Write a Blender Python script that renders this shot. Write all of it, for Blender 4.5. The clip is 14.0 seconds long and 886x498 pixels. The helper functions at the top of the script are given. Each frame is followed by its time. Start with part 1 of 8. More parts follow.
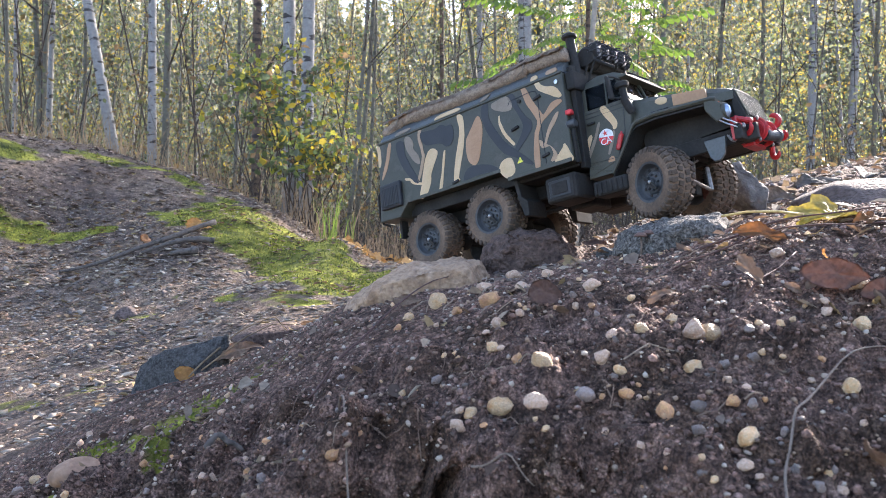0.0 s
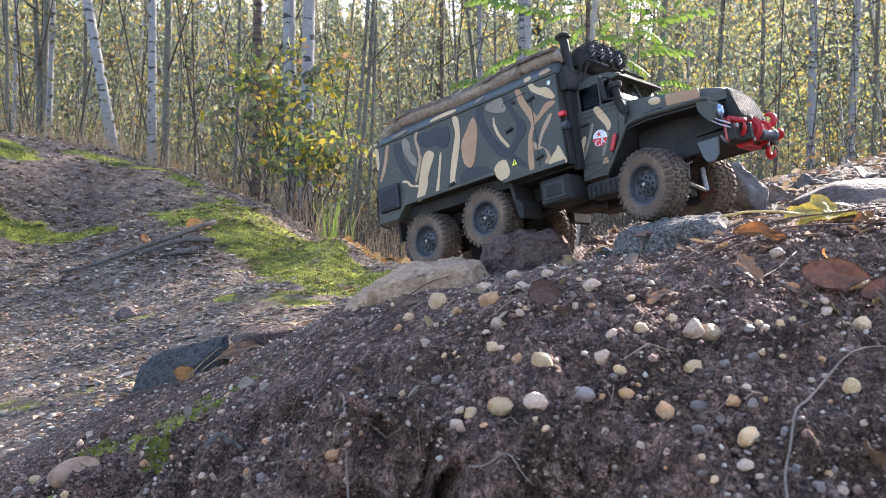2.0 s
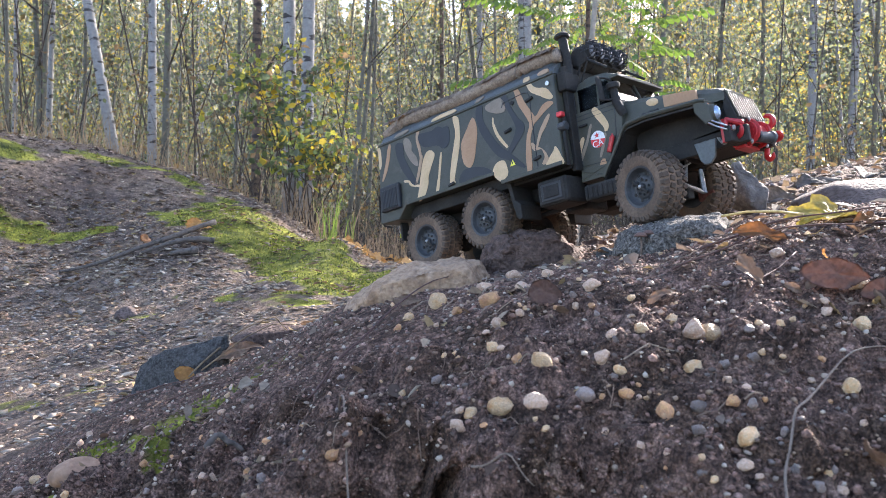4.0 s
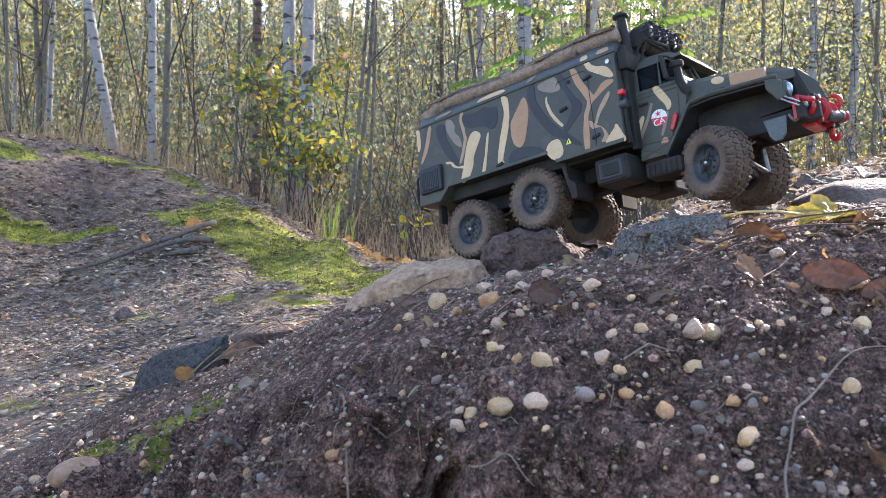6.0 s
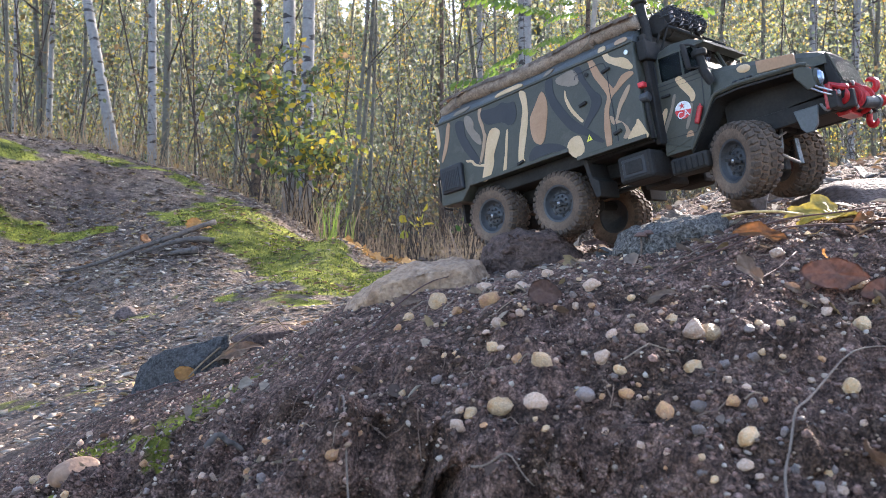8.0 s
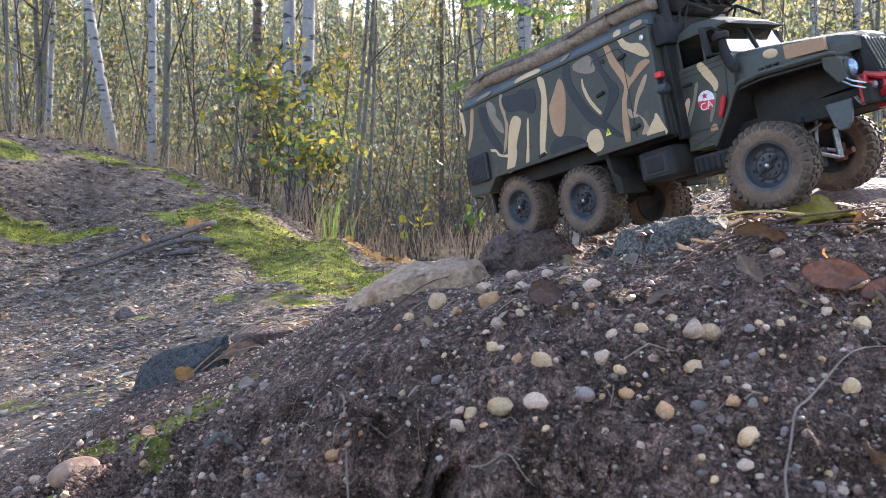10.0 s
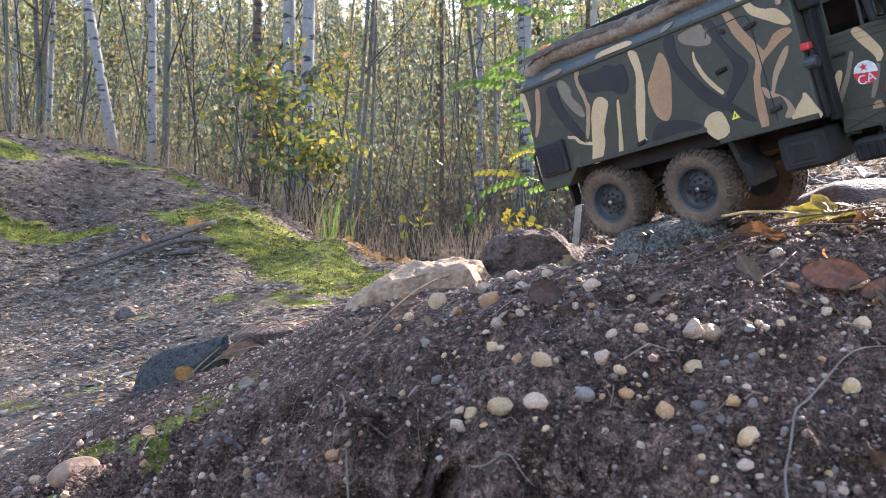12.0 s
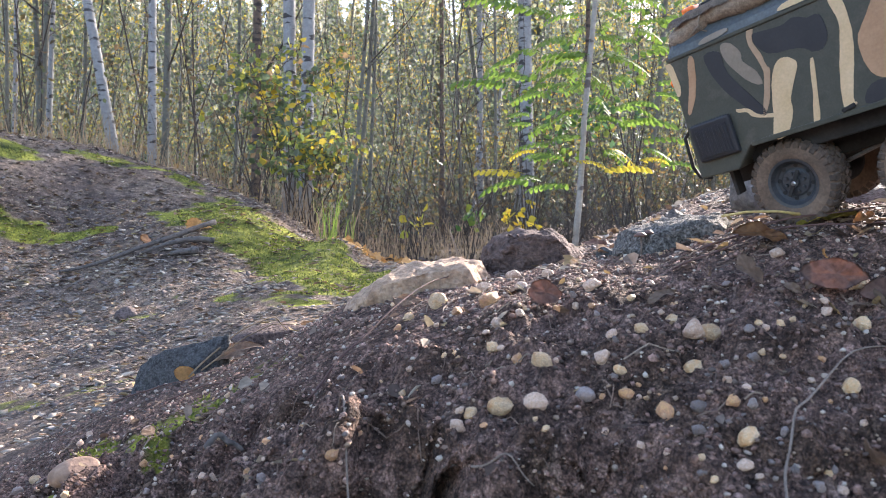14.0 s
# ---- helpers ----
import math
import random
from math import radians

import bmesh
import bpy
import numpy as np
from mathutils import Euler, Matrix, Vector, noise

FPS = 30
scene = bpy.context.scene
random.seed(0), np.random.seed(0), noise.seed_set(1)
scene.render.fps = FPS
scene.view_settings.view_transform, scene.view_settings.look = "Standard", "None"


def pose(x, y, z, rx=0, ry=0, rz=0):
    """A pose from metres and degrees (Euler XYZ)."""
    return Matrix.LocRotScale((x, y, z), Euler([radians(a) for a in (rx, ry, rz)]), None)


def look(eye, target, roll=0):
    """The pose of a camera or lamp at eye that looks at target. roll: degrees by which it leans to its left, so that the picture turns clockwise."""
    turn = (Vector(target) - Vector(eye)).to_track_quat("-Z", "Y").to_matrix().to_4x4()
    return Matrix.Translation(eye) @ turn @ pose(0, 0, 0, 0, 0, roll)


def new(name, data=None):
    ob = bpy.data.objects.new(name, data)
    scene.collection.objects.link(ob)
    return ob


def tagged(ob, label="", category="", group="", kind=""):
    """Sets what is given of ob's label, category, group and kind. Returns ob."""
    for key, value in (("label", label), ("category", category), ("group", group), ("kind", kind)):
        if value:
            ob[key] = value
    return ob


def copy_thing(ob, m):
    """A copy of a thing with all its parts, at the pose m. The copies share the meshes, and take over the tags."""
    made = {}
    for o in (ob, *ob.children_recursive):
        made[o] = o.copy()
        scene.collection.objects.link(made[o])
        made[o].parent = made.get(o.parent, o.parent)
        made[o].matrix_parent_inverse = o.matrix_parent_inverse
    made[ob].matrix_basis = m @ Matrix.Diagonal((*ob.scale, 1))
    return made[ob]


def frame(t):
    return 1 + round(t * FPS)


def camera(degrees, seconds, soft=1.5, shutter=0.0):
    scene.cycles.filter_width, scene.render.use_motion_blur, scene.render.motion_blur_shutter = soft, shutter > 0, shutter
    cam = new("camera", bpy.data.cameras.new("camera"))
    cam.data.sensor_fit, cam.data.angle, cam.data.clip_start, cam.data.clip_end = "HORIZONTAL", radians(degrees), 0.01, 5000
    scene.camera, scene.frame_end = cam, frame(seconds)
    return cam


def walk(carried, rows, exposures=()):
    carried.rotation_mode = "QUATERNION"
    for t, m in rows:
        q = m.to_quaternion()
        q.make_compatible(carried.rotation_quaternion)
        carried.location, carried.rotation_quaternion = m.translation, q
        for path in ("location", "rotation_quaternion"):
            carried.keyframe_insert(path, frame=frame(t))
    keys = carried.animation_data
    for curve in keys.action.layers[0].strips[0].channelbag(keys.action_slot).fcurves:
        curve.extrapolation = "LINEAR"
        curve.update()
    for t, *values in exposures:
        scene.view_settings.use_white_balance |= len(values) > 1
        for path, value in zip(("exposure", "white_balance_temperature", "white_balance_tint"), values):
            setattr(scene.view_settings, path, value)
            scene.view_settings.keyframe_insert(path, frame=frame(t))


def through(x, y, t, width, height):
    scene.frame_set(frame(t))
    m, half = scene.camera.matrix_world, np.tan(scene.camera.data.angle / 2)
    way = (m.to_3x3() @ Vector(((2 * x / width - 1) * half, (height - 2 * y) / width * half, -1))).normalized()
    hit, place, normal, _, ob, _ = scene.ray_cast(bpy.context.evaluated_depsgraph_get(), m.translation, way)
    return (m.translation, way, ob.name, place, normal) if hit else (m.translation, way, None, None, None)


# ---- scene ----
cam = camera(55.19, 14.0, soft=0.9)
walk(cam, [(0.0, pose(0, 0, 0, 90, 0, 0)), (14.0, pose(0, 0, 0, 90, 0, 0))], exposures=[(0.0, 2.35, 6250, 17), (14.0, 2.35, 6250, 17)])
cam.data.dof.use_dof = True
cam.data.dof.focus_distance = 1.0
cam.data.dof.aperture_fstop = 23

# ---- light: low autumn sun ahead to the right, pale sky ----
SUN_AZ, SUN_EL = radians(40), radians(25)
world = bpy.data.worlds.new("sky")
scene.world = world
world.use_nodes = True
sky = world.node_tree.nodes.new("ShaderNodeTexSky")
sky.sky_type = "NISHITA"
sky.sun_disc = False
sky.sun_elevation, sky.sun_rotation = SUN_EL, SUN_AZ
sky.air_density, sky.dust_density = 1.0, 2.0
background = world.node_tree.nodes["Background"]
background.inputs["Strength"].default_value = 0.135
world.node_tree.links.new(sky.outputs[0], background.inputs["Color"])
sun_lamp = bpy.data.lights.new("sun", "SUN")
sun_lamp.energy, sun_lamp.angle, sun_lamp.color = 4.8, radians(0.53), (1.0, 0.92, 0.8)
sun = new("sun", sun_lamp)
SUN_DIR = Vector((math.sin(SUN_AZ) * math.cos(SUN_EL), math.cos(SUN_AZ) * math.cos(SUN_EL), math.sin(SUN_EL)))
sun.matrix_world = look(SUN_DIR * 30, (0, 0, 0))


# ---- small helpers ----
def part(name, bm, material, parent=None, label="", smooth=False):
    """Links a bmesh as one mesh object under its thing."""
    me = bpy.data.meshes.new(name)
    bm.to_mesh(me)
    bm.free()
    me.materials.append(material)
    if smooth:
        me.shade_smooth()
    ob = new(name, me)
    if parent is not None:
        ob.parent = parent
    if label:
        ob["label"] = label
    return ob


def mesh_from(name, verts, faces, material, parent=None, smooth=False):
    me = bpy.data.meshes.new(name)
    me.from_pydata(verts, [], faces)
    me.materials.append(material)
    if smooth:
        me.shade_smooth()
    ob = new(name, me)
    if parent is not None:
        ob.parent = parent
    return ob


def add_box(bm, lo, hi, bevel=0.0, turn=None, segments=2):
    """A box from its low to its high corner, with rounded edges."""
    size = [hi[i] - lo[i] for i in range(3)]
    mid = Vector([(hi[i] + lo[i]) / 2 for i in range(3)])
    m = Matrix.Translation(mid) @ (turn or Matrix()) @ Matrix.Diagonal((*size, 1))
    made = bmesh.ops.create_cube(bm, size=1, matrix=m)["verts"]
    if bevel:
        edges = list({e for v in made for e in v.link_edges})
        bmesh.ops.bevel(bm, geom=edges, offset=bevel, segments=segments, affect="EDGES", profile=0.5)
    return bm


def add_tube(bm, points, radius, sides=8, caps=True):
    """A tube along points; radius is one number or one for each point."""
    pts = [Vector(p) for p in points]
    radii = radius if isinstance(radius, (list, tuple)) else [radius] * len(pts)
    rings = []
    for i, p in enumerate(pts):
        d = (pts[min(i + 1, len(pts) - 1)] - pts[max(i - 1, 0)]).normalized()
        a = d.orthogonal().normalized() if i == 0 else (side - d * side.dot(d)).normalized()
        side = a
        b = d.cross(a)
        rings.append([bm.verts.new(p + radii[i] * (math.cos(k * math.tau / sides) * a + math.sin(k * math.tau / sides) * b)) for k in range(sides)])
    for r, s in zip(rings, rings[1:]):
        for k in range(sides):
            bm.faces.new((r[k], r[(k + 1) % sides], s[(k + 1) % sides], s[k]))
    if caps:
        bm.faces.new(rings[0][::-1])
        bm.faces.new(rings[-1])
    return bm


def add_lathe(bm, profile, axis="Y", centre=(0, 0, 0), sides=32):
    """Turns (radius, along) pairs round an axis."""
    turn = {"X": Matrix.Rotation(radians(90), 4, "Y"), "Y": Matrix.Rotation(radians(-90), 4, "X"), "Z": Matrix()}[axis]
    m = Matrix.Translation(centre) @ turn
    rings = []
    for r, h in profile:
        if r < 1e-6:
            rings.append([bm.verts.new(m @ Vector((0, 0, h)))])
        else:
            rings.append([bm.verts.new(m @ Vector((r * math.cos(k * math.tau / sides), r * math.sin(k * math.tau / sides), h))) for k in range(sides)])
    for a, b in zip(rings, rings[1:]):
        for k in range(sides):
            j = (k + 1) % sides
            if len(a) == 1 and len(b) > 1:
                bm.faces.new((a[0], b[j], b[k]))
            elif len(b) == 1 and len(a) > 1:
                bm.faces.new((a[k], a[j], b[0]))
            elif len(a) > 1:
                bm.faces.new((a[k], a[j], b[j], b[k]))
    bmesh.ops.recalc_face_normals(bm, faces=bm.faces)
    return bm


def add_slab(bm, outline, y0, y1, bevel=0.0):
    """A plate with an outline in the x-z plane, from y0 to y1."""
    a = [bm.verts.new((x, y0, z)) for x, z in outline]
    b = [bm.verts.new((x, y1, z)) for x, z in outline]
    n = len(a)
    faces = [bm.faces.new(a), bm.faces.new(b[::-1])]
    faces += [bm.faces.new((a[i], b[i], b[(i + 1) % n], a[(i + 1) % n])) for i in range(n)]
    bmesh.ops.recalc_face_normals(bm, faces=faces)
    if bevel:
        edges = list({e for f in faces for e in f.edges})
        bmesh.ops.bevel(bm, geom=edges, offset=bevel, segments=2, affect="EDGES", profile=0.5)
    return bm


# ---- materials ----
def material(name, colours, scale=30.0, rough=0.8, metal=0.0, bump=0.3, bump_scale=None, detail=6.0, distance=0.002, fine=0.25, vary=0.0, spec=0.5, island=False, through_light=None, coords="Object"):
    """A surface that wanders between colours at one scale, with a finer grain over it and relief."""
    m = bpy.data.materials.new(name)
    m.use_nodes = True
    nt = m.node_tree
    n, l = nt.nodes, nt.links
    bsdf = n["Principled BSDF"]
    tc = n.new("ShaderNodeTexCoord")
    tex = n.new("ShaderNodeTexNoise")
    tex.inputs["Scale"].default_value, tex.inputs["Detail"].default_value, tex.inputs["Roughness"].default_value = scale, detail, 0.62
    l.new(tc.outputs[coords], tex.inputs["Vector"])
    ramp = n.new("ShaderNodeValToRGB")
    el = ramp.color_ramp.elements
    el[0].position, el[1].position = 0.3, 0.7
    el[0].color, el[1].color = (*colours[0], 1), (*colours[-1], 1)
    for i, c in enumerate(colours[1:-1]):
        e = el.new(0.3 + 0.4 * (i + 1) / (len(colours) - 1))
        e.color = (*c, 1)
    l.new(tex.outputs[0], ramp.inputs[0])
    grain = n.new("ShaderNodeTexNoise")
    grain.inputs["Scale"].default_value, grain.inputs["Detail"].default_value = (bump_scale or scale * 6), 5.0
    l.new(tc.outputs[coords], grain.inputs["Vector"])
    span = n.new("ShaderNodeMapRange")
    span.inputs["From Min"].default_value, span.inputs["From Max"].default_value = 0.25, 0.75
    span.inputs["To Min"].default_value, span.inputs["To Max"].default_value = 1 - fine, 1 + fine
    l.new(grain.outputs[0], span.inputs["Value"])
    mul = n.new("ShaderNodeVectorMath")
    mul.operation = "SCALE"
    l.new(ramp.outputs[0], mul.inputs[0])
    l.new(span.outputs[0], mul.inputs["Scale"])
    out = mul.outputs[0]
    if vary:
        rnd = n.new("ShaderNodeNewGeometry" if island else "ShaderNodeObjectInfo")
        src = rnd.outputs["Random Per Island" if island else "Random"]
        hsv = n.new("ShaderNodeHueSaturation")
        val = n.new("ShaderNodeMapRange")
        val.inputs["To Min"].default_value, val.inputs["To Max"].default_value = 1 - vary, 1 + vary
        l.new(src, val.inputs["Value"])
        l.new(val.outputs[0], hsv.inputs["Value"])
        l.new(out, hsv.inputs["Color"])
        out = hsv.outputs[0]
    l.new(out, bsdf.inputs["Base Color"])
    bsdf.inputs["Roughness"].default_value, bsdf.inputs["Metallic"].default_value = rough, metal
    bsdf.inputs["Specular IOR Level"].default_value = spec
    if bump:
        b = n.new("ShaderNodeBump")
        b.inputs["Strength"].default_value, b.inputs["Distance"].default_value = bump, distance
        l.new(grain.outputs[0], b.inputs["Height"])
        l.new(b.outputs[0], bsdf.inputs["Normal"])
    if through_light:
        tr = n.new("ShaderNodeBsdfTranslucent")
        l.new(out, tr.inputs["Color"])
        mix = n.new("ShaderNodeMixShader")
        mix.inputs[0].default_value = through_light
        l.new(bsdf.outputs[0], mix.inputs[1])
        l.new(tr.outputs[0], mix.inputs[2])
        l.new(mix.outputs[0], n["Material Output"].inputs["Surface"])
    return m


def spread_colours(m, colours, island=True):
    """Gives every island (or object) its own colour out of a row of colours."""
    nt = m.node_tree
    n, l = nt.nodes, nt.links
    rnd = n.new("ShaderNodeNewGeometry" if island else "ShaderNodeObjectInfo")
    ramp = n.new("ShaderNodeValToRGB")
    ramp.color_ramp.interpolation = "CONSTANT"
    el = ramp.color_ramp.elements
    el[0].color, el[1].color = (*colours[0], 1), (*colours[1], 1)
    el[1].position = 1 / len(colours)
    for i, c in enumerate(colours[2:]):
        e = el.new((i + 2) / len(colours))
        e.color = (*c, 1)
    l.new(rnd.outputs["Random Per Island" if island else "Random"], ramp.inputs[0])
    old = [k for k in l if k.to_node.type == "VECT_MATH" and k.to_socket == k.to_node.inputs[0]][0]
    mul = old.to_node
    mix = n.new("ShaderNodeMix")
    mix.data_type, mix.blend_type = "RGBA", "MULTIPLY"
    mix.inputs["Factor"].default_value = 1.0
    l.new(ramp.outputs[0], mix.inputs["A"])
    l.new(old.from_socket, mix.inputs["B"])
    l.new(mix.outputs["Result"], mul.inputs[0])
    return m


ROCK_TAN = material("tan sandstone", [(0.27, 0.165, 0.1), (0.41, 0.275, 0.175), (0.3, 0.195, 0.125), (0.46, 0.325, 0.22)], 26, 0.9, bump=0.9, bump_scale=200, distance=0.004, fine=0.4)
ROCK_BROWN = material("brown stone", [(0.04, 0.026, 0.022), (0.13, 0.086, 0.07), (0.07, 0.047, 0.04)], 60, 0.9, bump=1.0, bump_scale=260, distance=0.005, fine=0.5, spec=0.3)
ROCK_GREY = material("grey granite", [(0.05, 0.045, 0.04), (0.21, 0.192, 0.172), (0.08, 0.073, 0.066), (0.15, 0.136, 0.122)], 240, 0.92, bump=1.0, bump_scale=420, distance=0.004, fine=0.7, spec=0.12)
ROCK_RED = material("reddish brown stone", [(0.2, 0.11, 0.066), (0.33, 0.2, 0.128), (0.25, 0.145, 0.09)], 40, 0.7, bump=0.7, bump_scale=200, distance=0.002)
ROCK_VIOLET = material("violet grey stone", [(0.055, 0.04, 0.036), (0.125, 0.093, 0.083), (0.08, 0.061, 0.055)], 40, 0.85, bump=0.9, bump_scale=220, distance=0.004, fine=0.45, spec=0.3)
ROCK_SLATE = material("dark slate", [(0.022, 0.022, 0.022), (0.09, 0.087, 0.085), (0.04, 0.039, 0.038)], 90, 0.95, bump=1.0, bump_scale=420, distance=0.003, fine=0.5, spec=0.15)
GRAVEL = spread_colours(material("gravel", [(0.75, 0.75, 0.75), (1, 1, 1)], 60, 0.7, bump=0.3, bump_scale=300, distance=0.001, fine=0.2, spec=0.15), [(0.42, 0.33, 0.26), (0.18, 0.13, 0.1), (0.54, 0.45, 0.36), (0.12, 0.09, 0.075), (0.24, 0.165, 0.125), (0.2, 0.16, 0.14), (0.15, 0.11, 0.09), (0.36, 0.25, 0.17)])
FLAKES = spread_colours(material("stone chips", [(0.75, 0.75, 0.75), (1, 1, 1)], 60, 0.85, bump=0.4, bump_scale=300, distance=0.001, fine=0.25, spec=0.15), [(0.34, 0.28, 0.23), (0.22, 0.17, 0.14), (0.44, 0.37, 0.29), (0.15, 0.12, 0.105), (0.3, 0.2, 0.145), (0.26, 0.23, 0.21), (0.38, 0.3, 0.21)])
LITTER = spread_colours(material("fallen leaves", [(0.7, 0.7, 0.7), (1, 1, 1)], 80, 0.75, bump=0.3, bump_scale=250, fine=0.25, through_light=0.25, spec=0.15), [(0.2, 0.13, 0.085), (0.13, 0.09, 0.07), (0.3, 0.22, 0.14), (0.24, 0.18, 0.14), (0.34, 0.24, 0.12), (0.42, 0.34, 0.25), (0.16, 0.12, 0.1), (0.36, 0.29, 0.22), (0.22, 0.14, 0.09)])
DARK_LITTER = spread_colours(material("rotting leaves", [(0.7, 0.7, 0.7), (1, 1, 1)], 80, 0.85, bump=0.3, bump_scale=250, fine=0.25, spec=0.15), [(0.08, 0.055, 0.042), (0.05, 0.038, 0.032), (0.12, 0.085, 0.06), (0.09, 0.07, 0.058), (0.15, 0.1, 0.06), (0.065, 0.05, 0.042), (0.3, 0.22, 0.08), (0.1, 0.075, 0.06)])
PALE_LITTER = spread_colours(material("pale fallen leaves", [(0.7, 0.7, 0.7), (1, 1, 1)], 80, 0.75, bump=0.3, bump_scale=250, fine=0.25, through_light=0.2, spec=0.15), [(0.24, 0.17, 0.12), (0.46, 0.38, 0.27), (0.13, 0.095, 0.08), (0.5, 0.42, 0.16), (0.34, 0.27, 0.21), (0.16, 0.115, 0.095), (0.54, 0.47, 0.36), (0.2, 0.15, 0.12)])
TYRE = material("dusty rubber", [(0.035, 0.027, 0.022), (0.13, 0.092, 0.066)], 60, 0.9, bump=0.5, bump_scale=500, distance=0.0008)
SIDEWALL = material("mud stained rubber", [(0.085, 0.058, 0.04), (0.2, 0.138, 0.096)], 45, 0.9, bump=0.4, bump_scale=500, distance=0.0006)
RIM = material("dark painted rim", [(0.025, 0.03, 0.036), (0.06, 0.06, 0.062)], 90, 0.5, bump=0.2, bump_scale=400, distance=0.0004)
GREEN_PAINT = material("dark olive paint", [(0.037, 0.039, 0.028), (0.056, 0.056, 0.042), (0.046, 0.047, 0.034), (0.08, 0.074, 0.057)], 34, 0.55, bump=0.15, bump_scale=700, distance=0.0003, fine=0.15)
BLACK_PAINT = material("black camouflage paint", [(0.014, 0.015, 0.019), (0.024, 0.024, 0.028)], 40, 0.55, bump=0.08, bump_scale=500, distance=0.0002, fine=0.1)
CREAM_PAINT = material("cream camouflage paint", [(0.52, 0.36, 0.19), (0.62, 0.45, 0.27)], 40, 0.6, bump=0.08, bump_scale=500, distance=0.0002, fine=0.1)
TAN_PAINT = material("tan camouflage paint", [(0.34, 0.19, 0.1), (0.42, 0.25, 0.14)], 40, 0.6, bump=0.08, bump_scale=500, distance=0.0002, fine=0.1)
PEACH_PAINT = material("peach camouflage paint", [(0.34, 0.22, 0.13), (0.4, 0.27, 0.17)], 40, 0.6, bump=0.08, bump_scale=500, distance=0.0002, fine=0.1)
GREY_PAINT = material("stone grey paint", [(0.19, 0.15, 0.11), (0.25, 0.2, 0.15)], 40, 0.6, bump=0.08, bump_scale=500, distance=0.0002, fine=0.1)
# black raised slightly: haze over the truck put into the base colour
CHASSIS = material("black chassis plastic", [(0.014, 0.014, 0.014), (0.036, 0.033, 0.03)], 40, 0.75, bump=0.3, bump_scale=400, distance=0.0005, spec=0.3)
RED_PAINT = material("red painted metal", [(0.34, 0.014, 0.02), (0.46, 0.028, 0.03)], 60, 0.35, bump=0.1, bump_scale=500, distance=0.0003)
STEEL = material("bare steel", [(0.4, 0.4, 0.4), (0.6, 0.6, 0.6)], 90, 0.3, metal=1.0, bump=0.1, bump_scale=500, distance=0.0003)
DULL_STEEL = material("dull steel", [(0.16, 0.155, 0.15), (0.34, 0.33, 0.32)], 200, 0.45, metal=0.8, bump=0.2, bump_scale=700, distance=0.0003)
MUDDY_RED = material("muddy red plastic", [(0.1, 0.03, 0.022), (0.2, 0.08, 0.06)], 120, 0.8, bump=0.3, bump_scale=500, distance=0.0004)
CANVAS = material("tan canvas", [(0.13, 0.095, 0.066), (0.32, 0.245, 0.18), (0.2, 0.15, 0.11), (0.36, 0.28, 0.21)], 110, 0.95, bump=0.6, bump_scale=900, distance=0.0008)
WHITE_PAINT = material("white sticker", [(0.7, 0.7, 0.72), (0.8, 0.8, 0.8)], 60, 0.5, bump=0)
STICKER_RED = material("red sticker", [(0.6, 0.03, 0.04), (0.66, 0.05, 0.05)], 60, 0.5, bump=0)
ORANGE_LENS = material("orange lens", [(0.8, 0.16, 0.03), (0.9, 0.22, 0.05)], 60, 0.25, bump=0)
YELLOW_SIGN = material("yellow sticker", [(0.75, 0.7, 0.06), (0.85, 0.78, 0.1)], 60, 0.5, bump=0)


def glass_material(name, tint, rough=0.05, clear=1.0, ior=1.14):
    m = bpy.data.materials.new(name)
    m.use_nodes = True
    b = m.node_tree.nodes["Principled BSDF"]
    b.inputs["Base Color"].default_value = (*tint, 1)
    b.inputs["Roughness"].default_value = rough
    b.inputs["Transmission Weight"].default_value = clear
    b.inputs["IOR"].default_value = ior
    return m


# the windscreen's blue tint stands for sky reflected in it
GLASS = glass_material("plastic glass with blue sky tint", (0.16, 0.24, 0.5), 0.08, 0.35, 1.45)
DARK_GLASS = glass_material("smoked plastic glass", (0.05, 0.055, 0.07), 0.08, 0.6, 1.3)
LENS = material("orange lens", [(0.8, 0.16, 0.03), (0.9, 0.22, 0.05)], 60, 0.25, bump=0)
YELLOW_SIGN = material("yellow sticker", [(0.75, 0.7, 0.06), (0.85, 0.78, 0.1)], 60, 0.5, bump=0)


def glass_material(name, tint, rough=0.05, clear=1.0, ior=1.14):
    m = bpy.data.materials.new(name)
    m.use_nodes = True
    b = m.node_tree.nodes["Principled BSDF"]
    b.inputs["Base Color"].default_value = (*tint, 1)
    b.inputs["Roughness"].default_value = rough
    b.inputs["Transmission Weight"].default_value = clear
    b.inputs["IOR"].default_value = ior
    return m


# sky reflection of the windscreen put into the glass tint
GLASS = glass_material("tinted plastic glass", (0.2, 0.29, 0.42))
DARK_GLASS = glass_material("smoked plastic glass", (0.2, 0.22, 0.26))
# the head lamp's blue-white shine is put into the lens colour
LENS = material("lamp glass with sky glint colour", [(0.2, 0.28, 0.4), (0.36, 0.46, 0.6)], 200, 0.2, metal=0.5, bump=0.2, bump_scale=900, distance=0.0003)
LAMP_DARK = material("dark lamp glass", [(0.05, 0.055, 0.06), (0.12, 0.12, 0.13)], 200, 0.15, bump=0)


# ---- the ground: one sheet, a crumbling gravel bank with a mound behind it, a hollow path and a mossy hump ----
def lattice(ix, iy, seed):
    h = np.sin(ix * 127.1 + iy * 311.7 + seed * 74.7) * 43758.5453
    return h - np.floor(h)


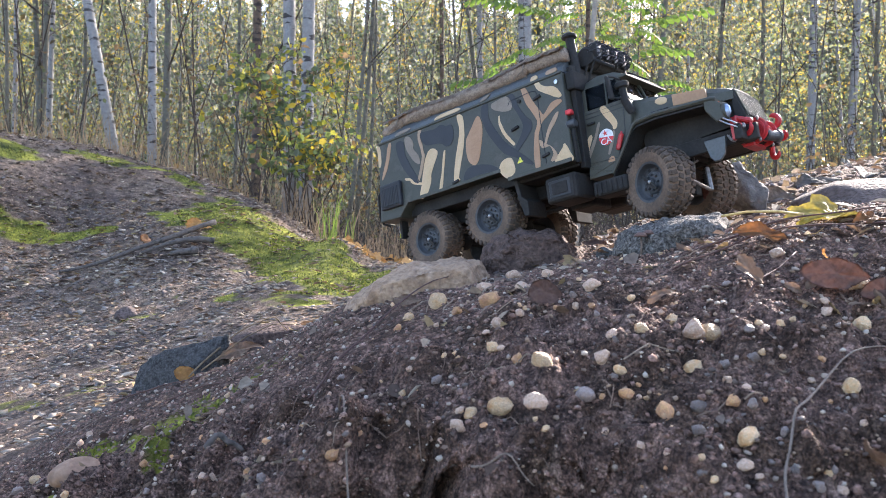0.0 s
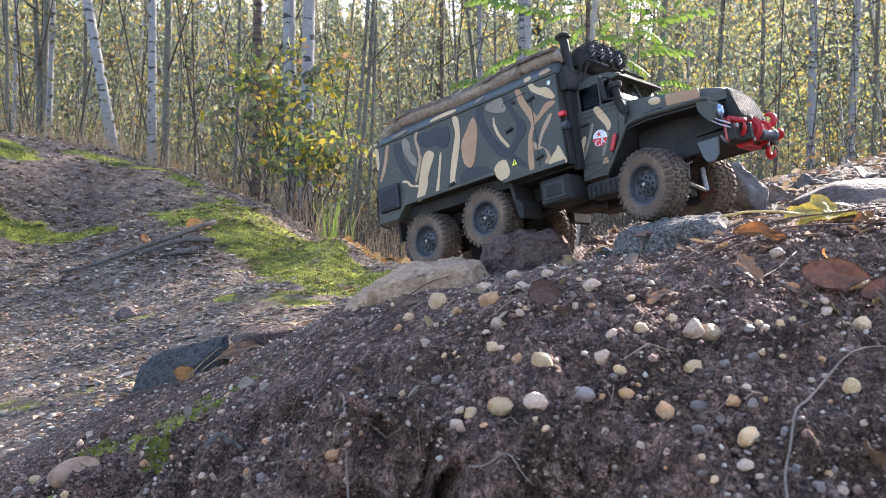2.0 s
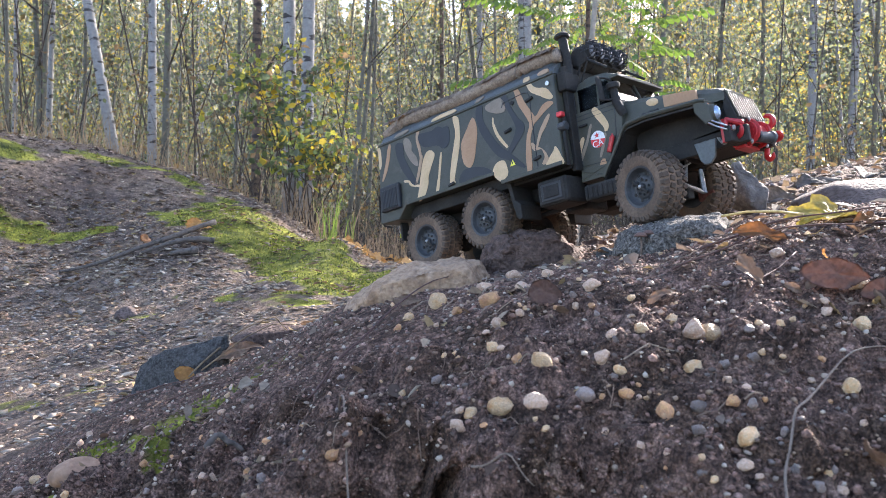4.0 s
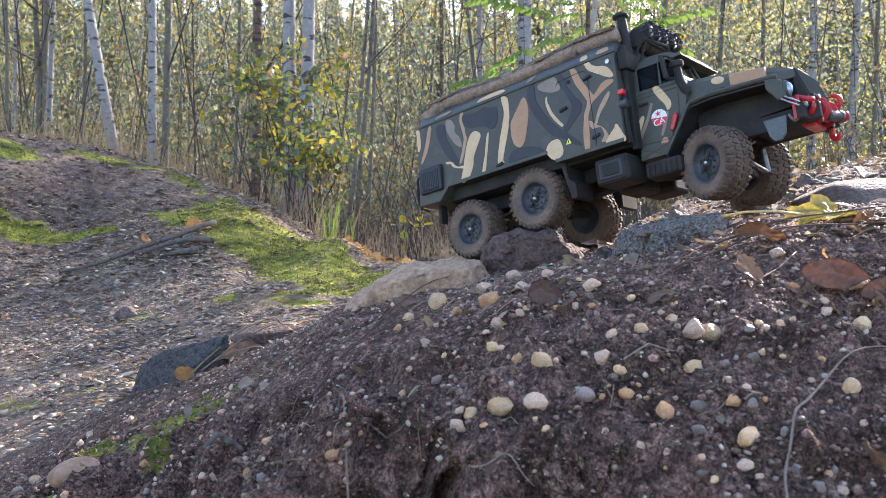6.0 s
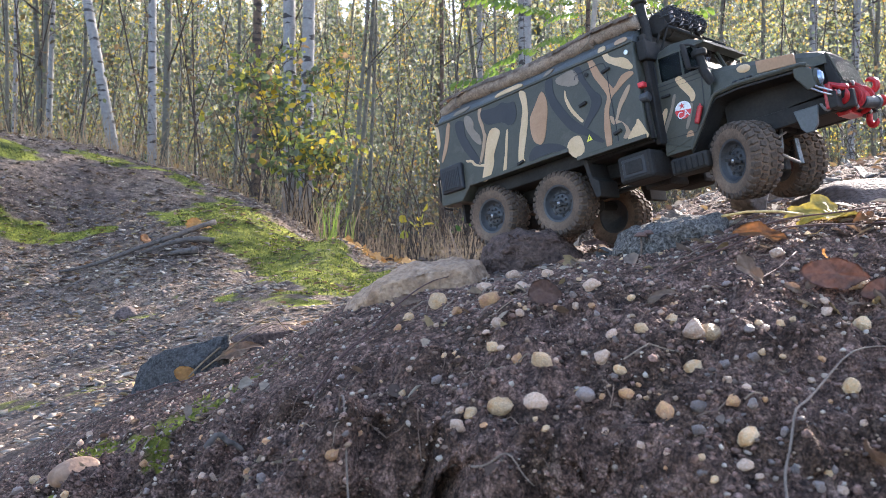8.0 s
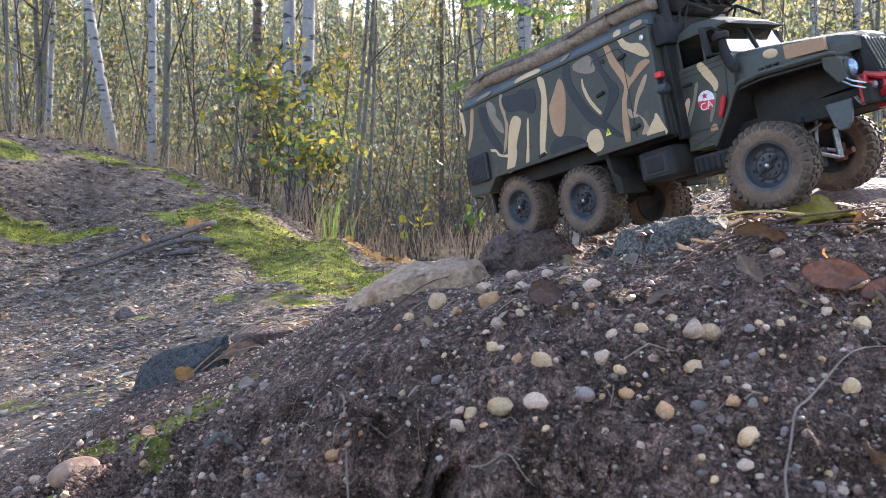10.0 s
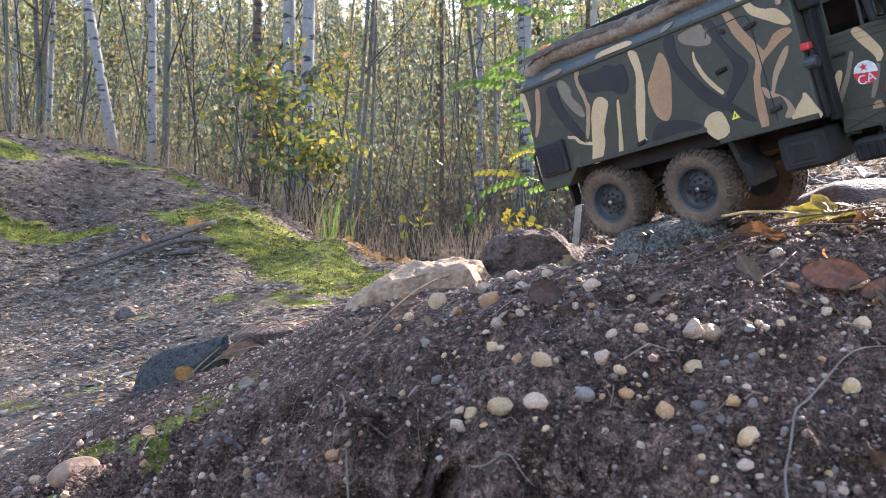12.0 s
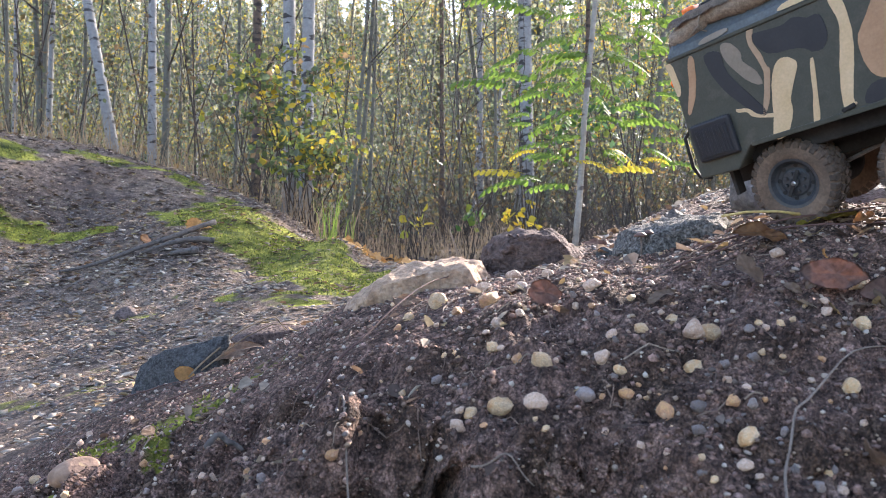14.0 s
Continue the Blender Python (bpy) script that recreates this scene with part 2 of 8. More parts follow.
def value_noise(x, y, seed):
    ix, iy = np.floor(x), np.floor(y)
    fx, fy = x - ix, y - iy
    u, v = fx * fx * (3 - 2 * fx), fy * fy * (3 - 2 * fy)
    a, b = lattice(ix, iy, seed), lattice(ix + 1, iy, seed)
    c, d = lattice(ix, iy + 1, seed), lattice(ix + 1, iy + 1, seed)
    return (a + (b - a) * u) * (1 - v) + (c + (d - c) * u) * v - 0.5


def fbm(x, y, seed, octaves=4):
    total, amp = 0.0, 1.0
    for o in range(octaves):
        total = total + amp * value_noise(x * 2 ** o + 13.7 * o, y * 2 ** o - 7.1 * o, seed + o)
        amp *= 0.5
    return total


# heights of the bank and the mound top: x, y, z
BANK = [(0.06, 0.40, -0.118), (0.19, 0.40, -0.118), (0.30, 0.42, -0.11), (-0.03, 0.43, -0.127), (-0.14, 0.55, -0.17), (-0.31, 0.68, -0.2),
        (0.10, 0.47, -0.081), (0.22, 0.49, -0.066), (0.01, 0.50, -0.087), (-0.09, 0.57, -0.122), (-0.22, 0.68, -0.158),
        (-0.16, 0.80, -0.106), (-0.10, 0.80, -0.066), (-0.045, 0.80, -0.047), (0.04, 0.76, -0.032), (0.10, 0.71, -0.019), (0.19, 0.67, -0.006), (0.29, 0.60, 0.004), (0.45, 0.55, 0.01)]
MOUND = [(-0.012, 1.03, -0.03), (0.06, 1.10, -0.035), (0.13, 1.04, -0.016), (0.28, 0.90, 0.017), (0.21, 0.96, 0.006), (0.15, 0.85, -0.012), (0.29, 0.665, 0.022), (0.36, 0.74, 0.037),
         (0.26, 0.84, 0.02), (0.34, 0.83, 0.034), (0.23, 1.35, 0.012), (0.42, 1.5, 0.085), (0.6, 1.6, 0.125), (0.85, 1.6, 0.165), (0.6, 1.0, 0.08), (0.45, 2.4, -0.05), (1.3, 2.2, 0.1), (1.2, 1.0, 0.17), (0.1, 1.6, -0.06)]
HOLLOW = [(-0.35, 0.95, -0.164), (-0.49, 1.0, -0.23), (-0.26, 1.15, -0.135), (-0.2, 1.35, -0.115), (-0.65, 1.25, -0.25), (-0.87, 1.9, -0.20), (-0.55, 1.9, -0.15), (-0.31, 2.0, -0.105), (-0.25, 2.3, -0.09), (-0.93, 2.4, -0.09),
          (-1.37, 3.0, 0.085), (-0.92, 2.6, 0.0), (-2.05, 4.2, 0.53), (-1.55, 4.0, 0.47), (-1.22, 3.8, 0.36), (-0.93, 3.5, 0.22), (-0.70, 3.1, 0.135), (-0.36, 2.95, 0.035), (-0.14, 2.75, -0.05), (-0.5, 2.6, -0.02), (-0.4, 4.3, -0.12), (-1.4, 5.2, 0.15), (-3.5, 3.5, 0.6), (-2.0, 1.5, -0.1)]
WOOD_FLOOR = [(0.3, 5.0, -0.02), (-4, 7, 0.3), (4, 6, 0.05), (0, 12, 0.35), (8, 12, 0.5), (-9, 12, 0.7), (2.5, 3.4, 0.0), (0, 25, 0.9), (-20, 25, 1.0), (22, 25, 1.0), (8, 2, 0.3), (-8, 2, 0.5)]
SPOTS = np.array(BANK + MOUND + HOLLOW + WOOD_FLOOR)


def warp(v):
    return np.arcsinh(np.asarray(v, float) / 0.3)


def thin_plate(d2):
    return d2 * np.log(d2 + 1e-9)


def fit_surface():
    px, py = warp(SPOTS[:, 0]), warp(SPOTS[:, 1])
    n = len(px)
    a = np.zeros((n + 3, n + 3))
    a[:n, :n] = thin_plate((px[:, None] - px) ** 2 + (py[:, None] - py) ** 2) + 2e-3 * np.eye(n)
    a[:n, n:] = np.stack([np.ones(n), px, py], 1)
    a[n:, :n] = a[:n, n:].T
    return px, py, np.linalg.solve(a, np.concatenate([SPOTS[:, 2], np.zeros(3)]))


KNOT_X, KNOT_Y, KNOT_W = fit_surface()
# small hollows where the bank has broken away: x, y, radius, depth
PITS = [(-0.026, 0.476, 0.0149, 0.0252), (-0.012, 0.452, 0.0121, 0.0207), (-0.049, 0.547, 0.0068, 0.0115), (-0.054, 0.563, 0.0054, 0.0092), (-0.02, 0.449, 0.0162, 0.0275), (0.002, 0.414, 0.0135, 0.023), (0.058, 0.49, 0.0095, 0.0161), (0.047, 0.496, 0.0095, 0.014), (0.08, 0.433, 0.0081, 0.0138), (0.08, 0.397, 0.0108, 0.0184), (0.026, 0.451, 0.0054, 0.0092), (0.11, 0.39, 0.0054, 0.0092), (-0.059, 0.474, 0.0095, 0.012), (-0.126, 0.662, 0.0135, 0.014), (-0.112, 0.75, 0.0108, 0.012), (0.025, 0.53, 0.0081, 0.01), (-0.032, 0.468, 0.0108, 0.0184), (0.074, 0.515, 0.0068, 0.008), (0.097, 0.395, 0.0081, 0.012), (0.181, 0.421, 0.0081, 0.008), (0.091, 0.391, 0.0081, 0.0138), (0.034, 0.413, 0.0095, 0.012)]


def ground_base(x, y):
    x, y = np.atleast_1d(np.asarray(x, float)), np.atleast_1d(np.asarray(y, float))
    cx, cy = np.clip(x, -22, 22), np.clip(y, 0.37, 26)
    px, py = warp(cx), warp(cy)
    z = KNOT_W[-3] + KNOT_W[-2] * px + KNOT_W[-1] * py
    for kx, ky, w in zip(KNOT_X, KNOT_Y, KNOT_W):
        z = z + w * thin_plate((px - kx) ** 2 + (py - ky) ** 2)
    behind = np.clip((0.37 - y) / 0.4, 0, 1)
    return z * (1 - behind) - 0.2 * behind


def bank_share(x, y):
    """One on the broken face of the bank, nought elsewhere."""
    edge = 0.60 - 0.45 * np.clip(x, -0.5, 0.0) + 0.0 * y
    return np.clip((edge - y) / 0.1 + 0.5, 0, 1) * np.clip((x + 0.45) / 0.15, 0, 1) * np.clip((0.6 - x) / 0.15, 0, 1) * np.clip((y - 0.33) / 0.05, 0, 1)


def undercut(x, y):
    """Nought above the broken lip low on the bank, one at the foot of the steep face under it."""
    lip = 0.447 + 0.05 * np.clip((0.025 - x) / 0.06, 0, 1) + 0.03 * fbm(x / 0.03, 0 * y, 91, 3)
    reach = np.clip((x + 0.075) / 0.02, 0, 1) * np.clip((0.135 - x) / 0.04, 0, 1)
    return np.clip((lip - y) / 0.055, 0, 1) * reach * np.clip((y - 0.3) / 0.06, 0, 1)


def ground_height(x, y):
    x, y = np.atleast_1d(np.asarray(x, float)), np.atleast_1d(np.asarray(y, float))
    z = ground_base(x, y)
    face = bank_share(x, y)
    near = np.exp(-np.maximum(y - 0.9, 0) / 0.8) * np.clip((1.6 - np.abs(x)) / 0.6, 0, 1) * np.clip((y + 0.1) / 0.4, 0, 1)
    z = z + near * (0.006 * fbm(x / 0.06, y / 0.06, 3) + 0.0035 * fbm(x / 0.014, y / 0.014, 9, 3))
    wide = fbm(x / 0.075, y / 0.075, 21, 3)
    clod = np.abs(fbm(x / 0.03, y / 0.036, 23, 3))
    crumb = fbm(x / 0.009, y / 0.009, 31, 3)
    z = z + face * (0.016 * wide + 0.02 * (clod - 0.2) + 0.0075 * crumb + 0.0022 * fbm(x / 0.0032, y / 0.0032, 35, 2) - 0.005 * np.maximum(fbm(x / 0.016, y / 0.02, 71, 3), 0))
    lumps = np.abs(fbm(x / 0.04, y / 0.05, 83, 3)) - 0.2
    z = z + face * np.clip((-0.03 - x) / 0.06, 0, 1) * 0.05 * lumps
    z = z - 0.03 * undercut(x, y)
    z = z + np.clip((y - 1.0) / 1.0, 0, 1) * (0.03 * fbm(x / 0.5, y / 0.5, 41) + 0.008 * fbm(x / 0.09, y / 0.09, 43, 3)) * np.clip(6 / (y + 0.1), 0.3, 1)
    wx, wy = x + 0.011 * fbm(x / 0.016, y / 0.016, 51, 3), y + 0.011 * fbm(x / 0.016, y / 0.016, 57, 3)
    for qx, qy, r, d in PITS:
        q = ((wx - qx) ** 2 + (wy - qy) ** 2) / r ** 2
        z = z - d * np.exp(-q * q)
    return z


def ground_shift(x, y):
    """How far the broken face is pushed out or undercut along y: lips over the hollows, lumps and flutes."""
    x, y = np.atleast_1d(np.asarray(x, float)), np.atleast_1d(np.asarray(y, float))
    face = bank_share(x, y)
    wx, wy = x + 0.011 * fbm(x / 0.016, y / 0.016, 51, 3), y + 0.006 * fbm(x / 0.016, y / 0.016, 57, 3)
    dy = face * (0.013 * fbm(x / 0.03, y / 0.03, 61, 3) + 0.004 * fbm(x / 0.007, y / 0.01, 67, 3))
    dy = dy + 0.055 * undercut(x, y) + face * np.clip((-0.03 - x) / 0.06, 0, 1) * 0.022 * fbm(x / 0.035, y / 0.04, 87, 3)
    for qx, qy, r, d in PITS:
        k = (wy - qy) / r
        dy = dy - 1.5 * d * k * np.exp(-k * k - ((wx - qx) / r) ** 2 * 0.6)
    return dy


def moss_sun_share(x, y):
    """Where moss grows: the ridge over the hollow, strips on the hump, crumbs on the bank's edge. Sunlit streaks on the
    path are put in as moss too.
    """
    def along(points, weight):
        """Moss along a line of places, each with its half width."""
        best = np.zeros_like(x)
        for (ax, ay, ar), (bx, by, br) in zip(points, points[1:]):
            t = np.clip(((x - ax) * (bx - ax) + (y - ay) * (by - ay)) / ((bx - ax) ** 2 + (by - ay) ** 2), 0, 1)
            gap = np.hypot(x - ax - t * (bx - ax), y - ay - t * (by - ay)) / (ar + t * (br - ar))
            best = np.maximum(best, weight * np.exp(-gap ** 4))
        return best

    base = along([(-0.84, 3.05, 0.17), (-0.62, 2.92, 0.25), (-0.42, 2.58, 0.19), (-0.26, 2.2, 0.16), (-0.2, 1.98, 0.1)], 1.1)
    base = np.maximum(base, along([(-1.9, 2.84, 0.08), (-1.4, 2.86, 0.085), (-1.16, 2.92, 0.03)], 1.0))
    base = np.maximum(base, along([(-1.52, 3.64, 0.1), (-1.2, 3.68, 0.1), (-1.02, 3.5, 0.05), (-0.86, 3.3, 0.08)], 0.5))
    base = np.maximum(base, along([(-2.1, 3.45, 0.15), (-1.74, 3.42, 0.12)], 0.9))
    # yellowish moss at the ridge's foot, with a sunlit patch painted in as moss
    base = np.maximum(base, along([(-0.64, 2.04, 0.05), (-0.42, 1.94, 0.07), (-0.27, 1.86, 0.08)], 0.42))
    base = np.maximum(base, along([(-0.82, 1.9, 0.04), (-0.7, 1.92, 0.07)], 0.42))
    # two sunlit streaks across the path, drawn in moss colour
    base = np.maximum(base, along([(-0.74, 1.36, 0.04), (-0.62, 1.33, 0.05), (-0.5, 1.33, 0.035)], 0.36))
    base = np.maximum(base, along([(-0.66, 1.58, 0.04), (-0.5, 1.45, 0.04)], 0.3))
    base = np.maximum(base, along([(-0.25, 0.73, 0.026), (-0.21, 0.745, 0.034), (-0.175, 0.78, 0.026), (-0.155, 0.82, 0.018)], 0.36))
    base = np.maximum(base, along([(-0.235, 0.7, 0.012), (-0.225, 0.66, 0.01)], 0.5))
    base = np.maximum(base, along([(-0.318, 0.745, 0.018), (-0.296, 0.735, 0.014)], 0.55))
    base = np.maximum(base, along([(-0.312, 0.66, 0.014), (-0.296, 0.665, 0.014)], 0.6))
    near = np.clip((1.2 - y) / 0.2, 0, 1)
    return np.clip(base + (0.6 + 0.1 * near) * (fbm(x / 0.07, y / 0.07, 77) * 1.3 * (1 - near) + fbm(x / 0.02, y / 0.02, 79) * near) * (base > 0.03), 0, 1)


SOIL = [(0.048, 0.029, 0.022), (0.3, 0.184, 0.142), (0.102, 0.061, 0.047), (0.47, 0.31, 0.245)]


def ground_material():
    m = material("gravelly soil", SOIL, 46, 0.97, bump=1.0, bump_scale=300, distance=0.008, fine=0.75, detail=10, spec=0.25)
    nt = m.node_tree
    n, l = nt.nodes, nt.links
    bsdf = n["Principled BSDF"]
    soil = bsdf.inputs["Base Color"].links[0].from_socket
    at = n.new("ShaderNodeAttribute")
    at.attribute_name = "moss"
    tc = n.new("ShaderNodeTexCoord")
    noise_a = n.new("ShaderNodeTexNoise")
    noise_a.inputs["Scale"].default_value, noise_a.inputs["Detail"].default_value = 13, 10
    l.new(tc.outputs["Object"], noise_a.inputs["Vector"])
    green = n.new("ShaderNodeValToRGB")
    green.color_ramp.elements[0].position, green.color_ramp.elements[1].position = 0.35, 0.66
    green.color_ramp.elements[0].color, green.color_ramp.elements[1].color = (0.06, 0.075, 0.012, 1), (0.34, 0.34, 0.05, 1)
    l.new(noise_a.outputs[0], green.inputs[0])
    add = n.new("ShaderNodeMath")
    add.operation = "ADD"
    l.new(at.outputs["Fac"], add.inputs[0])
    l.new(noise_a.outputs[0], add.inputs[1])
    cut = n.new("ShaderNodeMapRange")
    cut.inputs["From Min"].default_value, cut.inputs["From Max"].default_value = 0.78, 1.02
    l.new(add.outputs[0], cut.inputs["Value"])
    mix = n.new("ShaderNodeMix")
    mix.data_type = "RGBA"
    l.new(cut.outputs[0], mix.inputs["Factor"])
    l.new(soil, mix.inputs["A"])
    l.new(green.outputs[0], mix.inputs["B"])
    # sandy grains, a millimetre or two across, with dark gaps between them
    grain = n.new("ShaderNodeTexVoronoi")
    grain.inputs["Scale"].default_value, grain.inputs["Randomness"].default_value = 620, 1.0
    l.new(tc.outputs["Object"], grain.inputs["Vector"])
    gap = n.new("ShaderNodeMapRange")
    gap.inputs["From Min"].default_value, gap.inputs["From Max"].default_value = 0.25, 0.75
    gap.inputs["To Min"].default_value, gap.inputs["To Max"].default_value = 1.22, 0.55
    l.new(grain.outputs["Distance"], gap.inputs["Value"])
    tint = n.new("ShaderNodeMapRange")
    tint.inputs["To Min"].default_value, tint.inputs["To Max"].default_value = 0.7, 1.35
    l.new(grain.outputs["Color"], tint.inputs["Value"])
    both = n.new("ShaderNodeMath")
    both.operation = "MULTIPLY"
    l.new(gap.outputs[0], both.inputs[0])
    l.new(tint.outputs[0], both.inputs[1])
    speck = n.new("ShaderNodeVectorMath")
    speck.operation = "SCALE"
    l.new(soil, speck.inputs[0])
    l.new(both.outputs[0], speck.inputs["Scale"])
    soil = speck.outputs[0]
    rough_bump = [k for k in n if k.type == "BUMP"][0]
    bead = n.new("ShaderNodeBump")
    bead.invert = True
    bead.inputs["Strength"].default_value, bead.inputs["Distance"].default_value = 0.8, 0.0012
    l.new(grain.outputs["Distance"], bead.inputs["Height"])
    l.new(rough_bump.outputs[0], bead.inputs["Normal"])
    l.new(bead.outputs[0], bsdf.inputs["Normal"])
    # dark olive algae in the damp seams of the soil
    damp = n.new("ShaderNodeTexNoise")
    damp.inputs["Scale"].default_value, damp.inputs["Detail"].default_value = 17, 5
    l.new(tc.outputs["Object"], damp.inputs["Vector"])
    seam = n.new("ShaderNodeMapRange")
    seam.inputs["From Min"].default_value, seam.inputs["From Max"].default_value, seam.inputs["To Max"].default_value = 0.46, 0.62, 0.8
    l.new(damp.outputs[0], seam.inputs["Value"])
    algae = n.new("ShaderNodeMix")
    algae.data_type, algae.blend_type = "RGBA", "MULTIPLY"
    l.new(seam.outputs[0], algae.inputs["Factor"])
    l.new(soil, algae.inputs["A"])
    algae.inputs["B"].default_value = (0.38, 0.36, 0.28, 1)
    soil = algae.outputs["Result"]
    # dusty grey brown soil on the trodden path and the hump
    dust = n.new("ShaderNodeAttribute")
    dust.attribute_name = "path"
    grey = n.new("ShaderNodeValToRGB")
    grey.color_ramp.elements[0].position, grey.color_ramp.elements[1].position = 0.36, 0.64
    grey.color_ramp.elements[0].color, grey.color_ramp.elements[1].color = (0.05, 0.038, 0.032, 1), (0.3, 0.24, 0.2, 1)
    fleck = n.new("ShaderNodeTexNoise")
    fleck.inputs["Scale"].default_value, fleck.inputs["Detail"].default_value, fleck.inputs["Roughness"].default_value = 26, 12, 0.75
    l.new(tc.outputs["Object"], fleck.inputs["Vector"])
    l.new(fleck.outputs[0], grey.inputs[0])
    # broad uneven tone: sunlit and darker bands of the path put into its colour
    broad = n.new("ShaderNodeTexNoise")
    broad.inputs["Scale"].default_value, broad.inputs["Detail"].default_value = 3.2, 4
    l.new(tc.outputs["Object"], broad.inputs["Vector"])
    sun_tone = n.new("ShaderNodeValToRGB")
    sun_tone.color_ramp.elements[0].position, sun_tone.color_ramp.elements[1].position = 0.36, 0.62
    sun_tone.color_ramp.elements[0].color, sun_tone.color_ramp.elements[1].color = (0.78, 0.72, 0.7, 1), (1.5, 1.36, 1.18, 1)
    l.new(broad.outputs[0], sun_tone.inputs[0])
    worn = n.new("ShaderNodeMix")
    worn.data_type, worn.blend_type = "RGBA", "MULTIPLY"
    worn.inputs["Factor"].default_value = 1.0
    l.new(grey.outputs[0], worn.inputs["A"])
    l.new(sun_tone.outputs[0], worn.inputs["B"])
    trod = n.new("ShaderNodeMix")
    trod.data_type = "RGBA"
    l.new(dust.outputs["Fac"], trod.inputs["Factor"])
    l.new(soil, trod.inputs["A"])
    l.new(worn.outputs["Result"], trod.inputs["B"])
    soil = trod.outputs["Result"]
    l.new(soil, mix.inputs["A"])
    # pale grey grit on the trodden hollow
    grit = n.new("ShaderNodeTexVoronoi")
    grit.inputs["Scale"].default_value = 70
    l.new(tc.outputs["Object"], grit.inputs["Vector"])
    gr = n.new("ShaderNodeMapRange")
    gr.inputs["From Min"].default_value, gr.inputs["From Max"].default_value = 0.15, 0.45
    gr.inputs["To Min"].default_value, gr.inputs["To Max"].default_value = 1.35, 0.8
    l.new(grit.outputs["Distance"], gr.inputs["Value"])
    sc = n.new("ShaderNodeVectorMath")
    sc.operation = "SCALE"
    l.new(mix.outputs["Result"], sc.inputs[0])
    l.new(gr.outputs[0], sc.inputs["Scale"])
    l.new(sc.outputs[0], bsdf.inputs["Base Color"])
    return m


def trodden(x, y):
    """One on the path, the hump and the wood floor, nought on the fresh soil of bank and mound."""
    bank = np.clip((1.0 - y) / 0.2, 0, 1) * np.clip((y - 0.2) / 0.1, 0, 1) * np.clip((0.9 - np.abs(x)) / 0.2, 0, 1)
    mound = np.clip((x + 0.1) / 0.2, 0, 1) * np.clip((1.3 - x) / 0.3, 0, 1) * np.clip((2.2 - y) / 0.4, 0, 1) * np.clip((y - 0.2) / 0.1, 0, 1)
    return 1 - np.maximum(bank, mound)


def steps(*runs):
    """Grid lines: runs of (start, end, count), joined."""
    return np.unique(np.concatenate([np.linspace(a, b, c) for a, b, c in runs]))


def build_ground():
    gx = steps((-400, -30, 8), (-30, -4, 30), (-4, -1.6, 70), (-1.6, -0.5, 80), (-0.5, -0.2, 110), (-0.2, 0.32, 300), (0.32, 0.62, 110), (0.62, 1.6, 50), (1.6, 6, 40), (6, 30, 20), (30, 400, 8))
    gy = steps((-400, -5, 8), (-5, 0.3, 25), (0.3, 0.39, 20), (0.39, 0.62, 150), (0.62, 1.15, 170), (1.15, 4.6, 230), (4.6, 12, 70), (12, 40, 25), (40, 400, 8))
    x, y = np.meshgrid(gx, gy)
    z = ground_height(x.ravel(), y.ravel())
    w, h = len(gx), len(gy)
    co = np.stack([x.ravel(), y.ravel() + ground_shift(x.ravel(), y.ravel()), z], 1)
    i = np.arange((h - 1) * (w - 1))
    a = (i // (w - 1)) * w + i % (w - 1)
    quads = np.stack([a, a + 1, a + w + 1, a + w], 1)
    me = bpy.data.meshes.new("ground")
    me.vertices.add(len(co))
    me.vertices.foreach_set("co", co.ravel().astype(np.float32))
    me.loops.add(quads.size)
    me.loops.foreach_set("vertex_index", quads.ravel().astype(np.int32))
    me.polygons.add(len(quads))
    me.polygons.foreach_set("loop_start", np.arange(0, quads.size, 4, dtype=np.int32))
    me.update(calc_edges=True)
    moss = me.attributes.new("moss", "FLOAT", "POINT")
    moss.data.foreach_set("value", moss_sun_share(co[:, 0], co[:, 1]).astype(np.float32))
    path = me.attributes.new("path", "FLOAT", "POINT")
    path.data.foreach_set("value", trodden(co[:, 0], co[:, 1]).astype(np.float32))
    me.materials.append(ground_material())
    me.shade_smooth()
    return tagged(new("ground", me), "dark gravelly soil bank and hollow path with moss patches", "ground", kind="structure")


build_ground()


def rest(x, y, sink=0.0):
    """The ground's height at a place, less how deep a thing sits in it."""
    return float(ground_height(x, y)[0]) - sink


def rock_mesh(name, size, seed, cuts=9, rough=0.05, detail=4):
    """A broken stone: a ball with flats cut off it and a worn, uneven skin."""
    rng = random.Random(seed)
    bm = bmesh.new()
    bmesh.ops.create_icosphere(bm, subdivisions=detail, radius=1.0)
    flats = []
    for _ in range(cuts):
        d = Vector((rng.gauss(0, 1), rng.gauss(0, 1), rng.gauss(0, 1))).normalized()
        flats.append((d, rng.uniform(0.55, 0.85)))
    off = Vector((rng.uniform(0, 50), rng.uniform(0, 50), 0))
    for v in bm.verts:
        p = v.co.copy()
        for d, k in flats:
            over = p.dot(d) - k
            if over > 0:
                p -= d * over * 0.93
        p *= 1 + rough * (noise.fractal(p * 2.2 + off, 0.9, 2.1, 5) + 0.8 * noise.noise(p * 1.1 + off))
        v.co = Vector((p.x * size[0], p.y * size[1], p.z * size[2]))
    me = bpy.data.meshes.new(name)
    bm.to_mesh(me)
    bm.free()
    me.shade_smooth()
    return me


def rock(name, place, size, mat, seed, label, turn=(0, 0, 0), cuts=9, rough=0.05, category="stone", group=""):
    me = rock_mesh(name, size, seed, cuts, rough)
    me.materials.append(mat)
    ob = new(name, me)
    ob.matrix_world = pose(*place, *turn)
    return tagged(ob, label, category, group)


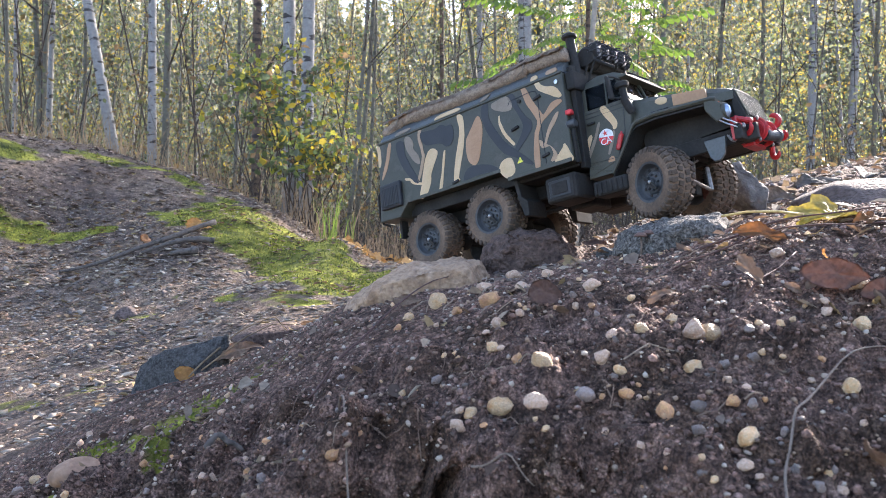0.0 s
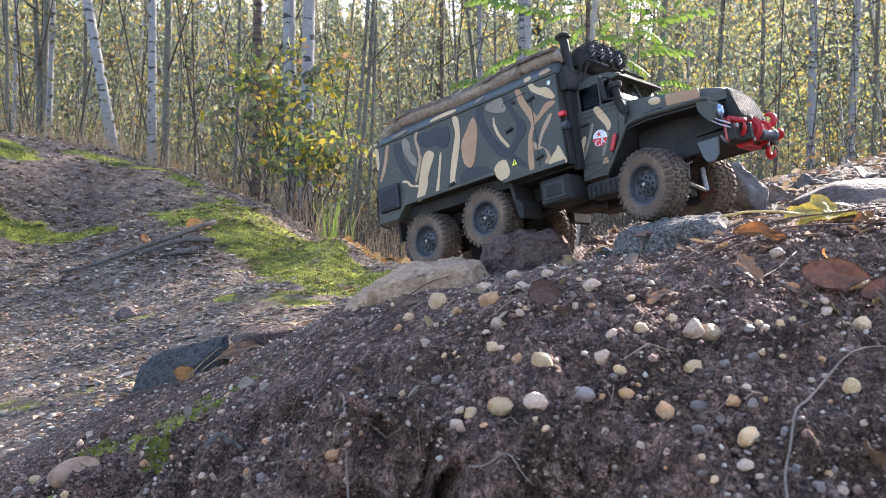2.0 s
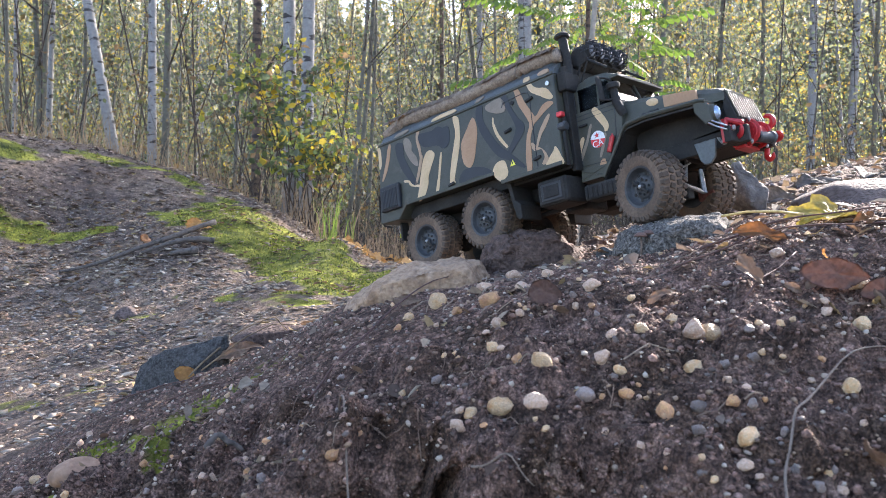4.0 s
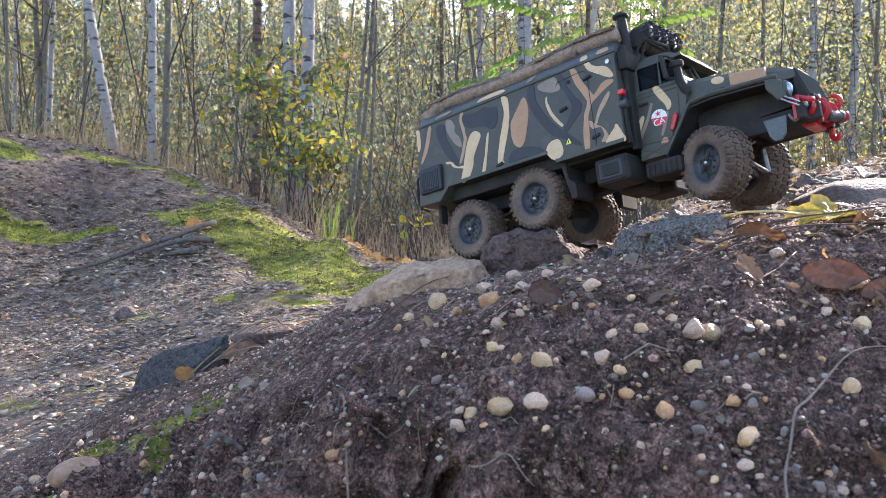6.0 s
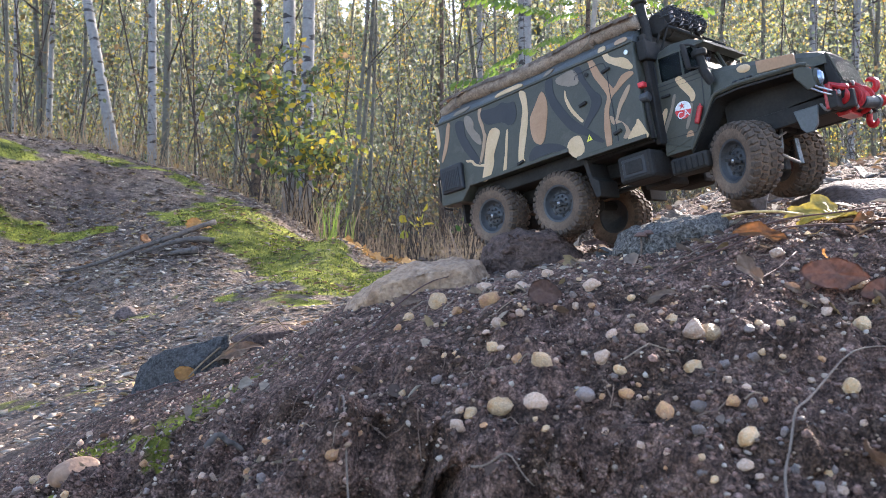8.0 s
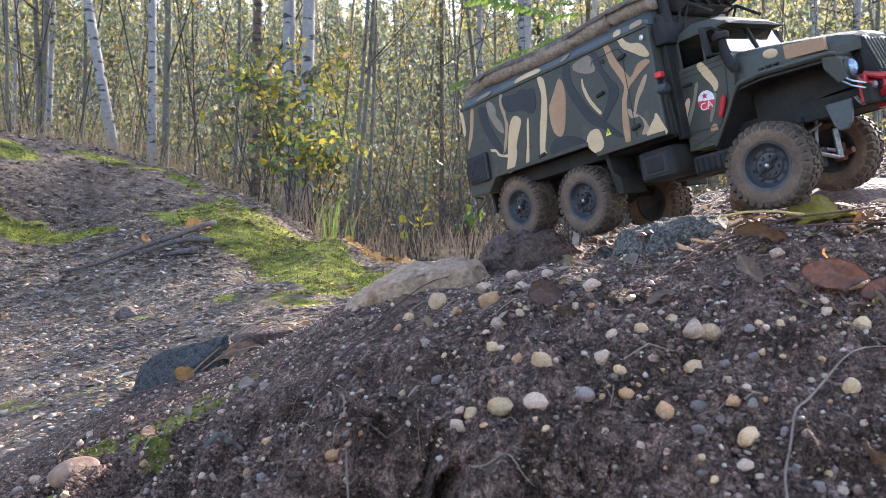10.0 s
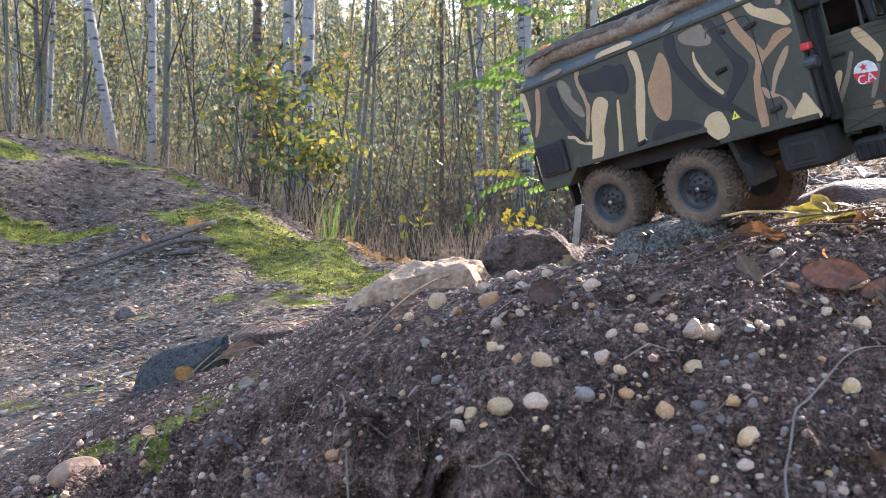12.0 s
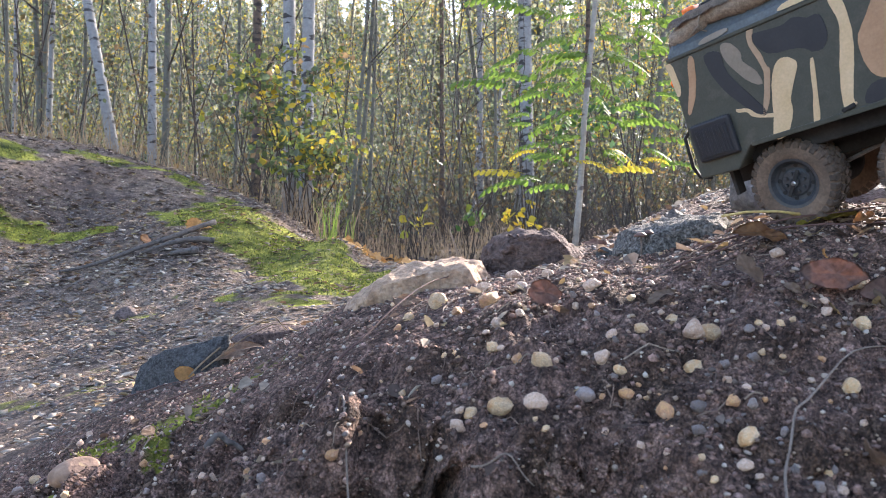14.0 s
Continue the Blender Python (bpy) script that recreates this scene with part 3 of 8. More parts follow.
def hull_stone(corners, mat, seed, label, rough=0.0022):
    """A broken stone with flat faces and worn edges: the hull of its corners."""
    bm = bmesh.new()
    for c in corners:
        bm.verts.new(c)
    made = bmesh.ops.convex_hull(bm, input=list(bm.verts))
    junk = [g for g in made["geom_interior"] + made["geom_unused"] if isinstance(g, bmesh.types.BMVert)]
    bmesh.ops.delete(bm, geom=list(set(junk)), context="VERTS")
    bmesh.ops.dissolve_limit(bm, angle_limit=radians(9), verts=list(bm.verts), edges=list(bm.edges))
    bmesh.ops.bevel(bm, geom=list(bm.edges), offset=0.0022, segments=2, affect="EDGES", profile=0.5)
    bmesh.ops.triangulate(bm, faces=list(bm.faces))
    for _ in range(5):
        long = [e for e in bm.edges if e.calc_length() > 0.004]
        if long:
            bmesh.ops.subdivide_edges(bm, edges=long, cuts=1)
            bmesh.ops.triangulate(bm, faces=list(bm.faces))
    bm.normal_update()
    for v in bm.verts:
        d = noise.fractal(v.co * 28 + Vector((seed, 0, 0)), 0.8, 2.1, 6)
        chip = min(0.0, noise.noise(v.co * 60 + Vector((0, seed, 0))) + 0.15)
        v.co += v.normal * (d * rough + chip * rough * 1.2)
    ob = part("rock", bm, mat, None, smooth=True)
    ob.data.set_sharp_from_angle(angle=radians(38))
    return tagged(ob, label, "stone")


def hull_rock(outline, y0, y1, mat, seed, label, rough=0.0022):
    """A broken stone: an outline seen from the front, thick from y0 to y1."""
    rng = random.Random(seed)
    cx = sum(x for x, z in outline) / len(outline)
    cz = sum(z for x, z in outline) / len(outline)
    corners = []
    for y, k in ((y0, 0.72), (y0 * 0.75 + y1 * 0.25, 0.97), (y0 * 0.45 + y1 * 0.55, 1.0), (y1, 0.66)):
        for x, z in outline:
            j = k * rng.uniform(0.94, 1.0)
            corners.append((cx + (x - cx) * j, y + rng.uniform(-0.006, 0.006), cz + (z - cz) * j))
    return hull_stone(corners, mat, seed, label, rough)


hull_rock([(-0.105, -0.064), (-0.096, -0.047), (-0.064, -0.029), (-0.026, -0.0105), (0.0, -0.0095), (0.042, -0.0105), (0.05, -0.03), (0.03, -0.085), (-0.08, -0.1)], 0.79, 1.0, ROCK_TAN, 3, "smooth tan sandstone rock half sunk in the bank", 0.006)
hull_rock([(0.041, -0.012), (0.045, 0.0015), (0.064, 0.017), (0.082, 0.0240), (0.117, 0.0225), (0.134, 0.016), (0.15, 0.0), (0.158, -0.014), (0.15, -0.05), (0.045, -0.05)], 0.895, 1.0, ROCK_BROWN, 5, "angular dark brown stone lying on the mound", 0.006)
hull_rock([(0.160, -0.004), (0.168, 0.016), (0.190, 0.0255), (0.206, 0.029), (0.252, 0.0325), (0.260, 0.024), (0.257, 0.011), (0.25, -0.03), (0.17, -0.03)], 0.74, 0.85, ROCK_GREY, 7, "flat speckled grey granite stone on the mound", 0.005)


hull_stone([(-0.346, 0.965, -0.131), (-0.312, 0.945, -0.1125), (-0.238, 0.94, -0.0945), (-0.352, 0.945, -0.172), (-0.275, 0.918, -0.176), (-0.234, 0.935, -0.172), (-0.268, 0.922, -0.125), (-0.34, 1.0, -0.142), (-0.25, 1.01, -0.112), (-0.34, 1.0, -0.2), (-0.25, 1.03, -0.2)], ROCK_SLATE, 9, "dark slate block lying at the foot of the bank", 0.0025)
rock("rock", (0.292, 0.785, 0.008), (0.045, 0.045, 0.026), ROCK_GREY, 31, "grey granite stone half hidden under leaves", (0, -4, 40), 8, 0.05)
rock("rock", (0.165, 0.84, -0.01), (0.022, 0.018, 0.013), ROCK_SLATE, 32, "small blue grey stone beside the granite", (0, 0, 40), 8, 0.05)
rock("rock", (-0.22, 1.06, -0.115), (0.06, 0.035, 0.022), ROCK_BROWN, 43, "brown flat stone wedged behind the slate block", (0, -14, 10), 9, 0.05)
rock("rock", (-0.297, 0.682, -0.1795), (0.0205, 0.014, 0.011), ROCK_RED, 47, "smooth reddish brown oval stone on the soil", (0, -16, 12), 2, 0.02)


# ---- the model truck: built in its own space, x ahead, y to its left, z up ----
def side_y(z):
    """Half the width of the cargo box, which narrows a little towards the roof."""
    return 0.0718 - 0.07 * z


truck = tagged(new("model_truck"), "radio controlled six-wheeled army truck in olive, cream and black camouflage", "model truck")


def cargo_box():
    outline = [(-0.128, 0.081), (-0.130, -0.021), (-0.095, -0.022), (-0.080, -0.006), (0.066, -0.006), (0.075, -0.018), (0.1605, -0.019), (0.157, 0.081)]
    bm = bmesh.new()
    rows = []
    for sgn in (-1, 1):
        rows.append([bm.verts.new((x, sgn * side_y(z), z)) for x, z in outline])
    a, b = rows
    n = len(a)
    bm.faces.new(a)
    bm.faces.new(b[::-1])
    for i in range(n):
        bm.faces.new((a[i], b[i], b[(i + 1) % n], a[(i + 1) % n]))
    bmesh.ops.recalc_face_normals(bm, faces=bm.faces)
    bmesh.ops.bevel(bm, geom=list(bm.edges), offset=0.0014, segments=2, affect="EDGES", profile=0.5)
    box = part("cargo_box", bm, GREEN_PAINT, truck, "olive cargo box with painted camouflage patches")
    # roof: sloping shoulders and a flat crown
    bm = bmesh.new()
    w = side_y(0.081)
    section = [(-w, 0.0812), (-w + 0.002, 0.088), (-w + 0.012, 0.1), (-w + 0.026, 0.106), (w - 0.026, 0.106), (w - 0.012, 0.1), (w - 0.002, 0.088), (w, 0.0812)]
    rings = []
    for x, k in ((-0.128, 0.55), (-0.121, 1.0), (0.150, 1.0), (0.157, 0.7)):
        rings.append([bm.verts.new((x, y * (0.94 + 0.06 * k), 0.0812 + (z - 0.0812) * k)) for y, z in section])
    for r, s in zip(rings, rings[1:]):
        for i in range(len(r) - 1):
            bm.faces.new((r[i], r[i + 1], s[i + 1], s[i]))
    bm.faces.new(rings[0])
    bm.faces.new(rings[-1][::-1])
    bmesh.ops.recalc_face_normals(bm, faces=bm.faces)
    part("roof", bm, GREY_GREEN, box, "worn grey green roof")
    bm = bmesh.new()
    add_box(bm, (-0.1, -0.04, 0.1062), (0.1, 0.04, 0.1165), 0.0015)
    part("roof_panel", bm, CHASSIS, box, "flat black panel")
    # trim strips along seam and sill
    for sgn in (-1, 1):
        bm = bmesh.new()
        y = sgn * side_y(0.081)
        add_box(bm, (-0.1285, min(y, y + sgn * 0.0014), 0.0795), (0.1575, max(y, y + sgn * 0.0014), 0.0825), 0.0004, segments=1)
        part("seam_strip", bm, GREEN_PAINT, box)
        bm = bmesh.new()
        y = sgn * side_y(-0.005)
        add_box(bm, (-0.078, min(y, y + sgn * 0.0016), -0.0072), (0.066, max(y, y + sgn * 0.0016), -0.0032), 0.0004, segments=1)
        part("sill_strip", bm, GREEN_PAINT, box)
        bm = bmesh.new()
        y = sgn * side_y(-0.018)
        add_box(bm, (0.076, min(y, y + sgn * 0.0016), -0.0198), (0.160, max(y, y + sgn * 0.0016), -0.0155), 0.0004, segments=1)
        part("sill_strip", bm, GREEN_PAINT, box)
        # rear hatch locker
        bm = bmesh.new()
        y0 = sgn * 0.0705
        y1 = sgn * 0.0765
        add_box(bm, (-0.124, min(y0, y1), -0.008), (-0.088, max(y0, y1), 0.024), 0.002)
        add_box(bm, (-0.120, min(y1, y1 + sgn * 0.0008), -0.005), (-0.092, max(y1, y1 + sgn * 0.0008), 0.019), 0.0006, segments=1)
        locker = part("side_locker", bm, BLACK_PAINT, truck, "ribbed black locker")
        for k in range(9):
            xx = -0.1185 + k * 0.0029
            bm = bmesh.new()
            add_box(bm, (xx, min(y1, y1 + sgn * 0.0014), -0.004), (xx + 0.0012, max(y1, y1 + sgn * 0.0014), 0.0178), 0.0003, segments=1)
            part("rib", bm, BLACK_PAINT, locker)
    # doorway lines, handle and hinges
    bm = bmesh.new()
    line = [(0.0835, 0.0655), (0.0855, 0.0695), (0.0895, 0.0705), (0.1165, 0.0718), (0.1215, 0.0705), (0.1235, 0.066), (0.1278, -0.0135)]
    add_tube(bm, [(x, -side_y(z) - 0.0002, z) for x, z in line], 0.00055, 6)
    part("door_groove", bm, BLACK_PAINT, box)
    for x, z in ((0.0911, 0.0367), (0.0, -0.001), (0.1285, -0.0044), (0.1235, 0.0622)):
        bm = bmesh.new()
        y = -side_y(z)
        add_box(bm, (x - 0.005, y - 0.0024, z - 0.0016), (x + 0.005, y, z + 0.0016), 0.0007, turn=Matrix.Rotation(radians(-12), 4, "Y"))
        part("latch", bm, CHASSIS, box)
    for x, z, mat in ((0.1497, 0.0715, STEEL), (0.0997, 0.0658, CHASSIS)):
        bm = bmesh.new()
        add_lathe(bm, [(0.0, 0.0), (0.0016, 0.0), (0.0022, -0.0005), (0.0024, -0.0016), (0.0, -0.0018)][::-1], "Y", (x, -side_y(z), z), 16)
        part("stud", bm, mat, box)
    bm = bmesh.new()
    tri = [(0.0905, -0.0035), (0.0978, -0.0032), (0.0942, 0.0032)]
    f = [bm.verts.new((x, -side_y(z) - 0.00075, z)) for x, z in tri]
    g = [bm.verts.new((x, -side_y(z), z)) for x, z in tri]
    bm.faces.new(f)
    for i in range(3):
        bm.faces.new((f[i], g[i], g[(i + 1) % 3], f[(i + 1) % 3]))
    part("warning_sticker", bm, YELLOW_SIGN, box, "small yellow warning triangle")
    bm = bmesh.new()
    add_box(bm, (0.0937, -side_y(0) - 0.0012, -0.0020), (0.0945, -side_y(0) - 0.0006, 0.0008))
    part("warning_mark", bm, BLACK_PAINT, box)
    # rolled canvas along the shoulder, tied with cord
    for sgn in (-1, 1):
        bm = bmesh.new()
        pts, rad = [], []
        rng = random.Random(4 + sgn)
        for k in range(81):
            u = k / 80
            x = -0.124 + u * 0.284
            sag = 0.0022 * math.sin(u * 9) + rng.uniform(-0.0007, 0.0007)
            pts.append((x, sgn * (0.0585 - 0.004 * abs(2 * u - 1) + rng.uniform(-0.0006, 0.0006)), 0.1005 + sag - 0.007 * max(0, 0.12 - u) / 0.12))
            rad.append((0.0085 + 0.0012 * math.sin(u * 31) * math.sin(u * 7)) * (0.55 if k in (0,) else (0.75 if k in (10, 66) else 1)))
        add_tube(bm, pts, rad, 14)
        for v in bm.verts:
            v.co += Vector((0, 0.0012 * noise.noise(v.co * 140 + Vector((7, 0, 0))), 0.0022 * noise.noise(v.co * 130) + 0.001 * noise.noise(v.co * 420)))
        roll = part("canvas_roll", bm, CANVAS, truck, "rolled tan canvas tied with cord", smooth=True)
        # loose frayed lip of the cloth lying over the roll
        bm = bmesh.new()
        lip = []
        for k in range(90):
            u = k / 89
            x = -0.118 + u * 0.276
            fray = 0.003 * noise.noise(Vector((x * 200, sgn, 0))) + 0.0016 * noise.noise(Vector((x * 900, sgn, 3)))
            ring = []
            for j in range(5):
                ang = radians(15 + 34 * j)
                r = 0.0096 + 0.0016 * noise.noise(Vector((x * 110, j * 2.1, 0)))
                ring.append(bm.verts.new((x, sgn * (0.057 + r * math.cos(ang) * (0.98 if j else 1.0)), 0.1015 + r * math.sin(ang) + (fray if j == 0 else 0) + 0.0022 * math.sin(u * 9))))
            lip.append(ring)
        for r, s in zip(lip, lip[1:]):
            for j in range(4):
                bm.faces.new((r[j], r[j + 1], s[j + 1], s[j]))
        bmesh.ops.solidify(bm, geom=list(bm.faces), thickness=0.0007)
        part("cloth_edge", bm, CANVAS, roll, "frayed cloth edge", smooth=True)
        for u in (0.12, 0.82):
            bm = bmesh.new()
            x = -0.124 + u * 0.284
            loop = [(x + 0.0015 * math.sin(a * 3), sgn * 0.0575 + 0.0095 * math.cos(a), 0.1005 + 0.0092 * math.sin(a)) for a in np.linspace(0, math.tau, 20)]
            add_tube(bm, loop, 0.0007, 6)
            add_tube(bm, [(x, sgn * 0.067, 0.098), (x - 0.004, sgn * 0.069, 0.096), (x - 0.012, sgn * 0.0695, 0.0915), (x - 0.009, sgn * 0.0698, 0.094)], 0.0006, 5)
            add_tube(bm, [(x, sgn * 0.06, 0.109), (x + 0.003, sgn * 0.06, 0.1135), (x - 0.002, sgn * 0.061, 0.117)], 0.0004, 5)
            part("cord", bm, GREY_PAINT, roll, "knotted cord")
    # cord net at the rear end
    bm = bmesh.new()
    for k in range(5):
        y = -0.058 + 0.012 * k
        add_tube(bm, [(-0.1, y, 0.107), (-0.118, y + 0.003, 0.1045), (-0.128, y + 0.004, 0.094), (-0.1305, y + 0.006, 0.085)], 0.0008, 5)
    add_tube(bm, [(-0.1305, -0.068, 0.083), (-0.131, -0.03, 0.088), (-0.131, 0.03, 0.087), (-0.1305, 0.068, 0.083)], 0.001, 5)
    part("cord_lashing", bm, CANVAS, box, "tan cord lashing")
    # beacon on the rear of the roof
    bm = bmesh.new()
    add_box(bm, (-0.121, -0.034, 0.104), (-0.107, -0.018, 0.112), 0.0012)
    base = part("beacon", bm, CHASSIS, truck, "black lamp box")
    bm = bmesh.new()
    add_box(bm, (-0.120, -0.033, 0.1122), (-0.108, -0.019, 0.119), 0.002)
    part("beacon_lens", bm, ORANGE_LENS, base, "orange lens")
    # rear wall: door, lamps, steps
    bm = bmesh.new()
    add_box(bm, (-0.1325, -0.03, -0.01), (-0.1285, 0.03, 0.074), 0.001)
    part("rear_door", bm, GREEN_PAINT, box)
    for sgn in (-1, 1):
        bm = bmesh.new()
        add_tube(bm, [(-0.130, sgn * 0.066, 0.02), (-0.136, sgn * 0.066, 0.015), (-0.139, sgn * 0.064, -0.01), (-0.138, sgn * 0.06, -0.02), (-0.130, sgn * 0.055, -0.024)], 0.0016, 8)
        part("rear_guard", bm, CHASSIS, box, "black tube guard")
        bm = bmesh.new()
        add_lathe(bm, [(0.0, 0.003), (0.002, 0.0028), (0.003, 0.0015), (0.003, 0.0)], "X", (-0.1325, sgn * 0.062, 0.062), 14)
        part("marker_lamp", bm, ORANGE_LENS, box)
        bm = bmesh.new()
        add_box(bm, (-0.1345, sgn * 0.056 - 0.007, -0.016), (-0.13, sgn * 0.056 + 0.007, -0.009), 0.001)
        part("tail_lamp", bm, STICKER_RED, box)
    return box


GREY_GREEN = material("worn grey green paint", [(0.055, 0.065, 0.07), (0.09, 0.1, 0.105)], 30, 0.45, bump=0.2, bump_scale=400, distance=0.0004)
box = cargo_box()


def smooth_outline(pts, cuts=3):
    """A smooth closed curve through the corners of a polygon."""
    out = []
    n = len(pts)
    for i in range(n):
        p0, p1, p2, p3 = (pts[(i + k) % n] for k in (-1, 0, 1, 2))
        for c in range(cuts):
            t = c / cuts
            out.append(tuple(0.5 * (2 * b + (c2 - a) * t + (2 * a - 5 * b + 4 * c2 - d) * t * t + (3 * b - a - 3 * c2 + d) * t ** 3) for a, b, c2, d in zip(p0, p1, p2, p3)))
    return out


def paint_patch(mat, pts, face_y, parent):
    """A coat of camouflage paint with brushed edges, in millimetres on the truck's side; repeated on the far side."""
    rng = random.Random(len(pts) + int(pts[0][0]))
    pts = [(x + rng.uniform(-0.25, 0.25), z + rng.uniform(-0.25, 0.25)) for x, z in smooth_outline(pts)]
    # brushed a little past the drawn line
    n = len(pts)
    area = sum(pts[i][0] * pts[(i + 1) % n][1] - pts[(i + 1) % n][0] * pts[i][1] for i in range(n))
    grown = []
    for i in range(n):
        dx, dz = pts[(i + 1) % n][0] - pts[i - 1][0], pts[(i + 1) % n][1] - pts[i - 1][1]
        length = math.hypot(dx, dz) or 1.0
        k = (0.55 if area > 0 else -0.55) / length
        grown.append((pts[i][0] + dz * k, pts[i][1] - dx * k))
    pts = [(x, min(z, 79.0)) for x, z in grown]
    for sgn in (-1, 1):
        bm = bmesh.new()
        verts = [bm.verts.new((x / 1000, sgn * (face_y(z / 1000) + 0.0004), z / 1000)) for x, z in pts]
        f = bm.faces.new(verts)
        f.normal_update()
        if f.normal.y * sgn < 0:
            f.normal_flip()
        top = bmesh.ops.extrude_face_region(bm, geom=[f])
        for v in verts:
            v.co.y -= sgn * 0.0004
        bmesh.ops.triangulate(bm, faces=list(bm.faces))
        part("paint_patch", bm, mat, parent)


def box_patch(mat, pts):
    paint_patch(mat, pts, side_y, box)


def cab():
    """The cab: a lower shell, pillars, roof, panes, seats."""
    W = 0.0615
    bm = bmesh.new()
    low = [(0.165, -0.028), (0.165, 0.031), (0.226, 0.031), (0.228, 0.012), (0.2255, -0.002), (0.2165, -0.019), (0.2065, -0.029), (0.2015, -0.0425), (0.1685, -0.0425)]
    add_slab(bm, low, -W, W, 0.0012)
    body = part("cab", bm, GREEN_PAINT, truck, "olive cab with camouflage patches and a round emblem")
    # roof
    bm = bmesh.new()
    rings = []
    for x, z, w in ((0.164, 0.0585, 0.059), (0.166, 0.064, 0.0575), (0.19, 0.069, 0.056), (0.21, 0.067, 0.056), (0.2225, 0.061, 0.057), (0.2275, 0.0575, 0.0575)):
        rings.append([bm.verts.new((x, y * w, zz)) for y, zz in ((-1, 0.0555), (-1.0, 0.058), (-0.9, z - 0.0015), (-0.5, z + 0.0008), (0.5, z + 0.0008), (0.9, z - 0.0015), (1.0, 0.058), (1, 0.0555))])
    for r, s in zip(rings, rings[1:]):
        for i in range(7):
            bm.faces.new((r[i], r[i + 1], s[i + 1], s[i]))
        bm.faces.new((r[7], r[0], s[0], s[7]))
    bm.faces.new(rings[0])
    bm.faces.new(rings[-1][::-1])
    bmesh.ops.recalc_face_normals(bm, faces=bm.faces)
    part("cab_roof", bm, GREEN_PAINT, body, smooth=False)
    # pillars
    bm = bmesh.new()
    for sgn in (-1, 1):
        y = sgn * (W - 0.003)
        bm = bmesh.new()
        add_tube(bm, [(0.2262, y, 0.030), (0.2145, y - sgn * 0.003, 0.0575)], 0.0021, 8)
        part("window_post", bm, GREEN_PAINT, body)
        bm = bmesh.new()
        add_tube(bm, [(0.2015, y, 0.030), (0.2015, y - sgn * 0.002, 0.057)], 0.0014, 8)
        part("window_post", bm, GREEN_PAINT, body)
        bm = bmesh.new()
        add_box(bm, (0.1652, min(y, y - sgn * 0.004), 0.03), (0.1775, max(y, y - sgn * 0.004), 0.0575), 0.001)
        part("window_post", bm, GREEN_PAINT, body)
    bm = bmesh.new()
    add_tube(bm, [(0.2275, 0, 0.030), (0.2175, 0, 0.0575)], 0.0014, 8)
    part("window_post", bm, GREEN_PAINT, body)
    # black sheets added inside, so the cab looks dark behind its panes
    bm = bmesh.new()
    add_box(bm, (0.1652, -0.055, 0.0312), (0.168, 0.055, 0.058), 0.0008)
    add_box(bm, (0.168, -0.055, 0.0312), (0.222, 0.055, 0.0325), 0.0004)
    add_box(bm, (0.168, -0.05, 0.0555), (0.212, 0.05, 0.058), 0.0004)
    part("cab_lining", bm, CHASSIS, body, "black sheets added to darken the cab inside")
    # panes
    for sgn in (-1, 1):
        for outline in ([(0.1775, 0.031), (0.1775, 0.0555), (0.2008, 0.0555), (0.2008, 0.031)], [(0.2022, 0.031), (0.2022, 0.0555), (0.214, 0.0555), (0.2245, 0.031)]):
            bm = bmesh.new()
            y = sgn * (W - 0.0035)
            add_slab(bm, outline, y - 0.0004, y + 0.0004)
            part("side_window", bm, DARK_GLASS, body, "smoked side pane")
        bm = bmesh.new()
        y0, y1 = (0.0015, 0.0555) if sgn > 0 else (-0.0555, -0.0015)
        v = [bm.verts.new(p) for p in ((0.2265, y0, 0.031), (0.2265, y1, 0.031), (0.216, y1 * 0.98, 0.0572), (0.216, y0, 0.0572))]
        bm.faces.new(v)
        bmesh.ops.solidify(bm, geom=list(bm.faces), thickness=0.0008)
        part("windscreen", bm, GLASS, body, "pane with the sky's blue in its tint")
        bm = bmesh.new()
        add_box(bm, (0.172, sgn * 0.03 - 0.017, 0.0312), (0.19, sgn * 0.03 + 0.017, 0.037), 0.002)
        add_box(bm, (0.170, sgn * 0.03 - 0.016, 0.0312), (0.1755, sgn * 0.03 + 0.016, 0.051), 0.002)
        part("seat", bm, CHASSIS, body)
    bm = bmesh.new()
    add_lathe(bm, [(0.010, -0.0006), (0.0112, 0.0), (0.010, 0.0006), (0.0092, 0.0), (0.010, -0.0006)], "X", (0.213, 0.03, 0.039), 20)
    part("steering_wheel", bm, CHASSIS, body)
    # door lines, handle, step
    for sgn in (-1, 1):
        bm = bmesh.new()
        y = sgn * (W + 0.0002)
        add_tube(bm, [(0.1735, y, 0.0545), (0.1735, y, -0.026), (0.2065, y, -0.0275), (0.2185, y, -0.003), (0.2215, y, 0.03)], 0.0005, 5)
        add_tube(bm, [(0.1735, y, 0.0225), (0.2215, y, 0.0222)], 0.0004, 5)
        add_tube(bm, [(0.1735, y, 0.027), (0.2225, y, 0.027)], 0.0004, 5)
        part("door_groove", bm, BLACK_PAINT, body)
        bm = bmesh.new()
        add_box(bm, (0.176, min(y, y + sgn * 0.003), 0.0145), (0.186, max(y, y + sgn * 0.003), 0.0172), 0.0008)
        part("door_handle", bm, CHASSIS, body)
        bm = bmesh.new()
        add_slab(bm, [(0.1685, -0.0425), (0.172, -0.0295), (0.204, -0.0305), (0.2012, -0.0425)], y, y + sgn * 0.002, 0.0006)
        add_tube(bm, [(0.171, y + sgn * 0.002, -0.0405), (0.201, y + sgn * 0.002, -0.032)], 0.0009, 6)
        add_tube(bm, [(0.174, y + sgn * 0.002, -0.0315), (0.199, y + sgn * 0.002, -0.041)], 0.0009, 6)
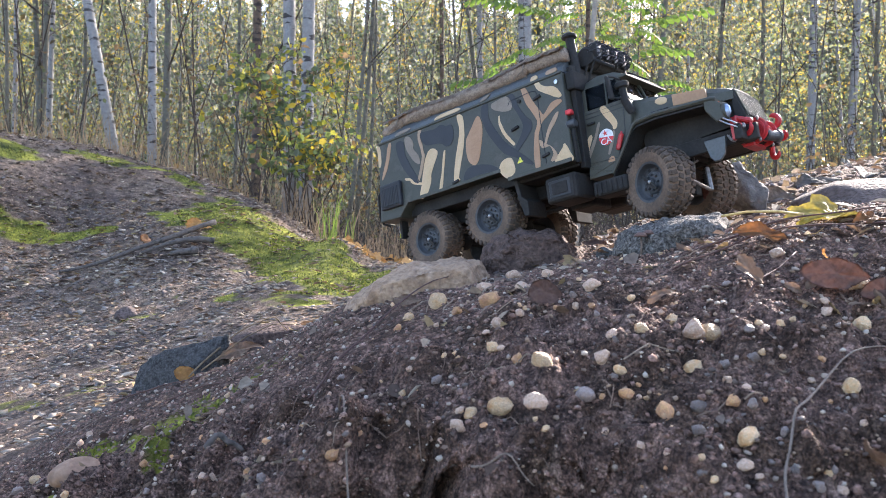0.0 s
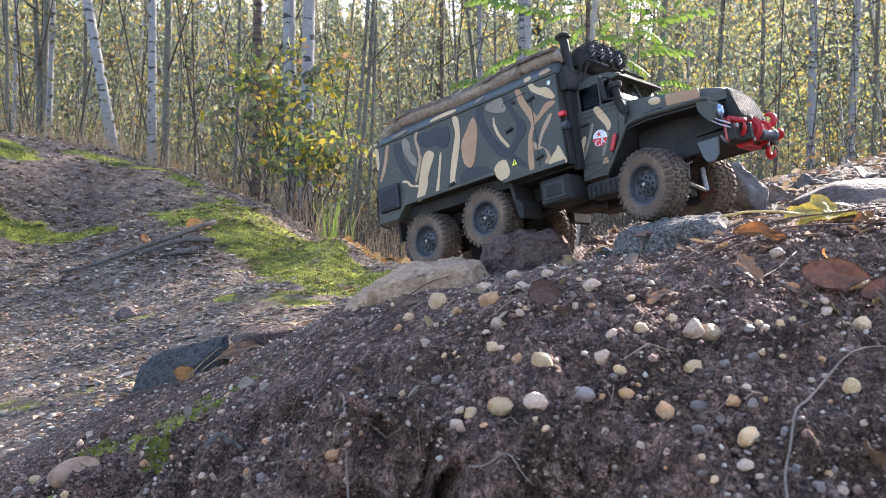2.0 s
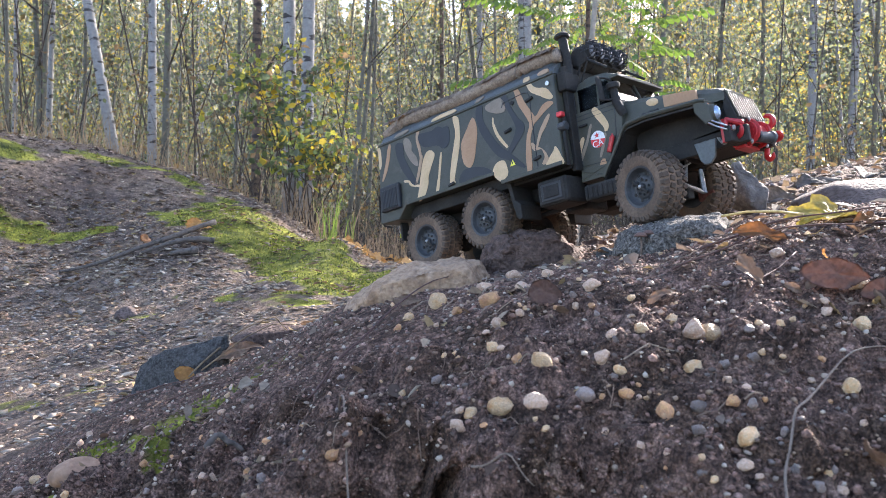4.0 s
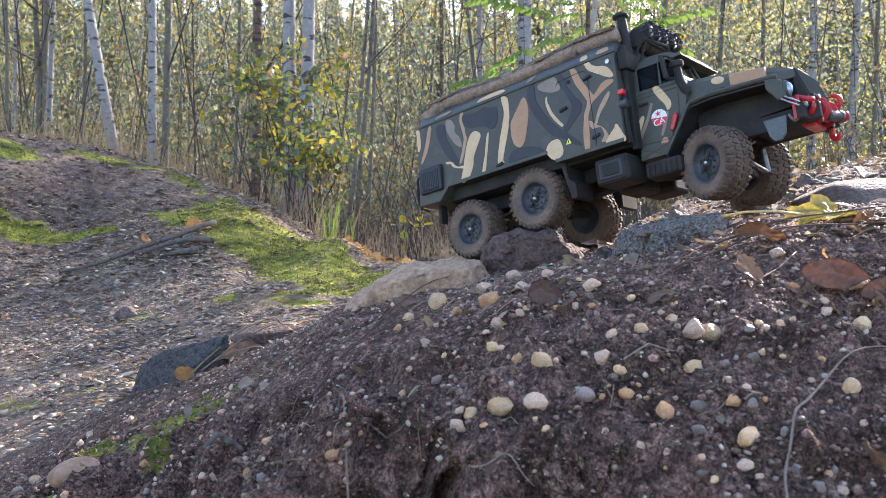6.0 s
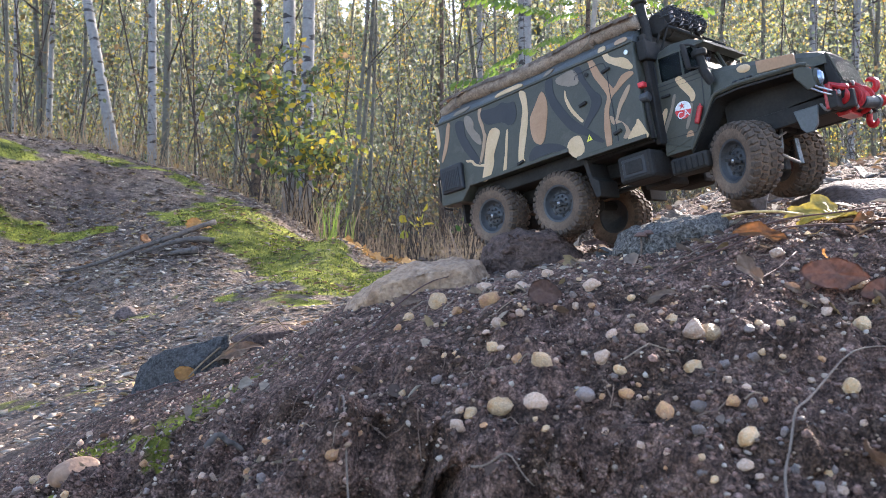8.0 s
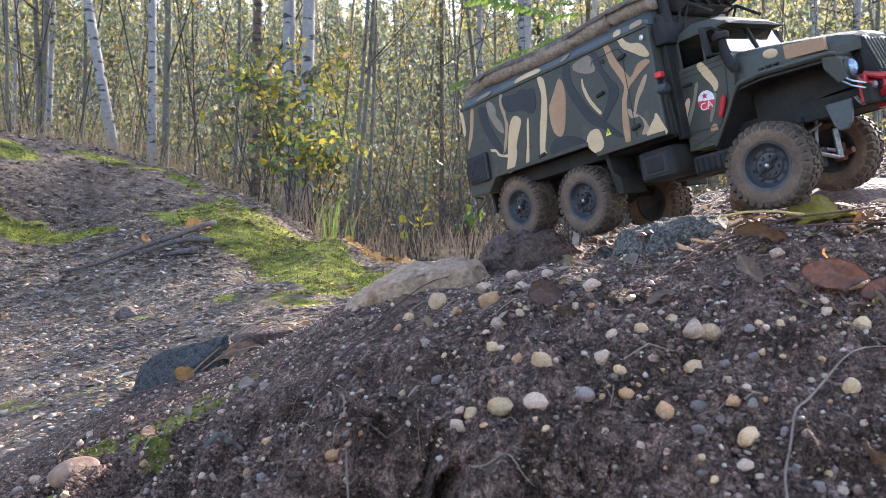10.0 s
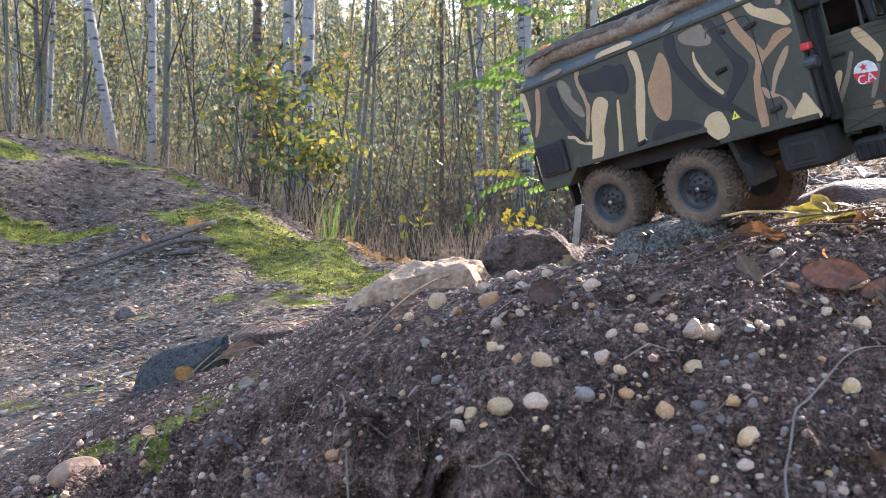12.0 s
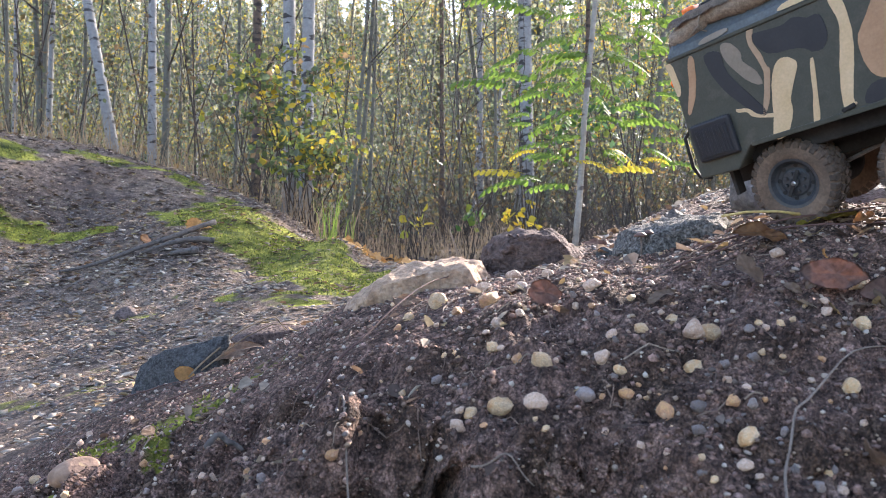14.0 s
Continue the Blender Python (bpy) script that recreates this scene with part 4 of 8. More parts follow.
        part("step_plate", bm, GREEN_PAINT, body, "pressed step plate")
        # mirror on arms
        bm = bmesh.new()
        add_box(bm, (0.2115, sgn * 0.075 - 0.0045, 0.030), (0.2155, sgn * 0.075 + 0.0045, 0.0565), 0.0018, turn=Matrix.Rotation(radians(-6), 4, "Y"))
        add_tube(bm, [(0.2195, sgn * 0.0585, 0.0525), (0.2165, sgn * 0.068, 0.055), (0.2135, sgn * 0.075, 0.055)], 0.0011, 6)
        add_tube(bm, [(0.224, sgn * 0.060, 0.0325), (0.219, sgn * 0.068, 0.031), (0.2145, sgn * 0.075, 0.032)], 0.0011, 6)
        part("mirror", bm, CHASSIS, body, "long black mirror on arms")
    # round emblem: white above, red below, with a star and two letters
    ex, ez, er = 0.1962, -0.0028, 0.0086
    for name, mat, a0, a1, lift in (("emblem_top", WHITE_PAINT, -8, 172, 0.0007), ("emblem_base", STICKER_RED, 172, 352, 0.0007)):
        bm = bmesh.new()
        ring = [(ex + er * math.cos(radians(a)), ez + er * math.sin(radians(a))) for a in np.linspace(a0, a1, 24)]
        add_slab(bm, ring, -W - lift, -W + 0.0002)
        part(name, bm, mat, body, "half of a round white and red emblem")
    bm = bmesh.new()
    star = []
    for k in range(10):
        r = 0.0032 if k % 2 == 0 else 0.0013
        a = radians(90 + 36 * k)
        star.append((ex - 0.0006 + r * math.cos(a), ez + 0.0042 + r * math.sin(a)))
    add_slab(bm, star, -W - 0.0011, -W - 0.0004)
    part("star", bm, STICKER_RED, body)
    curve = bpy.data.curves.new("letters", "FONT")
    curve.body, curve.size, curve.align_x, curve.extrude = "CA", 0.0095, "CENTER", 0.0002
    text = bpy.data.objects.new("letters", curve)
    scene.collection.objects.link(text)
    bpy.context.view_layer.update()
    me = bpy.data.meshes.new_from_object(text.evaluated_get(bpy.context.evaluated_depsgraph_get()))
    bpy.data.objects.remove(text)
    bpy.data.curves.remove(curve)
    me.materials.clear()
    me.materials.append(WHITE_PAINT)
    letters = new("letters", me)
    letters.parent = body
    letters.matrix_local = pose(ex - 0.0001, -W - 0.0011, ez - 0.0075, 90, -6, 0)
    # red cylinder strapped to the door edge
    bm = bmesh.new()
    add_tube(bm, [(0.2158, -0.0655, -0.003), (0.2155, -0.0655, -0.0045), (0.2152, -0.0655, -0.006), (0.2095, -0.0655, -0.0195), (0.2091, -0.0655, -0.0207)], [0.001, 0.0012, 0.0028, 0.0028, 0.0018], 14)
    part("extinguisher", bm, RED_PAINT, body, "small red extinguisher")
    return body


cab_body = cab()


def shoulder_patch(mat, pts):
    """A coat of paint on the lower slope of the cargo box's roof, in millimetres."""
    w = side_y(0.081)
    for sgn in (-1, 1):
        bm = bmesh.new()
        verts = []
        for x, z in smooth_outline(pts):
            z = z / 1000
            y = w - 0.002 * (z - 0.0812) / 0.0068 if z < 0.088 else w - 0.002 - (z - 0.088) * 0.83
            verts.append(bm.verts.new((x / 1000, sgn * (y + 0.0012), z)))
        f = bm.faces.new(verts)
        f.normal_update()
        if f.normal.y * sgn < 0:
            f.normal_flip()
        bmesh.ops.extrude_face_region(bm, geom=[f])
        for v in verts:
            v.co.y -= sgn * 0.0016
        bmesh.ops.triangulate(bm, faces=list(bm.faces))
        part("paint_patch", bm, mat, box)


shoulder_patch(CREAM_PAINT, [(-28, 83.4), (-24, 87.2), (-8, 88.4), (8, 88.0), (14, 85), (9, 83.2), (-10, 83.3)])
shoulder_patch(GREY_PAINT, [(44, 83.4), (49, 87.6), (58, 88.2), (55, 85), (50, 83.3)])
shoulder_patch(CREAM_PAINT, [(117, 83.2), (118, 88), (124, 88.4), (126, 85.5), (125, 83.2)])
shoulder_patch(GREY_PAINT, [(-96, 83.3), (-92, 87), (-74, 88), (-70, 85.5), (-80, 83.3)])
shoulder_patch(PEACH_PAINT, [(138, 83.4), (139, 88), (150, 88.2), (151, 83.6)])


def door_patch(mat, pts):
    paint_patch(mat, pts, lambda z: 0.0616, cab_body)


box_patch(TAN_PAINT, [(39.1, 67.8), (44.3, 55.4), (43.1, 42.3), (40.2, 29.7), (36.5, 17.4), (30.6, 11.7), (22.1, 18), (18.8, 32.4), (20.8, 45.4), (29.1, 56.6)])
box_patch(TAN_PAINT, [(102.7, 84.3), (108, 79.9), (116, 62.3), (126.8, 44.2), (130.4, 40.5), (140.6, 49.8), (149.9, 51.2), (154.1, 48), (145.4, 44.5), (131.5, 36.4), (125.6, 31.9), (120.3, 18.4), (120.2, 2.1), (119.3, -14.4), (114.5, -16.2), (113.7, -0.4), (114.9, 11.8), (116.9, 23.8), (121.4, 37), (109.9, 57.9), (105.4, 70.3)])
box_patch(TAN_PAINT, [(-109.2, 75.7), (-104.9, 74.5), (-110.8, 51.6), (-119.6, 36), (-123, 34.7), (-115, 54.9)])
box_patch(CREAM_PAINT, [(8.7, 78.7), (15.8, 74.4), (17.1, 56.8), (14.8, 40.3), (9.5, 21.4), (4.3, 3.8), (5.9, 0.7), (-2.5, 0.7), (1.3, 23.6), (6.6, 42.7), (10.8, 58.7), (8.2, 73.3)])
box_patch(CREAM_PAINT, [(-34.4, 49.4), (-26.9, 43.8), (-30.6, 34.3), (-38.6, 20.3), (-40.5, 8.9), (-48.5, -5.2), (-56.8, -7.5), (-58.5, -2.8), (-54.4, 10.3), (-51.4, 23.6), (-47.4, 36.7), (-41.6, 47.2)])
box_patch(CREAM_PAINT, [(-82.4, 24.4), (-72.1, 21.1), (-67.4, 15.6), (-54.3, 11.6), (-54.5, 9.6), (-69.5, 14.7), (-74.3, 20.2), (-80.5, 21.8)])
box_patch(CREAM_PAINT, [(70, 58.8), (70.9, 50.6), (77.2, 35.6), (87.5, 21.5), (88.2, 19.4), (85.8, 20.1), (74.5, 34.4), (69.1, 49.2)])
box_patch(CREAM_PAINT, [(121.3, 91.5), (126.8, 90.9), (127.8, 77.6), (135, 70.7), (146.2, 66.9), (154.2, 56), (151, 54), (139.4, 60.9), (127, 69.6), (122.3, 77.6), (120, 86.8)])
box_patch(CREAM_PAINT, [(152.9, 1), (159, -11), (161.1, -18.8), (139.9, -15.6), (144.4, -8.8), (150.3, -2.6)])
box_patch(CREAM_PAINT, [(69.2, 4), (78.6, 6), (84, 1.3), (85.2, -11.7), (74.1, -15.3), (65, -4.6)])
box_patch(CREAM_PAINT, [(-130.3, 80.9), (-125, 74.9), (-123.8, 57.3), (-127.6, 50.8), (-128.8, 68.4)])
box_patch(CREAM_PAINT, [(-16.6, 38.8), (-14.7, 38.3), (-21.4, 2.1), (-24.9, -5.3), (-26.7, -3.5), (-21.3, 15.8)])
box_patch(PEACH_PAINT, [(-55.4, 79.9), (-51.4, 78.7), (-54.2, 69.4), (-50.8, 59), (-49.5, 49.4), (-47.9, 43.9), (-54.4, 24.4), (-60.2, 15.2), (-61.1, 16.9), (-56, 29.8), (-51.9, 45), (-54.8, 60.2), (-57.2, 70.2)])
box_patch(PEACH_PAINT, [(148.5, 37.9), (144.6, 29.8), (135.1, 18.4), (130.3, 9.3), (128.8, 9.7), (134, 23.1), (142.9, 34.7)])
box_patch(PEACH_PAINT, [(121.5, 14.3), (128.6, 7.9), (137.8, 0.9), (142.2, -8.2), (140.2, -12.6), (134.2, -12.2), (138.7, -5.5), (134.4, 4.4), (124.5, 5.3)])
box_patch(GREY_PAINT, [(-78.8, 76.5), (-71.5, 74.4), (-65.8, 65.5), (-66.3, 58.4), (-57.9, 46.7), (-56.5, 37), (-65.4, 43), (-73, 53), (-79.4, 67.2)])
box_patch(GREY_PAINT, [(61.1, 75), (81.1, 77.1), (88, 69.6), (87.1, 60.6), (74.6, 62.6), (63.1, 68.3)])
box_patch(BLACK_PAINT, [(-52.8, 74), (-45.6, 74.1), (-29.7, 72.1), (-19.6, 74.8), (-10.2, 70.5), (-0.7, 69), (-0, 53.6), (-5.4, 46.1), (-13, 46.9), (-21.3, 52.7), (-43.9, 57.1), (-51.3, 66.4)])
box_patch(BLACK_PAINT, [(46.2, 76.4), (54.3, 77.9), (54.6, 62.3), (61.1, 46.9), (73.9, 28), (86.9, 14.6), (98.9, 3.6), (111.2, -9.1), (101.3, -5.2), (88.4, 4.6), (75, 12.1), (62.7, 26.7), (49.9, 48.3), (45.2, 65.2)])
box_patch(BLACK_PAINT, [(91.2, 77), (97.8, 59.8), (106.3, 46.1), (113.5, 37.5), (110.9, 27.5), (100.3, 17.9), (91.4, 10.2), (89.4, 14.6), (96.9, 25.2), (102.1, 36.5), (95.6, 54), (84.2, 74.7)])
box_patch(BLACK_PAINT, [(12.2, -1.6), (19.6, 9.9), (34.9, 9.9), (52.1, 5.3), (62.6, -2.7), (45.4, -1.5), (27.7, -1.5)])
box_patch(BLACK_PAINT, [(-95.1, 73.2), (-82.3, 71.7), (-80.4, 52.9), (-61.8, 21.3), (-60.3, 13.8), (-67.2, 17), (-83.6, 37), (-93, 56.3)])
door_patch(CREAM_PAINT, [(194.4, 29.3), (199.9, 28.7), (210.2, 11.2), (209.4, 4.4), (206.6, 2.9), (205.1, 8), (195.2, 24.2)])
door_patch(CREAM_PAINT, [(177.3, 3.7), (179.2, 1.4), (174.5, -8.7), (170.5, -19.6), (165.8, -23.1), (167, -11.4), (172.4, -2.1)])
door_patch(GREY_PAINT, [(188.3, 13.1), (190.4, 12.5), (182, -6), (173.4, -19.2), (172.1, -17.6), (182.7, 0.4)])
door_patch(GREY_PAINT, [(204.2, 0), (206.8, -0.7), (201.9, -14), (197.6, -21.6), (196.4, -20.1), (200.2, -10.6)])
door_patch(TAN_PAINT, [(195.5, -28.1), (201.3, -25), (201.6, -34.4), (197.1, -37.8)])


def bonnet():
    bm = bmesh.new()
    rings = []
    for x, zt, wt, wb in ((0.2265, 0.0305, 0.048, 0.055), (0.25, 0.0275, 0.0455, 0.051), (0.28, 0.0225, 0.0415, 0.046), (0.308, 0.0175, 0.0375, 0.042), (0.3205, 0.014, 0.035, 0.0395), (0.3275, 0.0095, 0.033, 0.038)):
        rings.append([bm.verts.new((x, y, z)) for y, z in ((-wb, 0.0), (-wb, 0.008), (-wt - 0.003, zt - 0.006), (-wt + 0.003, zt - 0.001), (-wt * 0.4, zt + 0.0022), (wt * 0.4, zt + 0.0022), (wt - 0.003, zt - 0.001), (wt + 0.003, zt - 0.006), (wb, 0.008), (wb, 0.0))])
    for r, s in zip(rings, rings[1:]):
        for i in range(9):
            bm.faces.new((r[i], r[i + 1], s[i + 1], s[i]))
        bm.faces.new((r[9], r[0], s[0], s[9]))
    bm.faces.new(rings[0])
    bm.faces.new(rings[-1][::-1])
    bmesh.ops.recalc_face_normals(bm, faces=bm.faces)
    hood = part("bonnet", bm, GREEN_PAINT, truck, "long sloping olive bonnet")
    bm = bmesh.new()
    for sgn in (-1, 1):
        bm = bmesh.new()
        add_slab(bm, [(0.269, 0.0095), (0.269, 0.0215), (0.3035, 0.0165), (0.3035, 0.0065)], sgn * 0.042, sgn * 0.0475, 0.0006)
        part("side_panel", bm, TAN_PAINT, hood, "tan side panel")
    bm = bmesh.new()
    for k in range(3):
        add_box(bm, (0.246 + k * 0.007, -0.0535, 0.008), (0.2505 + k * 0.007, -0.0495, 0.0098), 0.0005, segments=1)
    part("vent", bm, BLACK_PAINT, hood)
    bm = bmesh.new()
    bmesh.ops.create_uvsphere(bm, u_segments=16, v_segments=8, radius=1, matrix=pose(0.257, -0.0475, 0.0185, 0, 8, 0) @ Matrix.Diagonal((0.0072, 0.0025, 0.0042, 1)))
    part("paint_patch", bm, CREAM_PAINT, hood)
    # grille with upright slats
    bm = bmesh.new()
    add_slab(bm, [(0.325, 0.009), (0.3275, 0.009), (0.336, -0.018), (0.336, -0.022), (0.325, -0.022)], -0.037, 0.037, 0.0006)
    grille = part("grille", bm, CHASSIS, truck, "black grille with upright slats")
    for k in range(11):
        y = -0.034 + k * 0.0068
        bm = bmesh.new()
        add_tube(bm, [(0.3268, y, 0.0098), (0.3292, y, 0.007), (0.3368, y, -0.0165), (0.337, y, -0.019)], 0.00115, 6)
        part("slat", bm, GREEN_PAINT, grille)
    for sgn in (-1, 1):
        # fender: a bent strip over the wheel, and its outer lip
        line = [(0.2, -0.0425), (0.2165, -0.0195), (0.2288, -0.0005), (0.2335, 0.0025), (0.2553, 0.0042), (0.3135, 0.0012), (0.3185, -0.0008)]
        bm = bmesh.new()
        add_slab(bm, line + [(x - 0.001, z - 0.0035) for x, z in line[::-1]], sgn * 0.034, sgn * 0.067, 0.0008)
        fender = part("fender", bm, GREEN_PAINT, truck)
        # black sheet added below the fender, standing in for the shade there
        bm = bmesh.new()
        add_slab(bm, [(x - 0.001, z - 0.0042) for x, z in line] + [(x - 0.001, z - 0.0062) for x, z in line[::-1]], sgn * 0.03, sgn * 0.0645)
        part("fender_liner", bm, CHASSIS, fender, "black sheet for the shade under the fender")
        bm = bmesh.new()
        add_tube(bm, [(x, sgn * 0.067, z - 0.001) for x, z in line], 0.0018, 8)
        part("fender_lip", bm, GREEN_PAINT, fender)
        # head lamp pod, lens, turn lamp
        bm = bmesh.new()
        add_slab(bm, [(0.306, 0.0), (0.316, -0.002), (0.3215, -0.006), (0.3235, -0.022), (0.316, -0.0245), (0.306, -0.010)], sgn * 0.046, sgn * 0.067, 0.0015)
        pod = part("lamp_pod", bm, GREEN_PAINT, truck)
        bm = bmesh.new()
        add_lathe(bm, [(0.0, 0.0042), (0.0035, 0.0036), (0.0055, 0.002), (0.0066, 0.0002), (0.0066, -0.002)], "X", (0.3245, sgn * 0.058, -0.0138), 20)
        part("head_lamp", bm, LENS, pod, "round head lamp with a blue glint in its colour")
        bm = bmesh.new()
        add_lathe(bm, [(0.0066, 0.0), (0.0078, 0.0012), (0.0084, -0.002), (0.0066, -0.003)], "X", (0.3243, sgn * 0.058, -0.0138), 20)
        part("lamp_ring", bm, GREEN_PAINT, pod)
        bm = bmesh.new()
        add_box(bm, (0.3165, sgn * 0.0635 - 0.0022, -0.0085), (0.3205, sgn * 0.0635 + 0.0022, -0.0045), 0.001)
        part("turn_lamp", bm, ORANGE_LENS, pod, "orange turn lamp")
        # wire guard under the lamp
        bm = bmesh.new()
        for k, z in enumerate((-0.0245, -0.0285)):
            add_tube(bm, [(0.318, sgn * 0.066, z + 0.006), (0.3255, sgn * 0.066, z), (0.3305, sgn * 0.058, z - 0.003), (0.3315, sgn * 0.046, z - 0.004)], 0.0008, 6)
        part("wire_guard", bm, STEEL if sgn < 0 else CHASSIS, pod)
    bm = bmesh.new()
    add_slab(bm, [(0.286, -0.03), (0.308, -0.03), (0.305, -0.047), (0.3, -0.052), (0.294, -0.052), (0.29, -0.047)], -0.034, -0.0375, 0.0008)
    part("frame_plate", bm, GREY_GREEN, truck, "grey green frame plate")
    # dark engine bay sides
    bm = bmesh.new()
    add_slab(bm, [(0.226, -0.036), (0.226, 0.001), (0.324, 0.001), (0.326, -0.024), (0.29, -0.026)], -0.03, 0.03)
    part("engine_bay", bm, CHASSIS, truck)
    # intake mushroom beside the bonnet
    bm = bmesh.new()
    add_tube(bm, [(0.2285, -0.0585, 0.014), (0.2275, -0.0605, 0.018), (0.2235, -0.0615, 0.028), (0.2225, -0.0615, 0.043)], [0.0042, 0.0045, 0.0045, 0.004], 14)
    intake = part("air_intake", bm, CHASSIS, truck, "black mushroom air intake")
    bm = bmesh.new()
    add_lathe(bm, [(0.0, 0.0), (0.006, 0.0), (0.0075, 0.001), (0.0078, 0.005), (0.0062, 0.0066), (0.0, 0.0072)], "Z", (0.2222, -0.0615, 0.042), 22)
    part("intake_cap", bm, CHASSIS, intake)


bonnet()


def rear_of_cab():
    # tall exhaust with a cap
    bm = bmesh.new()
    add_tube(bm, [(0.1625, -0.045, 0.075), (0.1622, -0.045, 0.092), (0.160, -0.045, 0.1225)], [0.0056, 0.0052, 0.005], 16)
    stack = part("exhaust_stack", bm, CHASSIS, truck, "tall black intake stack")
    bm = bmesh.new()
    add_lathe(bm, [(0.0, 0.0), (0.006, 0.0), (0.0082, 0.0012), (0.0084, 0.0034), (0.006, 0.0055), (0.0, 0.0062)], "Z", (0.1598, -0.045, 0.1215), 22)
    part("stack_cap", bm, CHASSIS, stack)
    # canister and air filter behind the cab
    bm = bmesh.new()
    add_lathe(bm, [(0.0, -0.03), (0.0095, -0.03), (0.0125, -0.027), (0.0125, 0.027), (0.0095, 0.03), (0.0, 0.03)], "Y", (0.168, -0.004, 0.1), 24)
    for y in (-0.018, 0.012):
        add_lathe(bm, [(0.0126, -0.0015), (0.0134, -0.001), (0.0134, 0.001), (0.0126, 0.0015)], "Y", (0.168, y, 0.1), 24)
    part("air_canister", bm, CHASSIS, truck, "black air canister")
    bm = bmesh.new()
    add_box(bm, (0.1585, -0.056, -0.025), (0.1645, 0.056, 0.088), 0.001)
    add_box(bm, (0.1575, -0.062, 0.06), (0.168, -0.035, 0.0805), 0.002)
    add_tube(bm, [(0.1615, -0.063, 0.03), (0.1615, -0.066, 0.01), (0.1615, -0.065, -0.02)], 0.0024, 8)
    part("bulkhead", bm, CHASSIS, truck)
    bm = bmesh.new()
    add_box(bm, (0.1575, -0.071, 0.031), (0.1645, -0.064, 0.0365), 0.0012)
    part("side_marker", bm, STICKER_RED, truck, "small red side marker")
    bm = bmesh.new()
    add_lathe(bm, [(0.0, -0.005), (0.004, -0.005), (0.005, -0.004), (0.005, 0.004), (0.004, 0.005), (0.0, 0.005)], "X", (0.1615, -0.0665, 0.021), 14)
    part("air_coupling", bm, RIM, truck, "dark hose coupling")
    # roof rack with four caged lamps
    bm = bmesh.new()
    for sgn in (-1, 1):
        add_tube(bm, [(0.17, sgn * 0.047, 0.064), (0.18, sgn * 0.047, 0.085), (0.19, sgn * 0.047, 0.0875), (0.212, sgn * 0.047, 0.071)], 0.0015, 8)
        add_tube(bm, [(0.19, sgn * 0.047, 0.0875), (0.178, sgn * 0.047, 0.066)], 0.0012, 8)
    add_tube(bm, [(0.188, -0.05, 0.0875), (0.188, 0.05, 0.0875)], 0.0015, 8)
    add_tube(bm, [(0.18, -0.048, 0.0845), (0.18, 0.048, 0.0845)], 0.0015, 8)
    rack = part("lamp_rack", bm, CHASSIS, truck, "black tube rack")
    for k in range(4):
        y = -0.0345 + 0.023 * k
        bm = bmesh.new()
        add_lathe(bm, [(0.0, -0.011), (0.005, -0.0105), (0.009, -0.006), (0.0108, 0.001), (0.0112, 0.004), (0.0104, 0.0045), (0.0098, 0.003), (0.0, 0.0025)], "X", (0.188, y, 0.099), 22)
        lamp = part("roof_lamp", bm, CHASSIS, truck, "round black lamp in a wire cage")
        bm = bmesh.new()
        add_lathe(bm, [(0.0, 0.0048), (0.006, 0.0042), (0.0098, 0.003)], "X", (0.188, y, 0.099), 22)
        part("lamp_glass", bm, LAMP_DARK, lamp)
        for j in range(-2, 3):
            h = math.sqrt(max(0.0, 0.0108 ** 2 - (j * 0.0042) ** 2))
            bm = bmesh.new()
            add_tube(bm, [(0.1915, y + j * 0.0042, 0.099 - h), (0.1965, y + j * 0.0042, 0.099 - h * 0.6), (0.198, y + j * 0.0042, 0.099), (0.1965, y + j * 0.0042, 0.099 + h * 0.6), (0.1915, y + j * 0.0042, 0.099 + h)], 0.0006, 5)
            part("cage_bar", bm, BLACK_PAINT, lamp)
            bm = bmesh.new()
            add_tube(bm, [(0.1915, y - h, 0.099 + j * 0.0042), (0.1965, y - h * 0.6, 0.099 + j * 0.0042), (0.198, y, 0.099 + j * 0.0042), (0.1965, y + h * 0.6, 0.099 + j * 0.0042), (0.1915, y + h, 0.099 + j * 0.0042)], 0.0006, 5)
            part("cage_bar", bm, BLACK_PAINT, lamp)
        for j in range(8):
            a = j * math.tau / 8
            c, s = math.cos(a), math.sin(a)
            bm = bmesh.new()
            add_tube(bm, [(0.192, y + 0.0118 * c, 0.099 + 0.0118 * s), (0.182, y + 0.0116 * c, 0.099 + 0.0116 * s), (0.178, y + 0.007 * c, 0.099 + 0.007 * s)], 0.0007, 5)
            part("cage_bar", bm, BLACK_PAINT, lamp)


rear_of_cab()


